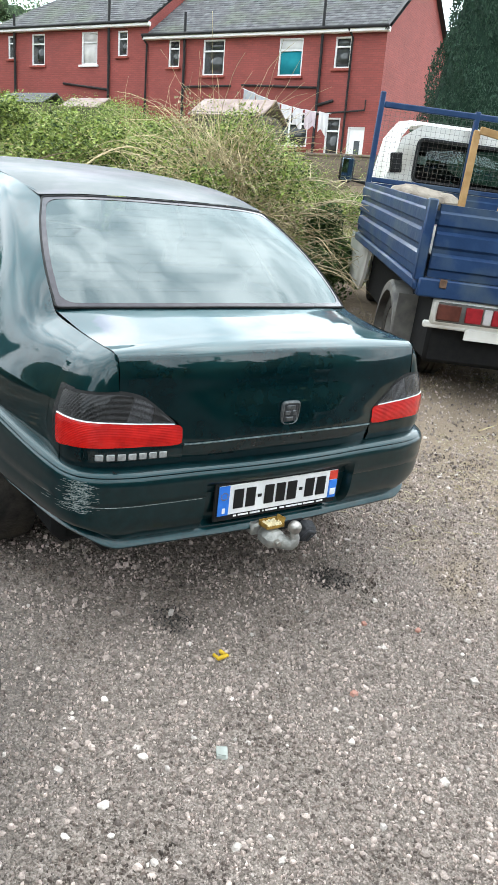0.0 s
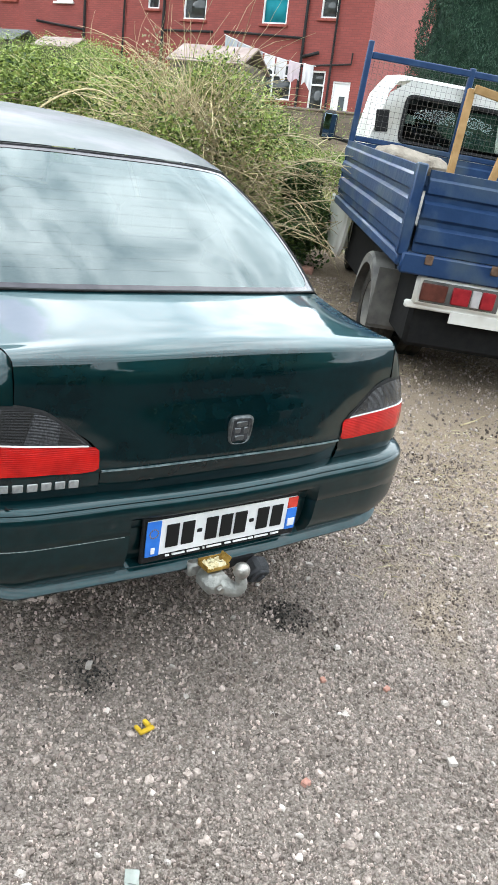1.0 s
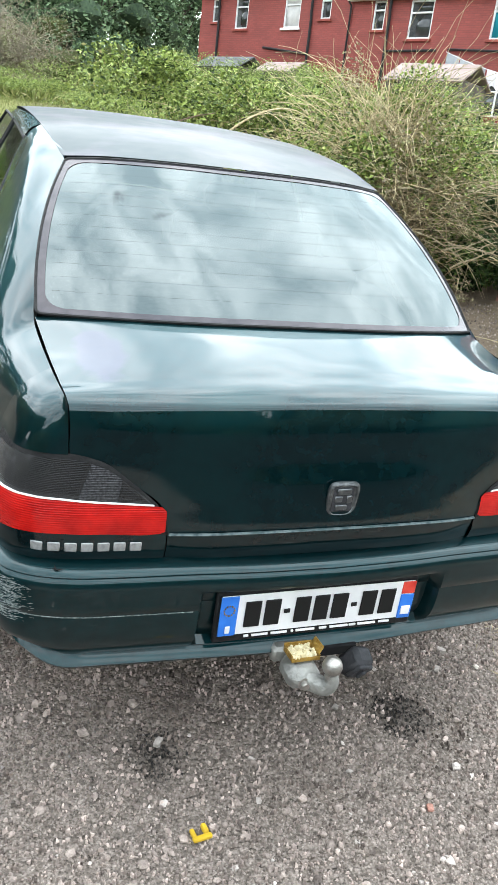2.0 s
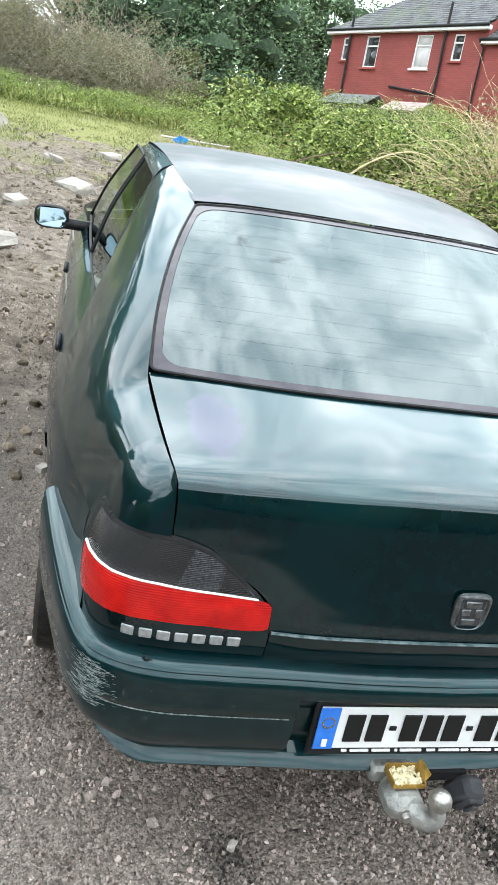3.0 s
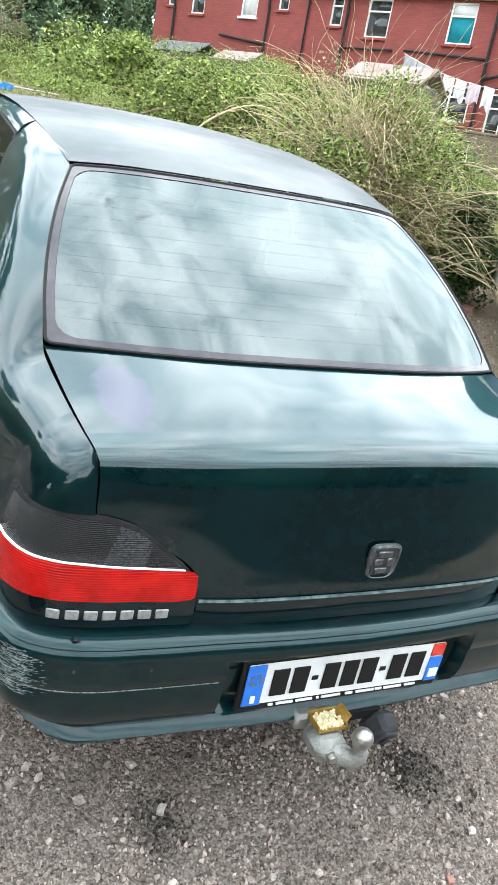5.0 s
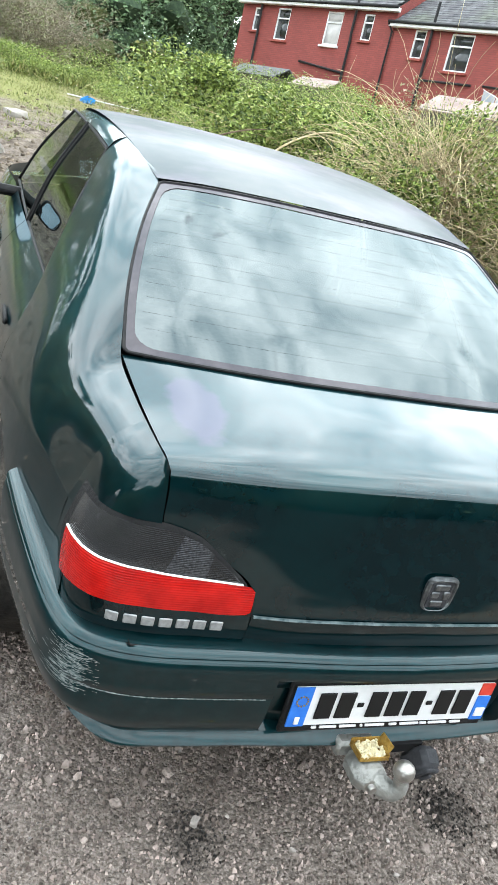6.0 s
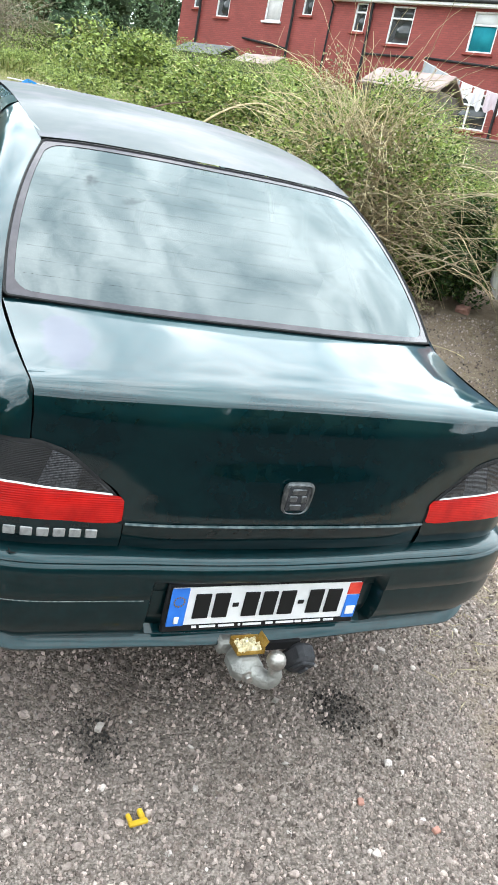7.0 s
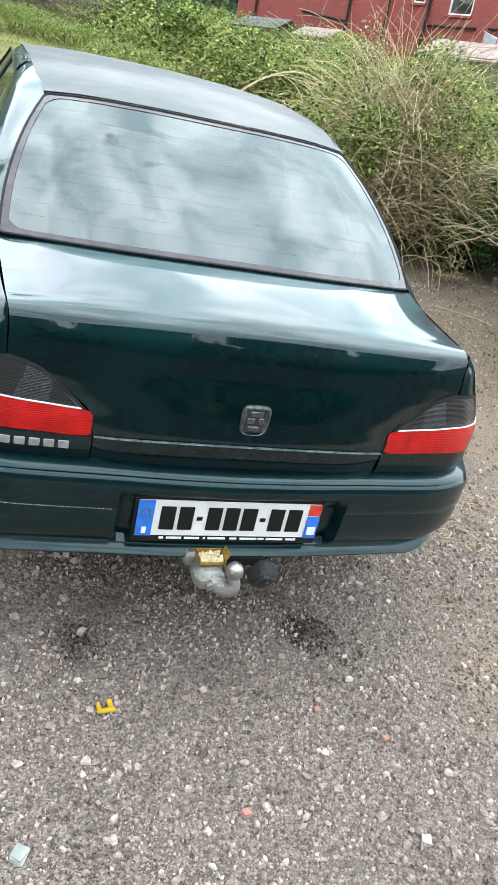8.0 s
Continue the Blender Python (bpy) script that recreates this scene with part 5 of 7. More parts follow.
    part("gutter", Geo().tube([(u0 - 0.15, -0.30, eave - 0.08), (u1 + 0.15, -0.30, eave - 0.08)], 0.06, 8), M["pipe"], root, "black gutter")
    for a, b, c, d, kind in windows:
        w = new("window" if kind != "door" else "back_door")
        w.parent = root
        t = 0.06
        g = Geo()
        for cx, cz, sx, sz in (((a + b) / 2, c + t / 2, b - a, t), ((a + b) / 2, d - t / 2, b - a, t), (a + t / 2, (c + d) / 2, t, d - c - 2 * t), (b - t / 2, (c + d) / 2, t, d - c - 2 * t)):
            g.box((cx, 0.06, cz), (sx, 0.07, sz), 0.008)
        split = d - 0.32 * (d - c)
        if kind != "door":
            g.box(((a + b) / 2, 0.06, split), (b - a - 2 * t, 0.068, t), 0.008)
        if kind == "wide":
            g.box(((a + b) / 2, 0.06, (c + d) / 2), (t, 0.066, d - c - 2 * t), 0.008)
        part("window_frame", g, M["upvc"], w, "white plastic frame")
        if kind == "door":
            part("door_leaf", Geo().box(((a + b) / 2, 0.10, (c + d) / 2), (b - a - 2 * t, 0.05, d - c - 2 * t), 0.01), M["upvc"], w, "white door leaf")
            part("pane", Geo().box(((a + b) / 2 - 0.05, 0.068, (c + d) / 2 + 0.05), (0.22, 0.012, 0.85), 0.004), M["pane"], w, "dark glass pane")
        else:
            for z0, z1, top in ((c + t, split - t / 2, 0), (split + t / 2, d - t, 1)):
                fill = M["teal"] if kind == "teal" and not top else (M["upvc"] if kind == "teal" else (M["curtain"] if kind in ("curtain", "wide") and not (kind == "wide") else M["pane"]))
                part("pane", Geo().box(((a + b) / 2, 0.085, (z0 + z1) / 2), (b - a - 2 * t, 0.012, z1 - z0)), fill, w, "teal blind behind glass" if fill is M["teal"] else "window pane")
            part("sill", Geo().box(((a + b) / 2, -0.02, c - 0.05), (b - a + 0.16, 0.16, 0.09), 0.01), M["sill"] if kind != "curtain" else M["upvc"], w)
        part("reveal", Geo().box(((a + b) / 2, 0.35, (c + d) / 2), (b - a + 0.1, 0.08, d - c + 0.1)), M["dark"], w)
    return root


house(0.0, 10.28, 2.6, 7.98, False, [
    (6.62, 7.62, 6.42, 7.71, "dark"), (3.23, 4.23, 6.37, 7.67, "teal"), (1.30, 1.94, 6.61, 7.66, "dark"), (8.74, 9.28, 6.74, 7.75, "dark"),
    (1.44, 2.02, 3.5, 4.95, "dark"), (0.45, 1.12, 2.75, 4.65, "door"), (2.75, 4.35, 3.9, 5.1, "wide")], "red brick end house with white windows and a slate roof")
house(10.30, 19.0, 2.6, 8.50, True, [
    (12.99, 13.87, 6.90, 8.18, "curtain"), (15.98, 16.76, 6.91, 8.19, "dark"), (11.38, 11.90, 7.19, 8.17, "dark"), (17.75, 18.22, 7.21, 8.15, "dark")], "red brick house with a hipped slate roof and pale curtains")


def pipes():
    def run(pts, r, label):
        ob = part("drainpipe", Geo().tube(pts, r, 8), M["pipe"])
        ob.matrix_world = HOUSE
        tagged(ob, label, "drainpipe", "pipes on the house wall")
    for u, top, low in ((2.43, 8.9, 2.7), (8.45, 8.7, 2.7), (12.29, 9.3, 2.7), (17.70, 9.0, 2.7)):
        run([(u, -0.12, top), (u, -0.12, 7.4), (u, -0.09, 7.2), (u, -0.09, low)], 0.055, "black soil pipe down the brick wall")
    for u in (1.25, 10.32):
        run([(u + 0.1, -0.3, 7.85), (u, -0.09, 7.6), (u, -0.09, 2.7)], 0.04, "black downpipe from the gutter")
    run([(2.5, -0.09, 5.95), (5.7, -0.09, 6.05)], 0.045, "black waste pipe along the wall")
    run([(6.2, -0.09, 6.02), (8.4, -0.09, 6.0)], 0.045, "black waste pipe along the wall")
    run([(2.4, -0.09, 5.05), (0.5, -0.09, 5.2), (0.5, -0.09, 5.55)], 0.035, "black waste pipe along the wall")
    run([(2.4, -0.09, 5.35), (1.75, -0.16, 5.5)], 0.06, "short black pipe on the wall")
    run([(12.35, -0.09, 5.9), (14.8, -0.09, 6.15)], 0.05, "black waste pipe along the wall")


pipes()


# ---- truck ----
M["blue"] = material("blue_paint", (0.011, 0.034, 0.095), (0.019, 0.05, 0.125), 0.5, 0.0, 6, 0.2, stain=(0.05, 0.075, 0.11), stain_scale=3.0, coat=0.2)
M["cabwhite"] = material("cab_white", (0.74, 0.74, 0.71), (0.82, 0.82, 0.79), 0.4, 0, 4, stain=(0.5, 0.48, 0.43), stain_scale=2.0, coat=0.3)
M["rust"] = material("rusty_edge", (0.10, 0.06, 0.04), (0.2, 0.13, 0.09), 0.85, 0.2, 12, 0.4)
M["timber"] = material("raw_timber", (0.26, 0.15, 0.06), (0.36, 0.225, 0.10), 0.75, 0, 9, 0.2)
M["flap"] = material("grey_mudguard", (0.09, 0.088, 0.085), (0.17, 0.165, 0.155), 0.7, 0, 8, 0.2, stain=(0.16, 0.15, 0.13), stain_scale=4)
M["sack"] = material("dirty_sack", (0.2, 0.17, 0.14), (0.34, 0.3, 0.25), 0.95, 0, 8, 0.6)
TRUCK_HEAD = 33.0
TRUCK = lot(2.87, 2.45, 0, -TRUCK_HEAD)


M["truck_red"] = material("truck_red_lens", (0.22, 0.012, 0.018), (0.32, 0.02, 0.026), 0.35, 0, 20)
M["grey_plate"] = material("grey_reflector", (0.38, 0.36, 0.36), (0.46, 0.44, 0.44), 0.5, 0, 20)
M["dull_red"] = material("dull_red_lens", (0.07, 0.022, 0.016), (0.11, 0.035, 0.025), 0.4, 0, 20)


def truck():
    """x to the truck's right from its outer tyre wall, y ahead from the rear tyre's back."""
    t = thing("dropside_truck", TRUCK, "small white dropside truck with a dented blue steel bed", "truck")
    L, R, B, F = -0.05, 2.02, -0.70, 2.52

    def ribbed(name, p, q, z0, z1, out, label):
        p, q, out = Vector(p), Vector(q), Vector(out)
        prof = [(0.0, 0.0), (0.10, 0.0), (0.13, 0.022), (0.30, 0.022), (0.34, 0.0), (0.40, 0.0), (0.44, 0.022), (0.60, 0.022), (0.64, 0.0), (0.70, 0.0), (0.73, 0.022), (0.88, 0.022), (0.91, 0.004), (1.0, 0.004)]
        rows = []
        for f in np.linspace(0, 1, 12):
            c = p.lerp(q, f)
            rows.append([tuple(c + out * (o + 0.006 * noise.noise((f * 6, h * 4, z0))) + Vector((0, 0, z0 + h * (z1 - z0)))) for h, o in prof] + [tuple(c - out * 0.03 + Vector((0, 0, z1))), tuple(c - out * 0.03 + Vector((0, 0, z0)))])
        part(name, Geo().grid(rows), M["blue"], t, label, sharp=25)

    ribbed("side_board", (L, B + 0.05, 0), (L, F, 0), 0.92, 1.43, (-1, 0, 0), "dented blue ribbed side board")
    ribbed("side_board", (R, B + 0.05, 0), (R, F, 0), 0.92, 1.43, (1, 0, 0), "dented blue ribbed side board")
    ribbed("tailgate", (L + 0.06, B, 0), (R - 0.06, B, 0), 0.93, 1.42, (0, -1, 0), "scratched blue ribbed tailgate")
    ribbed("front_board", (L, F, 0), (R, F, 0), 0.92, 1.43, (0, -1, 0), "blue front board")
    for x in (L, R):
        part("corner_post", Geo().box((x, B + 0.02, 1.175), (0.07, 0.07, 0.55), 0.01), M["blue"], t)
    part("bed_floor", Geo().box(((L + R) / 2, (B + F) / 2, 0.90), (R - L - 0.04, F - B - 0.04, 0.04), 0.005), M["flap"], t)
    part("bed_rail", Geo().box((L, (B + F) / 2, 0.87), (0.06, F - B, 0.08), 0.015), M["blue"], t, "rusty blue bed rail")
    part("bed_rail", Geo().box((R, (B + F) / 2, 0.87), (0.06, F - B, 0.08), 0.015), M["blue"], t)
    part("rear_beam", Geo().box(((L + R) / 2, B, 0.86), (R - L, 0.08, 0.13), 0.012), M["blue"], t, "blue rear beam with rust chips")
    for x in (0.12, 0.55, 1.45):
        part("hinge", Geo().box((x, B - 0.045, 0.90), (0.05, 0.02, 0.06), 0.005), M["rust"], t)
    for x in (0.62, 1.35):
        part("chassis_rail", Geo().box((x, 1.6, 0.66), (0.09, 4.4, 0.16), 0.01), M["dark"], t)
    # dark plate added under the truck to shade the ground
    part("shade_plate", Geo().box((1.0, 0.6, 0.55), (1.3, 1.2, 0.12), 0.02), M["dark"], t, "dark plate added to shade the ground beneath")
    # wide low chassis box, added to keep light off the ground below
    part("shade_box", Geo().box((1.0, 0.85, 0.54), (1.76, 2.9, 0.48), 0.03), M["dark"], t, "dark chassis box added to block light beneath")
    part("cab_side_panel", Geo().grid([[(0.02, y, z) if d == 0 else (0.05, y, z) for y, z in ((2.05, 0.84), (2.05, 0.72), (2.12, 0.5), (2.3, 0.33), (3.1, 0.35), (3.42, 0.5), (3.42, 0.84))] for d in (0, 1)], close=False), M["cabwhite"], t)
    part("cab_side_panel", ([(0.018, y, z) for y, z in ((2.05, 0.84), (2.05, 0.72), (2.12, 0.5), (2.3, 0.33), (3.1, 0.35), (3.42, 0.5), (3.42, 0.84))], [tuple(range(7))]), M["cabwhite"], t, "dented white side panel of the cab", smooth=False)
    # lamp carrier
    for x0 in (0.10, 1.30):
        lamp = new("lamp_board")
        lamp.parent = t
        part("surround", Geo().box((x0 + 0.29, B + 0.02, 0.70), (0.60, 0.05, 0.20), 0.03), M["cabwhite"], lamp, "dirty white lamp surround")
        part("recess", Geo().box((x0 + 0.29, B - 0.009, 0.70), (0.52, 0.012, 0.14), 0.004), M["flap"], lamp)
        for dx, w, mt in ((-0.16, 0.17, "dull_red"), (0.02, 0.12, "truck_red"), (0.12, 0.06, "grey_plate"), (0.20, 0.09, "truck_red")):
            part("lamp_lens", Geo().box((x0 + 0.29 + dx - 0.02, B - 0.02, 0.70), (w, 0.024, 0.11), 0.006), M[mt], lamp)
    part("rear_plate", Geo().box((0.62, B + 0.01, 0.555), (0.52, 0.012, 0.08), 0.003), M["cabwhite"], t, "white rear plate, turned blank")
    part("rear_bar", Geo().box((1.0, B + 0.03, 0.60), (1.9, 0.03, 0.05), 0.01), M["cabwhite"], t)
    # rear wheels and guards
    for x in (0.11, 0.37, 1.55, 1.81):
        w = new("wheel")
        w.parent = t
        g = Geo().lathe([(0.2, 0.09), (0.27, 0.1), (0.315, 0.09), (0.325, 0.07), (0.325, 0.032), (0.313, 0.03), (0.313, 0.02), (0.325, 0.018), (0.325, -0.018), (0.313, -0.02), (0.313, -0.03), (0.325, -0.032), (0.325, -0.07), (0.315, -0.09), (0.27, -0.1), (0.2, -0.09)], (x, 0.30, 0.325), "x", 32)
        part("tyre", g, M["tyre"], w, "worn black tyre")
        part("rim", Geo().lathe([(0.0, -0.03), (0.08, -0.05), (0.15, -0.04), (0.2, -0.085), (0.2, 0.08)], (x, 0.30, 0.325), "x", 20), M["flap"], w)
    for x0 in (-0.04, 1.38):
        rows = []
        for a in np.linspace(-0.15, math.pi * 1.05, 16):
            y, z = 0.30 - 0.39 * math.cos(a), 0.325 + 0.42 * math.sin(a)
            rows.append([(x0, y * 1.0, z - 0.09), (x0, y * 1.0, z - 0.02), (x0 + 0.02, y, z), (x0 + 0.52, y, z), (x0 + 0.54, y, z - 0.02)])
        part("mudguard", Geo().grid(rows), M["flap"], t, "grey plastic mudguard")
        part("mud_flap", Geo().box((x0 + 0.27, -0.11, 0.50), (0.54, 0.012, 0.42), 0.004), M["flap"], t)
    for x in (0.46, 1.5):
        w = new("wheel")
        w.parent = t
        part("tyre", Geo().lathe([(0.2, 0.09), (0.27, 0.1), (0.315, 0.09), (0.325, 0.06), (0.325, -0.06), (0.315, -0.09), (0.27, -0.1), (0.2, -0.09)], (x, 3.62, 0.325), "x", 28), M["tyre"], w)
        part("rim", Geo().lathe([(0.0, -0.03), (0.15, -0.04), (0.2, -0.085), (0.2, 0.08)], (x, 3.62, 0.325), "x", 20), M["flap"], w)
    # cab
    cl, cr, cb = 0.12, 1.86, 2.60
    sect = lambda y, w0, w1, zt, zb: [(cl + w0, y, zb), (cl, y, zb + 0.25), (cl + 0.02, y, 1.25), (cl + w1, y, zt - 0.14), (cl + w1 + 0.07, y, zt - 0.03), (cl + w1 + 0.2, y, zt), (cr - w1 - 0.2, y, zt), (cr - w1 - 0.07, y, zt - 0.03), (cr - w1, y, zt - 0.14), (cr - 0.02, y, 1.25), (cr, y, zb + 0.25), (cr - w0, y, zb)]
    rows = [sect(cb, 0.05, 0.13, 2.06, 0.40), sect(cb + 0.03, 0.02, 0.11, 2.09, 0.36), sect(3.2, 0.02, 0.10, 2.12, 0.36), sect(3.75, 0.02, 0.12, 2.05, 0.40)]
    g = Geo().grid(rows)
    k = len(g.v)
    part("cab", g, M["cabwhite"], t, "dirty white cab shell", sharp=30)
    wy = cb - 0.012
    # rear wall in pieces round its window
    g = Geo()
    wl, wr, wb, wt = 0.44, 1.58, 1.50, 1.92
    g.grid([[(cl + 0.05, cb, 0.46), (cr - 0.05, cb, 0.46)], [(cl + 0.03, cb, wb), (cr - 0.03, cb, wb)]])
    g.grid([[(cl + 0.03, cb, wb), (wl, cb, wb)], [(cl + 0.14, cb, wt), (wl, cb, wt)]])
    g.grid([[(wr, cb, wb), (cr - 0.03, cb, wb)], [(wr, cb, wt), (cr - 0.14, cb, wt)]])
    g.grid([[(cl + 0.14, cb, wt), (cr - 0.14, cb, wt)], [(cl + 0.33, cb, 2.06), (cr - 0.33, cb, 2.06)]])
    part("cab_rear_wall", g, M["cabwhite"], t, smooth=False)
    corner = []
    for cx, cz, a0 in ((wr - 0.06, wb + 0.06, -90), (wr - 0.06, wt - 0.06, 0), (wl + 0.06, wt - 0.06, 90), (wl + 0.06, wb + 0.06, 180), (wr - 0.06, wb + 0.06, -90)):
        for a in (0, 30, 60, 90) if len(corner) < 16 else (0,):
            corner.append((cx + 0.06 * math.cos(radians(a0 + a)), wy, cz + 0.06 * math.sin(radians(a0 + a))))
    part("window_rubber", Geo().tube(corner, 0.022, 6), M["black"], t, "black window rubber")
    part("rear_window", Geo().box(((wl + wr) / 2, cb + 0.005, (wb + wt) / 2), (wr - wl, 0.008, wt - wb)), M["cabglass"], t, "pale cab rear window behind mesh")
    part("bonnet", Geo().grid([[(cl + 0.1, 3.75, 1.25), (cr - 0.1, 3.75, 1.25)], [(cl + 0.12, 4.3, 1.1), (cr - 0.12, 4.3, 1.1)], [(cl + 0.12, 4.45, 0.8), (cr - 0.12, 4.45, 0.8)], [(cl + 0.1, 4.45, 0.4), (cr - 0.1, 4.45, 0.4)]]), M["cabwhite"], t)
    part("side_vent", Geo().box((0.235, cb - 0.012, 1.66), (0.13, 0.02, 0.20), 0.01, Matrix.Rotation(-0.12, 3, "Y")), M["black"], t, "black vent panel")
    # load guard behind the cab
    guard = new("load_guard")
    guard.parent = t
    gy = F + 0.01
    for x in (L + 0.02, 0.98, R - 0.02):
        part("guard_post", Geo().box((x, gy, 1.62 if x != 0.98 else 1.8), (0.055, 0.055, 1.40 if x != 0.98 else 0.9), 0.008), M["blue"], guard)
    part("top_bar", Geo().box(((L + R) / 2, gy, 2.20), (R - L - 0.1, 0.05, 0.06), 0.008), M["blue"], guard)
    part("low_bar", Geo().box(((L + R) / 2, gy, 1.46), (R - L - 0.1, 0.05, 0.05), 0.008), M["blue"], guard)
    g = Geo()
    for x in np.arange(L + 0.08, R - 0.05, 0.05):
        g.tube([(x, gy, 1.48), (x, gy, 2.17)], 0.0014, 3, False)
    for z in np.arange(1.5, 2.17, 0.05):
        g.tube([(L + 0.05, gy, z), (R - 0.05, gy, z)], 0.0014, 3, False)
    part("wire_mesh", g, M["flap"], guard, "thin grey wire mesh")
    # mirror
    mir = new("door_mirror")
    mir.parent = t
    part("mirror_arm", Geo().tube([(0.16, 3.62, 1.38), (-0.12, 3.45, 1.42)], 0.022, 8), M["black"], mir)
    part("mirror_shell", Geo().box((-0.17, 3.46, 1.52), (0.17, 0.09, 0.30), 0.06), M["black"], mir, "black mirror shell")
    part("mirror_glass", Geo().box((-0.17, 3.412, 1.52), (0.13, 0.008, 0.24), 0.003), M["mirror"], mir)
    return t


truck()
for x, z, tilt in ((0.80, 1.42, 4), (1.22, 1.42, 14)):
    pl = part("timber_plank", Geo().box((0, 0, 0.0), (0.065, 0.045, 1.15), 0.004), M["timber"])
    pl.matrix_world = TRUCK @ pose(x, 1.75, 1.48, -14, tilt, 0)
    tagged(pl, "raw timber plank leaning in the truck bed", "plank", "planks in the truck bed")
pl = part("timber_plank", Geo().box((0, 0, 0.0), (0.9, 0.045, 0.07), 0.004), M["timber"])
pl.matrix_world = TRUCK @ pose(1.30, 1.85, 1.98, 0, 8, 0)
tagged(pl, "raw timber plank across the others in the truck bed", "plank", "planks in the truck bed")
g = Geo().ball((0, 0, 0), 0.2, 14, (1.5, 1.0, 0.55)).ball((0.3, 0.1, -0.02), 0.16, 12, (1.4, 1.0, 0.6))
sack = part("sack", ([tuple(Vector(p) * (1 + 0.25 * noise.noise(Vector(p) * 9))) for p in g.v], g.f), M["sack"])
sack.matrix_world = TRUCK @ pose(0.42, 2.2, 1.36)
tagged(sack, "dirty pale rolled sack on the truck load", "sack")
part_load = part("load_sheet", Geo().grid([[(x, y, 1.12 + 0.14 * noise.noise((x * 2, y * 2, 4))) for x in np.linspace(0.02, 1.95, 14)] for y in np.linspace(-0.6, 2.45, 18)]), M["flap"])
part_load.matrix_world = TRUCK
tagged(part_load, "crumpled dark sheet lying in the truck bed", "tarpaulin")


# ---- plants ----
def leaf_material(name, dark, light, dry, dry_part=0.12):
    m = bpy.data.materials.new(name)
    m.use_nodes = True
    nt = m.node_tree
    n, l = nt.nodes.new, nt.links.new
    b = nt.nodes["Principled BSDF"]
    geo, ramp = n("ShaderNodeNewGeometry"), n("ShaderNodeValToRGB")
    el = ramp.color_ramp.elements
    el[0].color, el[1].color = (*dark, 1), (*dry, 1)
    el[0].position, el[1].position = 0.0, 1.0
    e = el.new(1 - dry_part)
    e.color = (*light, 1)
    e = el.new(0.4)
    e.color = tuple(0.55 * d + 0.45 * q for d, q in zip(dark, light)) + (1,)
    l(geo.outputs["Random Per Island"], ramp.inputs["Fac"])
    l(ramp.outputs["Color"], b.inputs["Base Color"])
    b.inputs["Roughness"].default_value = 0.5
    b.inputs["Specular IOR Level"].default_value = 0.22
    b.inputs["Subsurface Weight"].default_value = 0.0
    return m


M["bramble"] = leaf_material("bramble_leaf", (0.02, 0.045, 0.01), (0.34, 0.43, 0.11), (0.44, 0.40, 0.18))
M["bramble_far"] = leaf_material("field_leaf", (0.05, 0.085, 0.022), (0.33, 0.42, 0.11), (0.42, 0.42, 0.17))
M["ivy"] = leaf_material("ivy_leaf", (0.03, 0.065, 0.016), (0.22, 0.32, 0.08), (0.36, 0.34, 0.14), 0.1)
M["ivy_dark"] = leaf_material("dark_ivy_leaf", (0.015, 0.035, 0.012), (0.08, 0.15, 0.04), (0.2, 0.26, 0.08), 0.1)
M["tree_leaf"] = leaf_material("tree_leaf", (0.06, 0.11, 0.055), (0.18, 0.27, 0.14), (0.26, 0.32, 0.16), 0.05)
M["tree_core"] = material("crown_shade", (0.03, 0.05, 0.03), (0.06, 0.09, 0.05), 0.95, 0, 6, 0.5)
M["conifer"] = leaf_material("conifer_leaf", (0.012, 0.034, 0.022), (0.034, 0.08, 0.048), (0.05, 0.09, 0.05), 0.04)
M["conifer_core"] = material("conifer_shade", (0.008, 0.022, 0.014), (0.018, 0.042, 0.026), 0.9, 0, 6, 0.9)
M["grass"] = leaf_material("grass_blade", (0.09, 0.12, 0.03), (0.24, 0.27, 0.08), (0.42, 0.37, 0.19), 0.3)
M["straw"] = leaf_material("dry_straw", (0.25, 0.2, 0.11), (0.42, 0.36, 0.22), (0.5, 0.45, 0.3), 0.3)
M["cane"] = material("dry_cane", (0.36, 0.28, 0.155), (0.60, 0.51, 0.32), 0.8, 0, 20, 0.2, island=0.35)
M["cane_dark"] = material("brown_cane", (0.08, 0.06, 0.04), (0.18, 0.13, 0.09), 0.85, 0, 20, 0.2, island=0.4)
M["bark"] = material("bark", (0.06, 0.05, 0.04), (0.12, 0.10, 0.08), 0.9, 0, 10, 0.5)
M["pale_wood"] = material("pale_bare_wood", (0.38, 0.31, 0.19), (0.58, 0.50, 0.34), 0.75, 0, 20, 0.2)
M["cane_grey"] = material("grey_twig", (0.22, 0.185, 0.14), (0.50, 0.43, 0.34), 0.85, 0, 20, 0.2, island=0.4)
M["straw_leaf"] = leaf_material("withered_leaf", (0.18, 0.145, 0.09), (0.42, 0.35, 0.23), (0.30, 0.33, 0.14), 0.3)
M["withered"] = leaf_material("withered_brown_leaf", (0.10, 0.085, 0.05), (0.30, 0.27, 0.17), (0.20, 0.27, 0.10), 0.4)
M["shade_core"] = material("inner_shade", (0.035, 0.045, 0.014), (0.09, 0.10, 0.035), 0.95, 0, 60, 0.9)


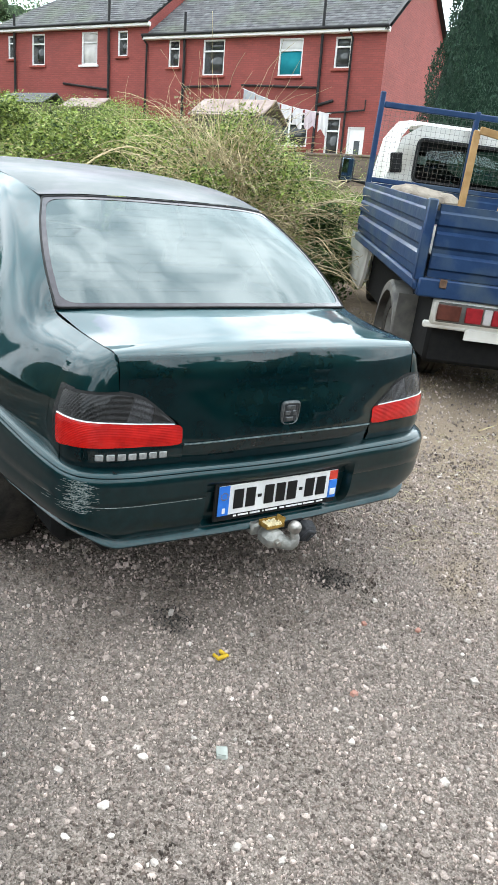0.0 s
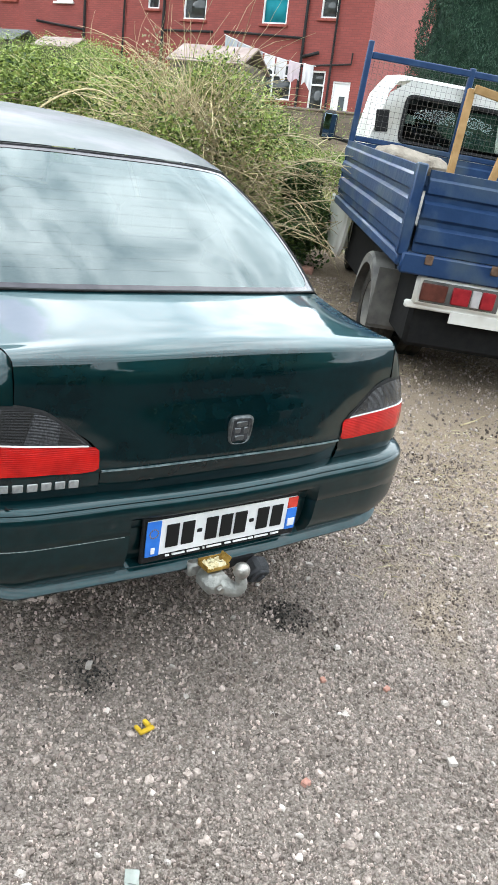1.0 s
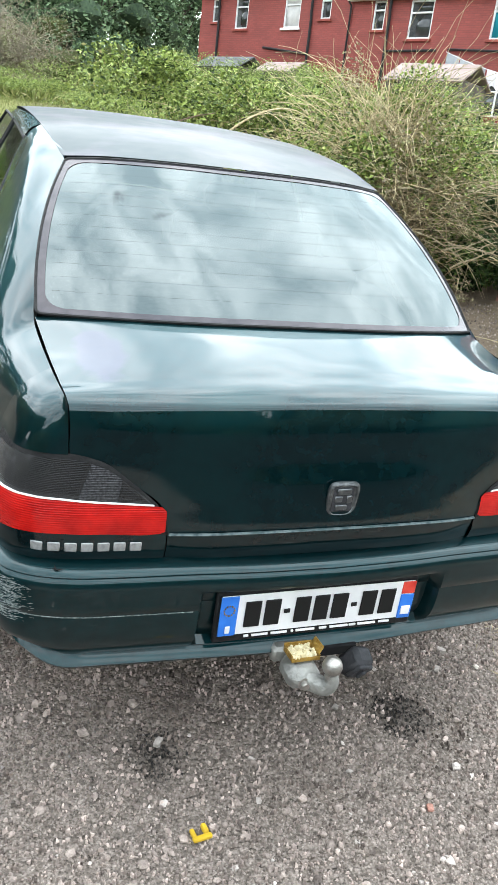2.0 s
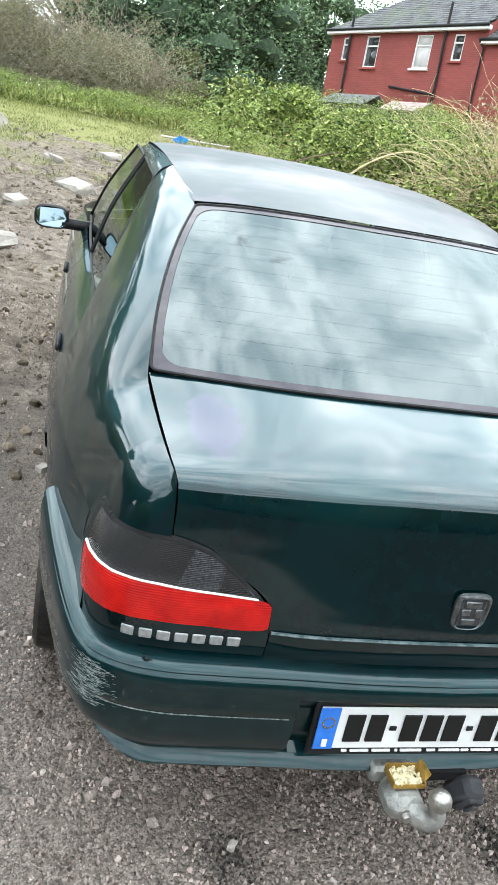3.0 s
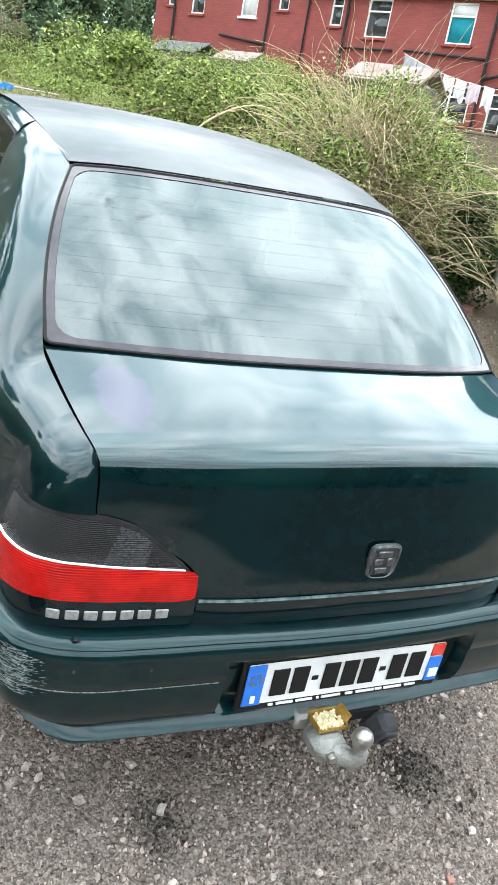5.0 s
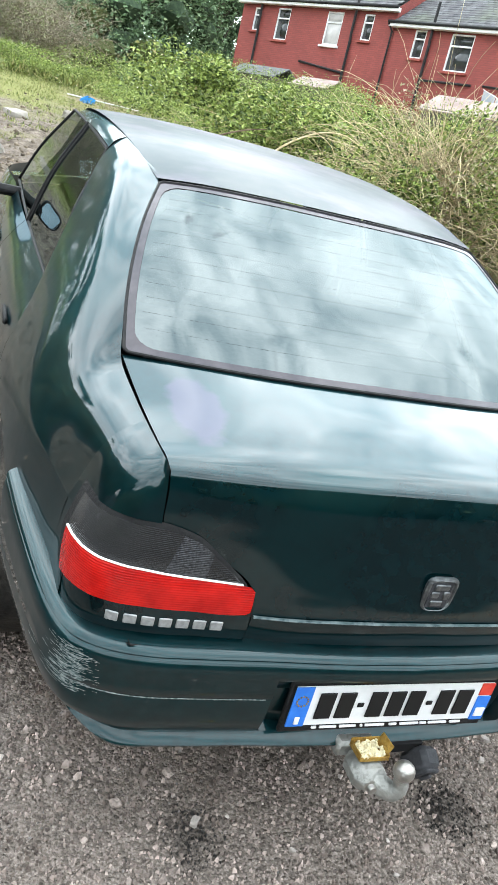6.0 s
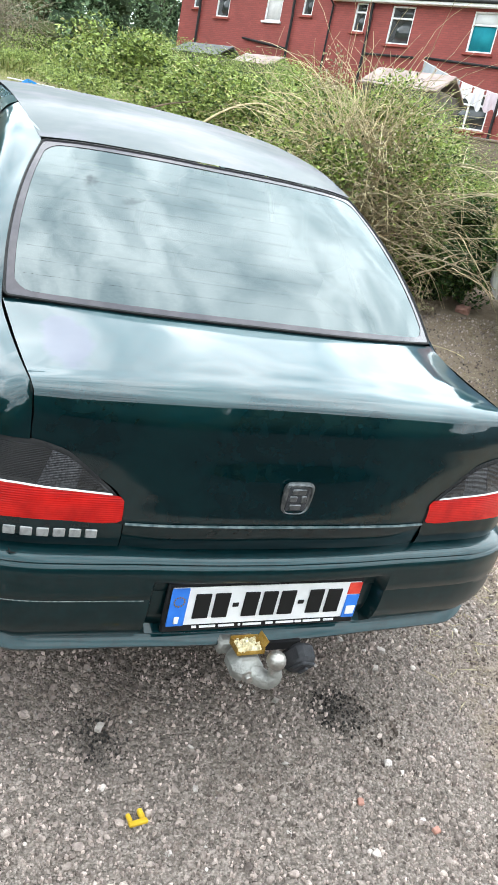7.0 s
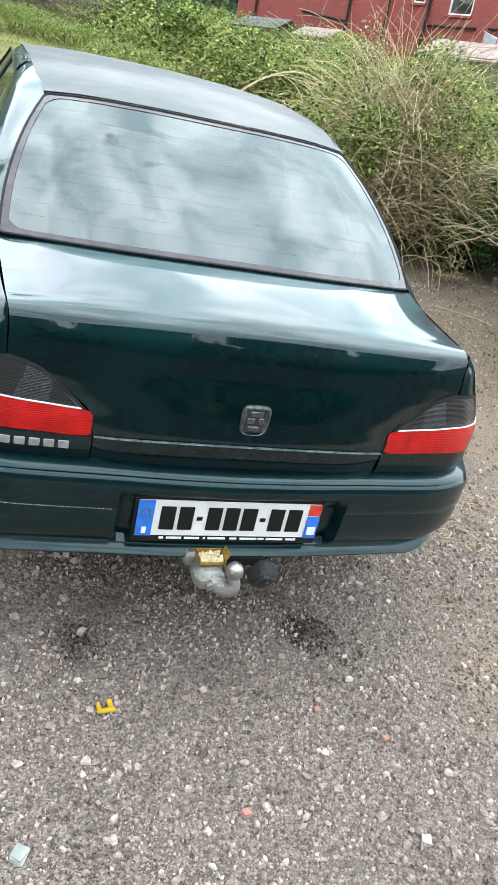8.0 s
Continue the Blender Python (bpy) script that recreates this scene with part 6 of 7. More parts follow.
def leaves(points, size, rng, lean=0.6, ratio=0.55):
    """Folded leaf blades, one at each point."""
    p = np.asarray(points, float)
    n = len(p)
    s = size * rng.uniform(0.6, 1.3, n)
    d = rng.normal(size=(n, 3))
    d[:, 2] *= lean
    d /= np.linalg.norm(d, axis=1)[:, None]
    r = np.cross(d, rng.normal(size=(n, 3)) * np.array((1, 1, 0.35)) + np.array((0, 0, 1.0)))
    r /= np.linalg.norm(r, axis=1)[:, None] + 1e-9
    nn = np.cross(r, d)
    a = p
    b = p + (d * 0.5 + r * ratio * 0.5 + nn * 0.12) * s[:, None]
    c = p + d * s[:, None]
    e = p + (d * 0.5 - r * ratio * 0.5 + nn * 0.12) * s[:, None]
    v = np.stack([a, b, c, e], 1).reshape(-1, 3)
    f = np.arange(4 * n).reshape(n, 4)
    return v.tolist(), f.tolist()


def lumps(centre, radii, n, rng, count, shell=0.75, low=None):
    """Points in the outer shell of several overlapping lumps."""
    cs = np.array(centre) + rng.normal(size=(count, 3)) * np.array(radii) * np.array((0.55, 0.55, 0.38))
    rs = np.array(radii)[None] * rng.uniform(0.28, 0.55, (count, 1))
    k = rng.integers(0, count, n)
    d = rng.normal(size=(n, 3))
    d[:, 2] = np.where(rng.random(n) < 0.4, d[:, 2], np.abs(d[:, 2]) * 0.9)
    d /= np.linalg.norm(d, axis=1)[:, None]
    p = cs[k] + d * rs[k] * (shell + (1 - shell) * rng.random(n)[:, None] ** 0.5)
    if low is not None:
        top = np.percentile(p[:, 2], 99.0)
        k2 = 1.0 if top < 1e-6 else low / top
        p[:, 2] = np.maximum(p[:, 2] * k2, 0.02)
        cs[:, 2] *= k2
        rs = rs * np.array((1, 1, k2))
    return p, cs, rs


def cane_path(start, heading, length, rise, droop, rng, n=8):
    pts = [Vector(start)]
    d = Vector((math.cos(heading), math.sin(heading), rise)).normalized()
    for i in range(n):
        d = (d + Vector((rng.normal(0, 0.14), rng.normal(0, 0.14), rng.normal(0, 0.09) - droop / n))).normalized()
        pts.append(pts[-1] + d * length / n)
    return pts


def bush(name, x, y, r, h, n, size, mat, seed, label, canes=0, cane_r=1.0, fill=0.75, core_k=0.6, cane_len=1.6, count=16, core=True, category="bush", cane_mat=None, rise=1.2, wide=None):
    rng = np.random.default_rng(seed)
    z = ground_z(x, y)
    root = thing(name, pose(x, y, z), label, category)
    rx, ry = wide or (r, r)
    p, cs, rs = lumps((0, 0, h * 0.45), (rx, ry, h * 0.62), n, rng, count, shell=fill, low=h)
    part("leaves", leaves(p, size, rng), mat, root, smooth=False)
    # solid dark lumps that paint the shade inside the leaves
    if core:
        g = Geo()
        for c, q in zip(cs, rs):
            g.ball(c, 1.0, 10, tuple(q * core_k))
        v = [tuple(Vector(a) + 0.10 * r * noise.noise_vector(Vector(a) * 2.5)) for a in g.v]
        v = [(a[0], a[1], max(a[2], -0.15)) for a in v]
        tagged(part("shade_lumps", (v, g.f), M["shade_core"], root), kind="stuff")
    if canes:
        g = Geo()
        for _ in range(canes):
            a = rng.uniform(0, 6.28)
            st = (rng.normal(0, rx * 0.4), rng.normal(0, ry * 0.4), h * rng.uniform(0.1, 0.75))
            path = cane_path(st, a, cane_len * rng.uniform(0.5, 1.2), rise * rng.uniform(0.1, 1.0), rng.uniform(0.3, 1.8), rng)
            r0 = rng.uniform(0.002, 0.0052) * cane_r
            g.tube(path, list(np.linspace(r0, 0.0015 * cane_r, len(path))), 3, False)
        tagged(part("cane_tangle", g, cane_mat or M["cane"], root, "dry arching stems"), kind="stuff")
    return root

# tangled heap beside the truck
bush("bramble_bush", 3.0, 5.9, 0.95, 1.78, 36000, 0.046, M["bramble"], 11, "tangled bramble heap with dry pale stems", cane_r=1.25, canes=480, cane_len=1.3, count=24, rise=1.5, fill=0.1, core=False)
bush("bramble_bush", 4.1, 5.9, 0.85, 1.42, 34000, 0.044, M["ivy"], 12, "ivy and bramble heap with bare pale branches", canes=190, cane_len=1.3, count=24, fill=0.1, core=False)
bush("bramble_bush", 4.8, 6.8, 0.55, 1.1, 9000, 0.05, M["bramble"], 13, "low green bramble beside the truck", canes=60, cane_len=0.9, count=14, fill=0.1, core=False)
bush("bramble_bush", 2.3, 7.4, 1.0, 1.72, 34000, 0.05, M["bramble"], 14, "leafy bramble heap with dry stems", canes=380, cane_len=1.3, count=22, rise=1.3, fill=0.1, core=False)
bush("bramble_bush", 3.9, 7.8, 1.1, 1.5, 30000, 0.052, M["bramble"], 15, "leafy bramble heap with dry stems", canes=200, cane_len=1.4, count=22, rise=2.0, fill=0.1, core=False)
bush("bramble_bush", 1.7, 9.6, 0.8, 0.9, 9000, 0.055, M["bramble"], 16, "low bramble with arching dry stems", canes=60, cane_len=1.4, count=12, fill=0.1, core=False)
bush("ivy", 4.3, 5.45, 0.5, 1.05, 12000, 0.05, M["ivy_dark"], 19, "dark glossy ivy at the foot of the heap", count=16, fill=0.3, core=False)
bush("dead_shrub", 2.95, 5.35, 0.55, 1.95, 5000, 0.036, M["straw_leaf"], 17, "dry brown stems and withered leaves in the bramble heap", canes=560, cane_len=1.25, cane_r=1.3, count=16, fill=0.1, core=False, rise=2.6)
bush("dead_shrub", 3.5, 5.1, 0.5, 1.35, 2500, 0.036, M["straw_leaf"], 18, "dry pale stems tangled over the bramble heap", canes=120, cane_len=1.2, cane_r=1.35, count=14, fill=0.1, core=False, rise=1.2)
# overgrown field in front of the houses
for i, (x, y, r, h) in enumerate(((5.2, 12.5, 1.6, 1.4), (7.0, 12.5, 1.8, 2.2), (5.2, 16.5, 2.2, 1.6), (8.8, 15.2, 2.2, 2.7), (11, 14.5, 1.7, 1.3), (7.5, 20, 2.6, 2.75), (10.3, 20.0, 2.2, 2.6), (5.0, 22.5, 2.6, 1.6), (5.0, 28, 2.8, 1.8), (7.2, 27, 3.0, 2.9), (9.9, 24.6, 2.2, 2.9), (4.5, 31, 3.2, 1.7), (7.6, 31.0, 2.4, 3.0), (0.4, 33, 3.0, 1.3), (-7.5, 32.5, 3.0, 1.5), (-12.5, 32, 3.2, 1.6), (-3.2, 33.5, 3.0, 1.4), (13.0, 14.5, 1.2, 0.9))):
    bush("bramble_thicket", x, y, r, h * (0.85 if x > 6.5 else 0.7), 19000 if y < 30 else 12000, 0.03 + 0.0012 * y, M["bramble_far"], 40 + i, "dense green bramble thicket on the waste ground", canes=14, cane_len=1.4, count=26, fill=0.1, core=False)
for x, y, r, h, q in ((-3.5, 37, 2.8, 4.8, 71), (-7.5, 36, 3.2, 5.4, 72), (-0.4, 39, 2.6, 4.4, 73), (-12, 37, 3.8, 6.0, 74), (-5.5, 38, 2.8, 5.6, 75), (1.6, 40, 2.2, 3.4, 76)):
    bush("dead_shrub", x, y, r, h, 11000, 0.09, M["withered"], q, "grey brown leafless shrub with tangled twigs", canes=520, cane_len=3.0, cane_r=2.6, count=26, fill=0.2, core=False, cane_mat=M["cane_grey"], rise=2.2)


def pale_branch(x, y, z, heading, length, seed):
    """A bare forked branch caught in the heap."""
    rng = np.random.default_rng(seed)
    root = thing("bare_branch", pose(x, y, z), "pale bare forked branch caught in the brambles", "branch", "bare branches in the heap")
    main = cane_path((0, 0, 0), heading, length, 0.5, 0.8, rng, 10)
    part("limb", Geo().tube(main, list(np.linspace(0.009, 0.003, len(main))), 7), M["pale_wood"], root)
    for k in (3, 4, 6, 7, 8):
        tw = cane_path(main[k], heading + rng.choice((-1, 1)) * rng.uniform(0.4, 0.9), length * rng.uniform(0.3, 0.5), rng.uniform(-0.1, 0.8), 0.6, rng, 6)
        part("twig", Geo().tube(tw, list(np.linspace(0.005, 0.0015, len(tw))), 6), M["pale_wood"], root)


for i, (x, y, z, a, ln) in enumerate(((2.75, 4.95, 1.35, 0.2, 1.5), (3.0, 4.9, 1.1, 0.5, 1.3), (3.4, 4.85, 0.9, -0.2, 1.2), (3.2, 4.95, 1.7, 0.1, 1.4), (2.5, 5.3, 1.5, 2.4, 0.9), (3.7, 4.95, 1.5, -0.5, 1.0), (3.3, 4.9, 1.3, -0.9, 1.2), (2.2, 6.1, 1.5, 2.0, 1.0), (1.9, 6.6, 1.3, 3.0, 0.9), (3.9, 5.05, 1.1, -1.2, 0.9), (2.6, 5.1, 1.0, -0.4, 1.2), (3.5, 4.8, 0.75, 0.3, 1.0))):
    pale_branch(x, y, z, a, ln, 500 + i)


def tree(x, y, h, r, seed, label, n=14500):
    rng = np.random.default_rng(seed)
    root = thing("tree", pose(x, y, ground_z(x, y) - 0.1), label, "tree")
    trunk = [Vector((0.1 * rng.normal(), 0.1 * rng.normal(), z)) for z in np.linspace(0, h * 0.8, 7)]
    part("trunk", Geo().tube(trunk, list(np.linspace(0.24, 0.06, 7)), 8), M["bark"], root, "dark rough trunk")
    g = Geo()
    for _ in range(14):
        z = h * rng.uniform(0.25, 0.75)
        path = cane_path((0, 0, z), rng.uniform(0, 6.28), r * rng.uniform(0.7, 1.1), 0.8, -0.1, rng, 6)
        g.tube(path, list(np.linspace(0.08, 0.02, len(path))), 6, False)
    part("limbs", g, M["bark"], root)
    cs = np.array([(rng.normal(0, r * 0.45), rng.normal(0, r * 0.45), h * rng.uniform(0.22, 0.98)) for _ in range(46)])
    kk = rng.integers(0, len(cs), n)
    p = cs[kk] + rng.normal(size=(n, 3)) * r * 0.2
    part("crown", leaves(p, 0.25, rng), M["tree_leaf"], root, smooth=False)
    # dark balls stand for the shade within the crown
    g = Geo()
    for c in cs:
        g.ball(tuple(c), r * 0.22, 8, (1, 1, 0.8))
    tagged(part("shade_lumps", ([tuple(Vector(q) + 0.25 * noise.noise_vector(Vector(q) * 1.5)) for q in g.v], g.f), M["tree_core"], root), kind="stuff")
    return root


for x, y, h, r, s in ((5.5, 47, 11, 3.8, 81), (2.0, 50, 12, 4.2, 82), (9.5, 52, 10, 3.4, 83), (-3, 52, 13, 4.6, 84), (14, 58, 11, 4.0, 85), (-10, 52, 12, 4.6, 86), (-18, 50, 12, 5, 87), (20, 62, 12, 4.5, 88), (-27, 46, 12, 5, 89)):
    tree(x, y, h, r, s, "leafy dark green tree behind the waste ground")
bush("hedge", -9.0, 45, 3.0, 3.2, 22000, 0.24, M["tree_leaf"], 94, "long dark green hedge behind the waste ground", count=60, fill=0.1, core=False, category="hedge", wide=(17.0, 1.4))
# unseen hedges behind and beside the camera, added to darken the car's reflections
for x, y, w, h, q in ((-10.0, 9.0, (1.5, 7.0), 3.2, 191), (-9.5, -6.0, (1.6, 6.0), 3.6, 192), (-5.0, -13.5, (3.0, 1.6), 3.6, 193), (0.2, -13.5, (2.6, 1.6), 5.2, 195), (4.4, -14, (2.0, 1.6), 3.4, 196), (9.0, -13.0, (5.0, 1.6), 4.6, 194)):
    bush("hedge", x, y, 2.6, h, 5000, 0.36, M["tree_leaf"], q, "unseen dark green hedge added to darken reflections", count=34, fill=0.2, core_k=0.9, category="hedge", wide=w)
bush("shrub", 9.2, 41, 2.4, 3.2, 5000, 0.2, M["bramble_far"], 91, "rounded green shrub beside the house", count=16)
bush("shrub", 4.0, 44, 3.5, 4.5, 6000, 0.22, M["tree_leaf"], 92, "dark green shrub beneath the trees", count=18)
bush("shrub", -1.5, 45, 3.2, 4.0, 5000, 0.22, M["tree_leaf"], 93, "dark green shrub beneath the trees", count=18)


def conifer(x, y, h, r, seed):
    rng = np.random.default_rng(seed)
    root = thing("conifer", pose(x, y, ground_z(x, y) - 0.1), "tall dense dark green conifer beside the house", "tree")
    part("trunk", Geo().tube([(0, 0, 0), (0, 0, h * 0.9)], [0.2, 0.04], 8), M["bark"], root)
    n = 60000
    f = rng.random(n) ** 0.8
    a = rng.uniform(0, 6.28, n)
    rad = r * (1 - f) ** 0.45 * (0.86 + 0.10 * np.sin(a * 7 + f * 30) + 0.10 * rng.random(n))
    p = np.stack([rad * np.cos(a), rad * np.sin(a), f * h], 1)
    v, q = leaves(p, 0.088, rng, 2.5, 0.34)
    part("crown", (v, q), M["conifer"], root, "dense dark green sprays", smooth=False)
    # dark inner shell that paints the shade between the sprays
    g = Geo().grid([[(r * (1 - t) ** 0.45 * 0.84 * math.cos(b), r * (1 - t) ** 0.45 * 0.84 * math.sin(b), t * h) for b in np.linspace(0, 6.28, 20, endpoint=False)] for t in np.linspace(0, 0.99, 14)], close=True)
    part("shade_shell", g, M["conifer_core"], root)


conifer(15.1, 12.36, 7.9, 2.3, 101)


# ---- rough grass, straw and scraps ----
def tufts(name, n, area, size, mat, seed, label, ratio=0.07, keep=None):
    rng = np.random.default_rng(seed)
    x, y = rng.uniform(area[0], area[1], n), rng.uniform(area[2], area[3], n)
    if keep:
        ok = np.array([keep(a, b) for a, b in zip(x, y)])
        x, y = x[ok], y[ok]
    p = np.stack([x, y, np.array([rough_z(a, b) for a, b in zip(x, y)])], 1)
    v, f = leaves(p, size, rng, 2.6, ratio)
    v = np.array(v).reshape(-1, 4, 3)
    v[:, 1:, 2] = p[:, None, 2] + np.abs(v[:, 1:, 2] - p[:, None, 2])
    ob = part(name, (v.reshape(-1, 3).tolist(), f), mat, smooth=False)
    tagged(ob, label, "grass", kind="stuff")


patch = lambda a, b: noise.noise((a * 0.6, b * 0.6, 9)) + 0.4 * noise.noise((a * 2.3, b * 2.3, 4)) > 0.12 - max(0, (b - 15) / 30)
tufts("rough_grass", 60000, (-9, 8, 11, 31), 0.10, M["grass"], 111, "rough grass and weeds on the waste ground", 0.14, patch)
tufts("rough_grass", 9000, (-22, 6, 31, 41), 0.7, M["grass"], 113, "rank grass under the far shrubs", 0.09)
tufts("rough_grass", 5000, (3.6, 9.5, 5.8, 12), 0.35, M["grass"], 112, "tall pale grass behind the truck", 0.05)
spot = lambda a, b: noise.noise((a * 1.1, b * 1.1, 2)) > 0.05 and a > 0.75
for seed, area, size in ((121, (0.8, 5.2, -0.3, 4.6), 0.07),):
    rng = np.random.default_rng(seed)
    n = 10000
    x, y = rng.uniform(area[0], area[1], n), rng.uniform(area[2], area[3], n)
    ok = np.array([spot(a, b) for a, b in zip(x, y)])
    x, y = x[ok], y[ok]
    p = np.stack([x, y, np.array([rough_z(a, b) + 0.012 for a, b in zip(x, y)])], 1)
    ob = part("scattered_straw", leaves(p, size, rng, 0.12, 0.05), M["straw"], smooth=False)
    tagged(ob, "dry straw scattered over the gravel", "straw", kind="stuff")

M["yellow"] = material("yellow_plastic", (0.42, 0.27, 0.02), (0.6, 0.40, 0.03), 0.5, 0, 30)
M["redbrick"] = material("broken_brick", (0.34, 0.17, 0.13), (0.46, 0.26, 0.21), 0.85, 0, 20, 0.6)
M["concrete"] = material("broken_concrete", (0.27, 0.25, 0.22), (0.38, 0.35, 0.31), 0.9, 0, 8, 0.6)
M["bluescrap"] = material("blue_plastic", (0.02, 0.2, 0.6), (0.03, 0.28, 0.7), 0.5, 0, 10)


def chunk(name, x, y, size, mat, seed, label, category, lift=0.35):
    rng = np.random.default_rng(seed)
    g = Geo().box((0, 0, 0), size, 0.16 * min(size))
    v = [tuple(Vector(p) + Vector(rng.normal(0, 0.045, 3)) * max(size)) for p in g.v]
    ob = part(name, (v, g.f), mat, smooth=False)
    ob.matrix_world = pose(x, y, rough_z(x, y) + lift * size[2], rng.uniform(-12, 12), rng.uniform(-12, 12), rng.uniform(0, 360))
    return tagged(ob, label, category)


sc = thing("yellow_scrap", pose(-0.304, -0.209, rough_z(-0.304, -0.209) + 0.004, 0, 0, 8), "small broken piece of yellow plastic on gravel", "scrap")
part("strap", Geo().box((0, 0, 0.006), (0.048, 0.014, 0.009), 0.002), M["yellow"], sc)
part("clip", Geo().box((0.014, 0.02, 0.008), (0.013, 0.028, 0.013), 0.003), M["yellow"], sc)
part("clip", Geo().box((-0.017, 0.018, 0.007), (0.011, 0.024, 0.011), 0.003), M["yellow"], sc)
M["green_glass"] = material("pale_green_glass", (0.25, 0.27, 0.245), (0.36, 0.38, 0.35), 0.15, 0, 20)
chunk("glass_fragment", -0.535, -0.585, (0.04, 0.032, 0.012), M["green_glass"], 8, "small pale green piece of glass on gravel", "glass")
for x, y, s, d in ((-0.005, -0.549, 0.024, 1), (0.41, -0.95, 0.022, 2), (0.29, -0.26, 0.02, 3), (0.46, -0.375, 0.02, 4)):
    chunk("brick_fragment", x, y, (s, s * 0.8, s * 0.6), M["redbrick"], d, "small red brick fragment among the gravel", "brick")
chunk("brick_fragment", 4.35, 5.0, (0.2, 0.12, 0.08), M["redbrick"], 5, "broken red brick at the foot of the brambles", "brick")
rng = random.Random(7)
for i in range(26):
    x, y = rng.uniform(-1.6, 1.9), rng.uniform(-1.5, 0.3)
    s = rng.uniform(0.014, 0.03)
    chunk("pale_stone", x, y, (s, s * rng.uniform(0.6, 0.9), s * 0.55), M["pale_stone"], 200 + i, "pale stone lying on the gravel", "stone")
chunk("pale_stone", -0.9, 1.94, (0.06, 0.045, 0.03), M["concrete"], 300, "pale stone beside the car", "stone")
for x, y, s, d in ((-0.97, 10.5, (0.55, 0.34, 0.16), 311), (-1.75, 6.3, (0.6, 0.45, 0.14), 312), (-0.4, 15.6, (0.4, 0.3, 0.15), 313), (-1.6, 8.4, (0.25, 0.2, 0.12), 315), (-3.2, 19, (0.8, 0.5, 0.3), 316), (1.5, 7.6, (0.3, 0.25, 0.22), 317), (-1.4, 13.5, (0.3, 0.2, 0.12), 318), (0.9, 17.5, (0.4, 0.3, 0.2), 319)):
    chunk("concrete_chunk", x, y, s, M["concrete"], d, "broken pale concrete slab on the muddy ground", "rubble")
chunk("blue_bag", 1.9, 24.0, (0.5, 0.3, 0.2), M["bluescrap"], 330, "crumpled blue plastic bag on the grass", "bag")
pole = part("white_pole", Geo().tube([(0, 0, 0), (2.2, 0.3, 0.04)], 0.016, 8), M["upvc"])
pole.matrix_world = pose(1.3, 24.2, rough_z(1.3, 24.2) + 0.1)
tagged(pole, "thin white plastic pole lying on the grass", "pole")
rng2 = np.random.default_rng(5)
for i, (x, y, a, ln) in enumerate(((1.9, -0.05, 0.5, 0.35), (3.3, 3.5, 2.2, 0.5), (2.2, 0.4, -0.6, 0.3), (2.6, 1.2, 0.2, 0.4))):
    path = [(math.cos(a) * t * ln + 0.05 * math.sin(5 * t), math.sin(a) * t * ln, 0.012 + 0.03 * t * (1 - t)) for t in np.linspace(0, 1, 8)]
    ob = part("dry_stick", Geo().tube(path, list(np.linspace(0.005, 0.002, 8)), 6), M["cane"])
    ob.matrix_world = LOT @ pose(x, y, 0.0)
    tagged(ob, "dry bent stick lying on the gravel", "stick", "loose sticks")

# two long shoots arching out of the brambles
for pts, mt, label in (
    ([(0.66, 5.6, 0.75), (0.74, 5.6, 1.08), (0.82, 5.6, 1.18), (0.95, 5.6, 1.25), (1.1, 5.6, 1.31), (1.27, 5.6, 1.355)], "cane_dark", "dark bent shoot arching from the brambles"),
    ([(1.2, 5.6, 0.8), (1.38, 5.6, 1.19), (1.56, 5.6, 1.34), (1.76, 5.6, 1.44), (2.0, 5.65, 1.47), (2.2, 5.7, 1.42)], "cane", "pale arching bramble shoot"),
):
    ob = part("bramble_shoot", Geo().tube(resample(pts, 16), list(np.linspace(0.014, 0.004, 16)), 7), M[mt])
    ob.matrix_world = LOT
    tagged(ob, label, "shoot")

# old tyre standing near the camera
ty = thing("spare_tyre", lot(-1.405, -0.34, 0.0, -90), "old black tyre standing on the gravel", "tyre")
part("tread", Geo().lathe([(0.2, 0.085), (0.25, 0.095), (0.29, 0.085), (0.30, 0.05), (0.30, -0.05), (0.29, -0.085), (0.25, -0.095), (0.2, -0.085)], (0, 0, 0.30), "x", 36), M["tyre"], ty)

# ---- garden wall, shed roofs and washing ----
M["gardenwall"] = brick_material("garden_stone", (0.24, 0.18, 0.14), (0.18, 0.135, 0.105), (0.12, 0.10, 0.085), 0.4, 0.16)
gw = part("garden_wall", Geo().box((5.0, -4.0, 2.35), (20.0, 0.3, 1.9), 0.03).box((5.0, -4.0, 3.33), (20.0, 0.38, 0.08), 0.02), M["gardenwall"])
gw.matrix_world = HOUSE
tagged(gw, "low brown stone garden wall in front of the house", "wall", kind="structure")
M["shed_board"] = material("weathered_board", (0.09, 0.075, 0.062), (0.15, 0.125, 0.105), 0.85, 0, 5, 0.3)
M["roofsheet"] = material("worn_shed_roof", (0.22, 0.16, 0.14), (0.34, 0.27, 0.245), 0.7, 0, 3, 0.2)
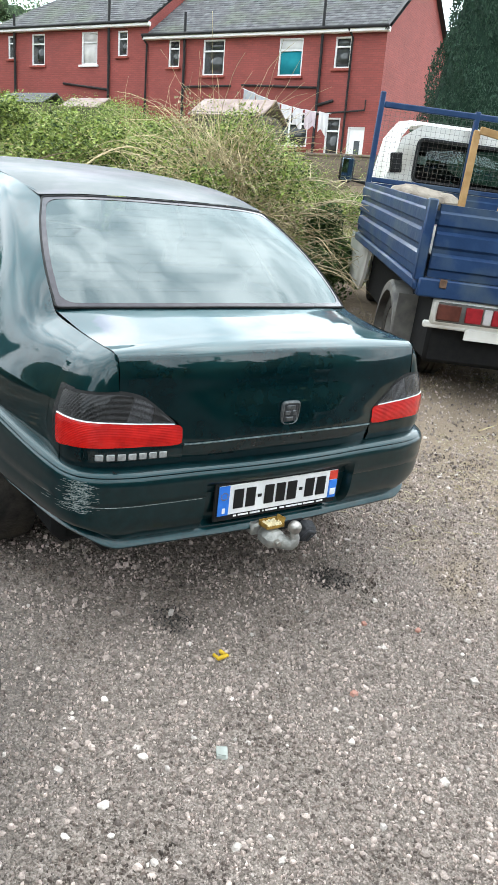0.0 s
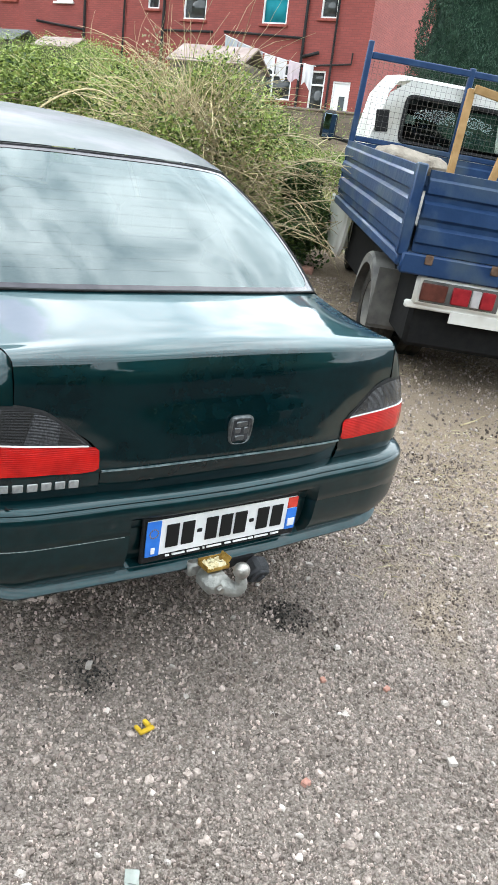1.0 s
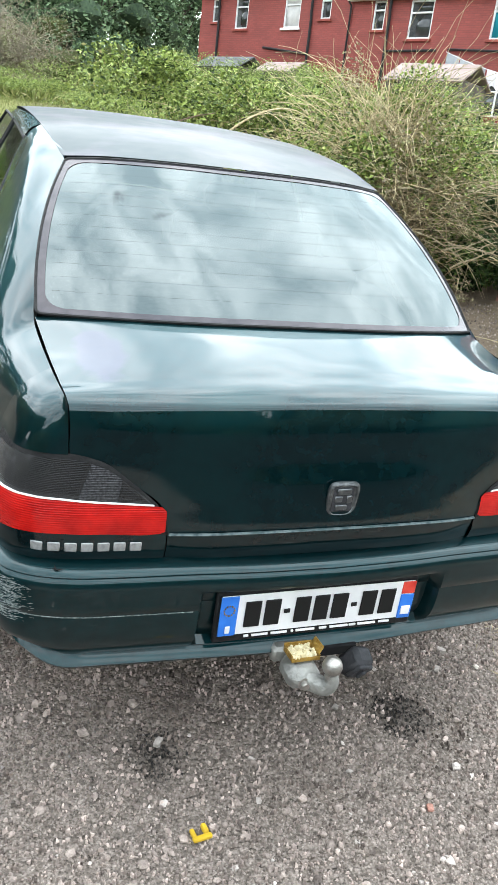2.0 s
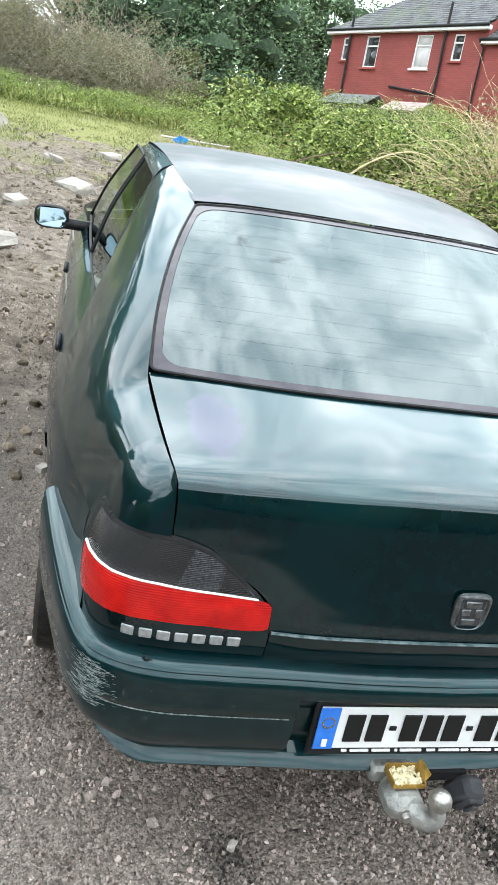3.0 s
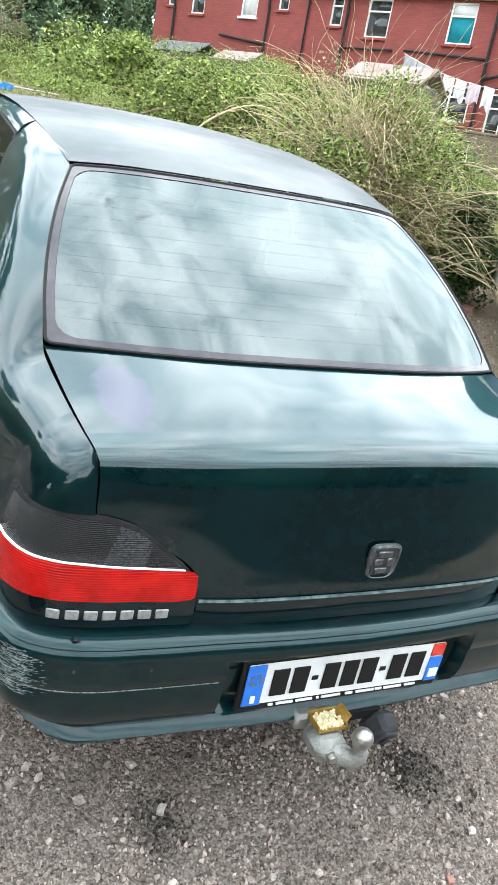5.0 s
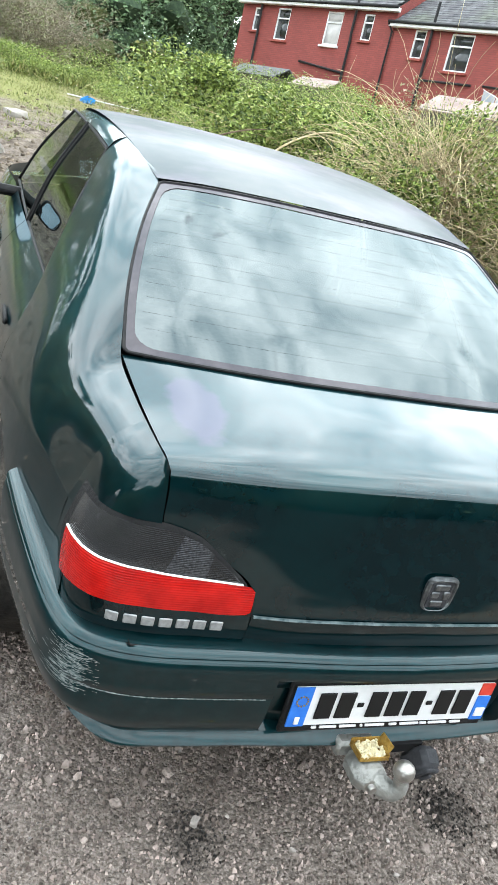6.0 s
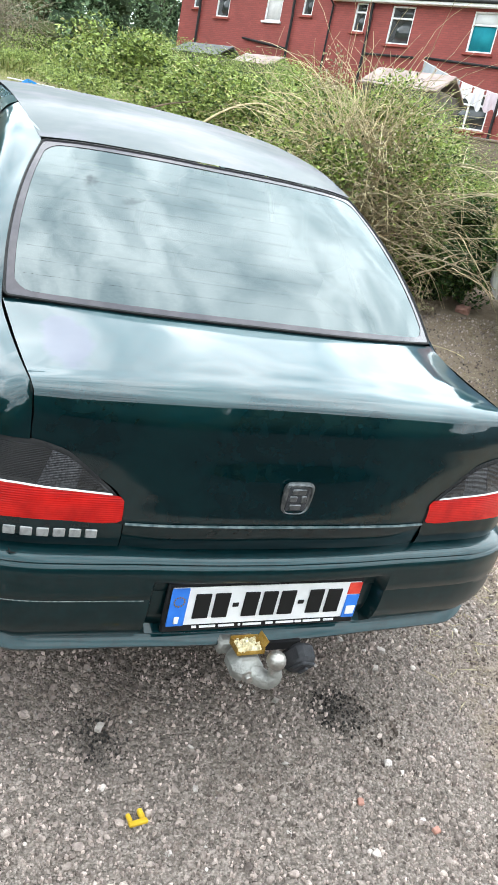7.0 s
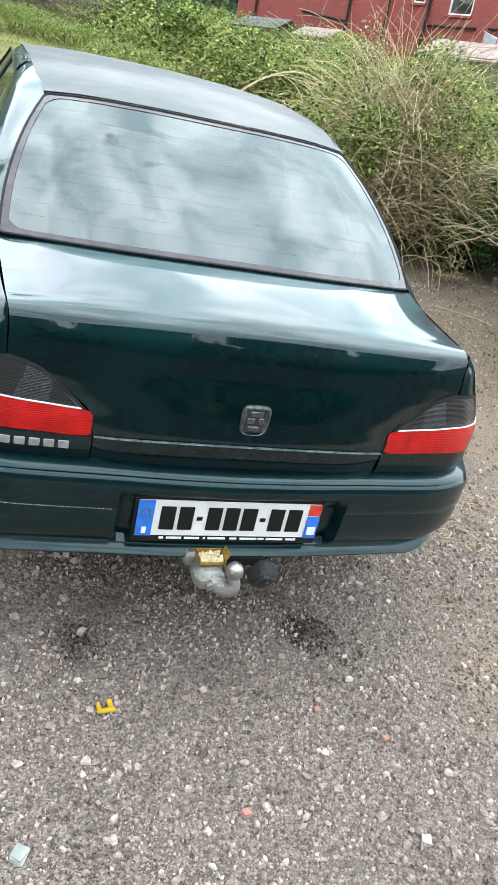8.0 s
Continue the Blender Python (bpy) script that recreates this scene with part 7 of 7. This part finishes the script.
for x, y, z, sx, sy, rz, mt in ((10.6, 17.3, 4.2, 2.0, 1.7, -58, "roofsheet"), (10.1, 26.8, 4.85, 1.6, 1.3, -62, "roofsheet"), (9.4, 31.2, 5.2, 2.4, 1.6, -62, "slate")):
    shed = thing("garden_shed", pose(x, y, 0, 0, 0, rz), "low garden shed with a weathered pitched roof", "shed")
    base = ground_z(x, y)
    part("shed_wall", Geo().box((0, 0, (base + z) / 2 - 0.25), (sx, sy, z - base - 0.1), 0.02), M["shed_board"], shed)
    for q in (-1, 1):
        part("shed_roof", Geo().box((0, q * sy * 0.27, z - 0.14), (sx + 0.2, sy * 0.62, 0.05), 0.01, Matrix.Rotation(-q * 0.5, 3, "X")), M[mt], shed)
M["cloth_white"] = material("white_washing", (0.66, 0.64, 0.66), (0.76, 0.74, 0.76), 0.9, 0, 3)
M["cloth_grey"] = material("grey_washing", (0.28, 0.31, 0.34), (0.42, 0.45, 0.47), 0.9, 0, 2)
M["cloth_pink"] = material("pink_washing", (0.6, 0.5, 0.55), (0.7, 0.6, 0.64), 0.9, 0, 3)
A, Bp = Vector((11.55, 18.7, 4.85)), Vector((13.75, 17.2, 4.35))
ln = part("washing_line", Geo().tube([A.lerp(Bp, f) - Vector((0, 0, 0.12 * math.sin(math.pi * f))) for f in np.linspace(0, 1, 14)], 0.008, 5), M["upvc"])
tagged(ln, "thin washing line above the garden", "line")
for f, w, h, mt in ((0.08, 0.36, 0.42, "cloth_grey"), (0.22, 0.36, 0.5, "cloth_grey"), (0.36, 0.34, 0.5, "cloth_grey"), (0.50, 0.32, 0.42, "cloth_white"), (0.63, 0.3, 0.5, "cloth_white"), (0.77, 0.34, 0.48, "cloth_pink"), (0.92, 0.3, 0.56, "cloth_white")):
    c = A.lerp(Bp, f) - Vector((0, 0, 0.12 * math.sin(math.pi * f) - 0.012))
    d = (Bp - A).normalized()
    o = Vector((-d.y, d.x, 0)).normalized()
    rows = [[tuple(c + d * (u * w) + o * (0.05 * math.sin(u * 14 + f * 9) * t) - Vector((0, 0, t * h * (1 + 0.15 * math.sin(u * 6 + f * 20))))) for u in np.linspace(-0.5, 0.5, 9)] for t in np.linspace(0, 1, 6)]
    back = [[(p[0] + o.x * 0.01, p[1] + o.y * 0.01, p[2]) for p in r] for r in rows]
    ob = part("washing", Geo().grid(rows).grid(back[::-1]), M[mt])
    tagged(ob, "pale washing hung on the line to dry", "laundry", "washing on the line")
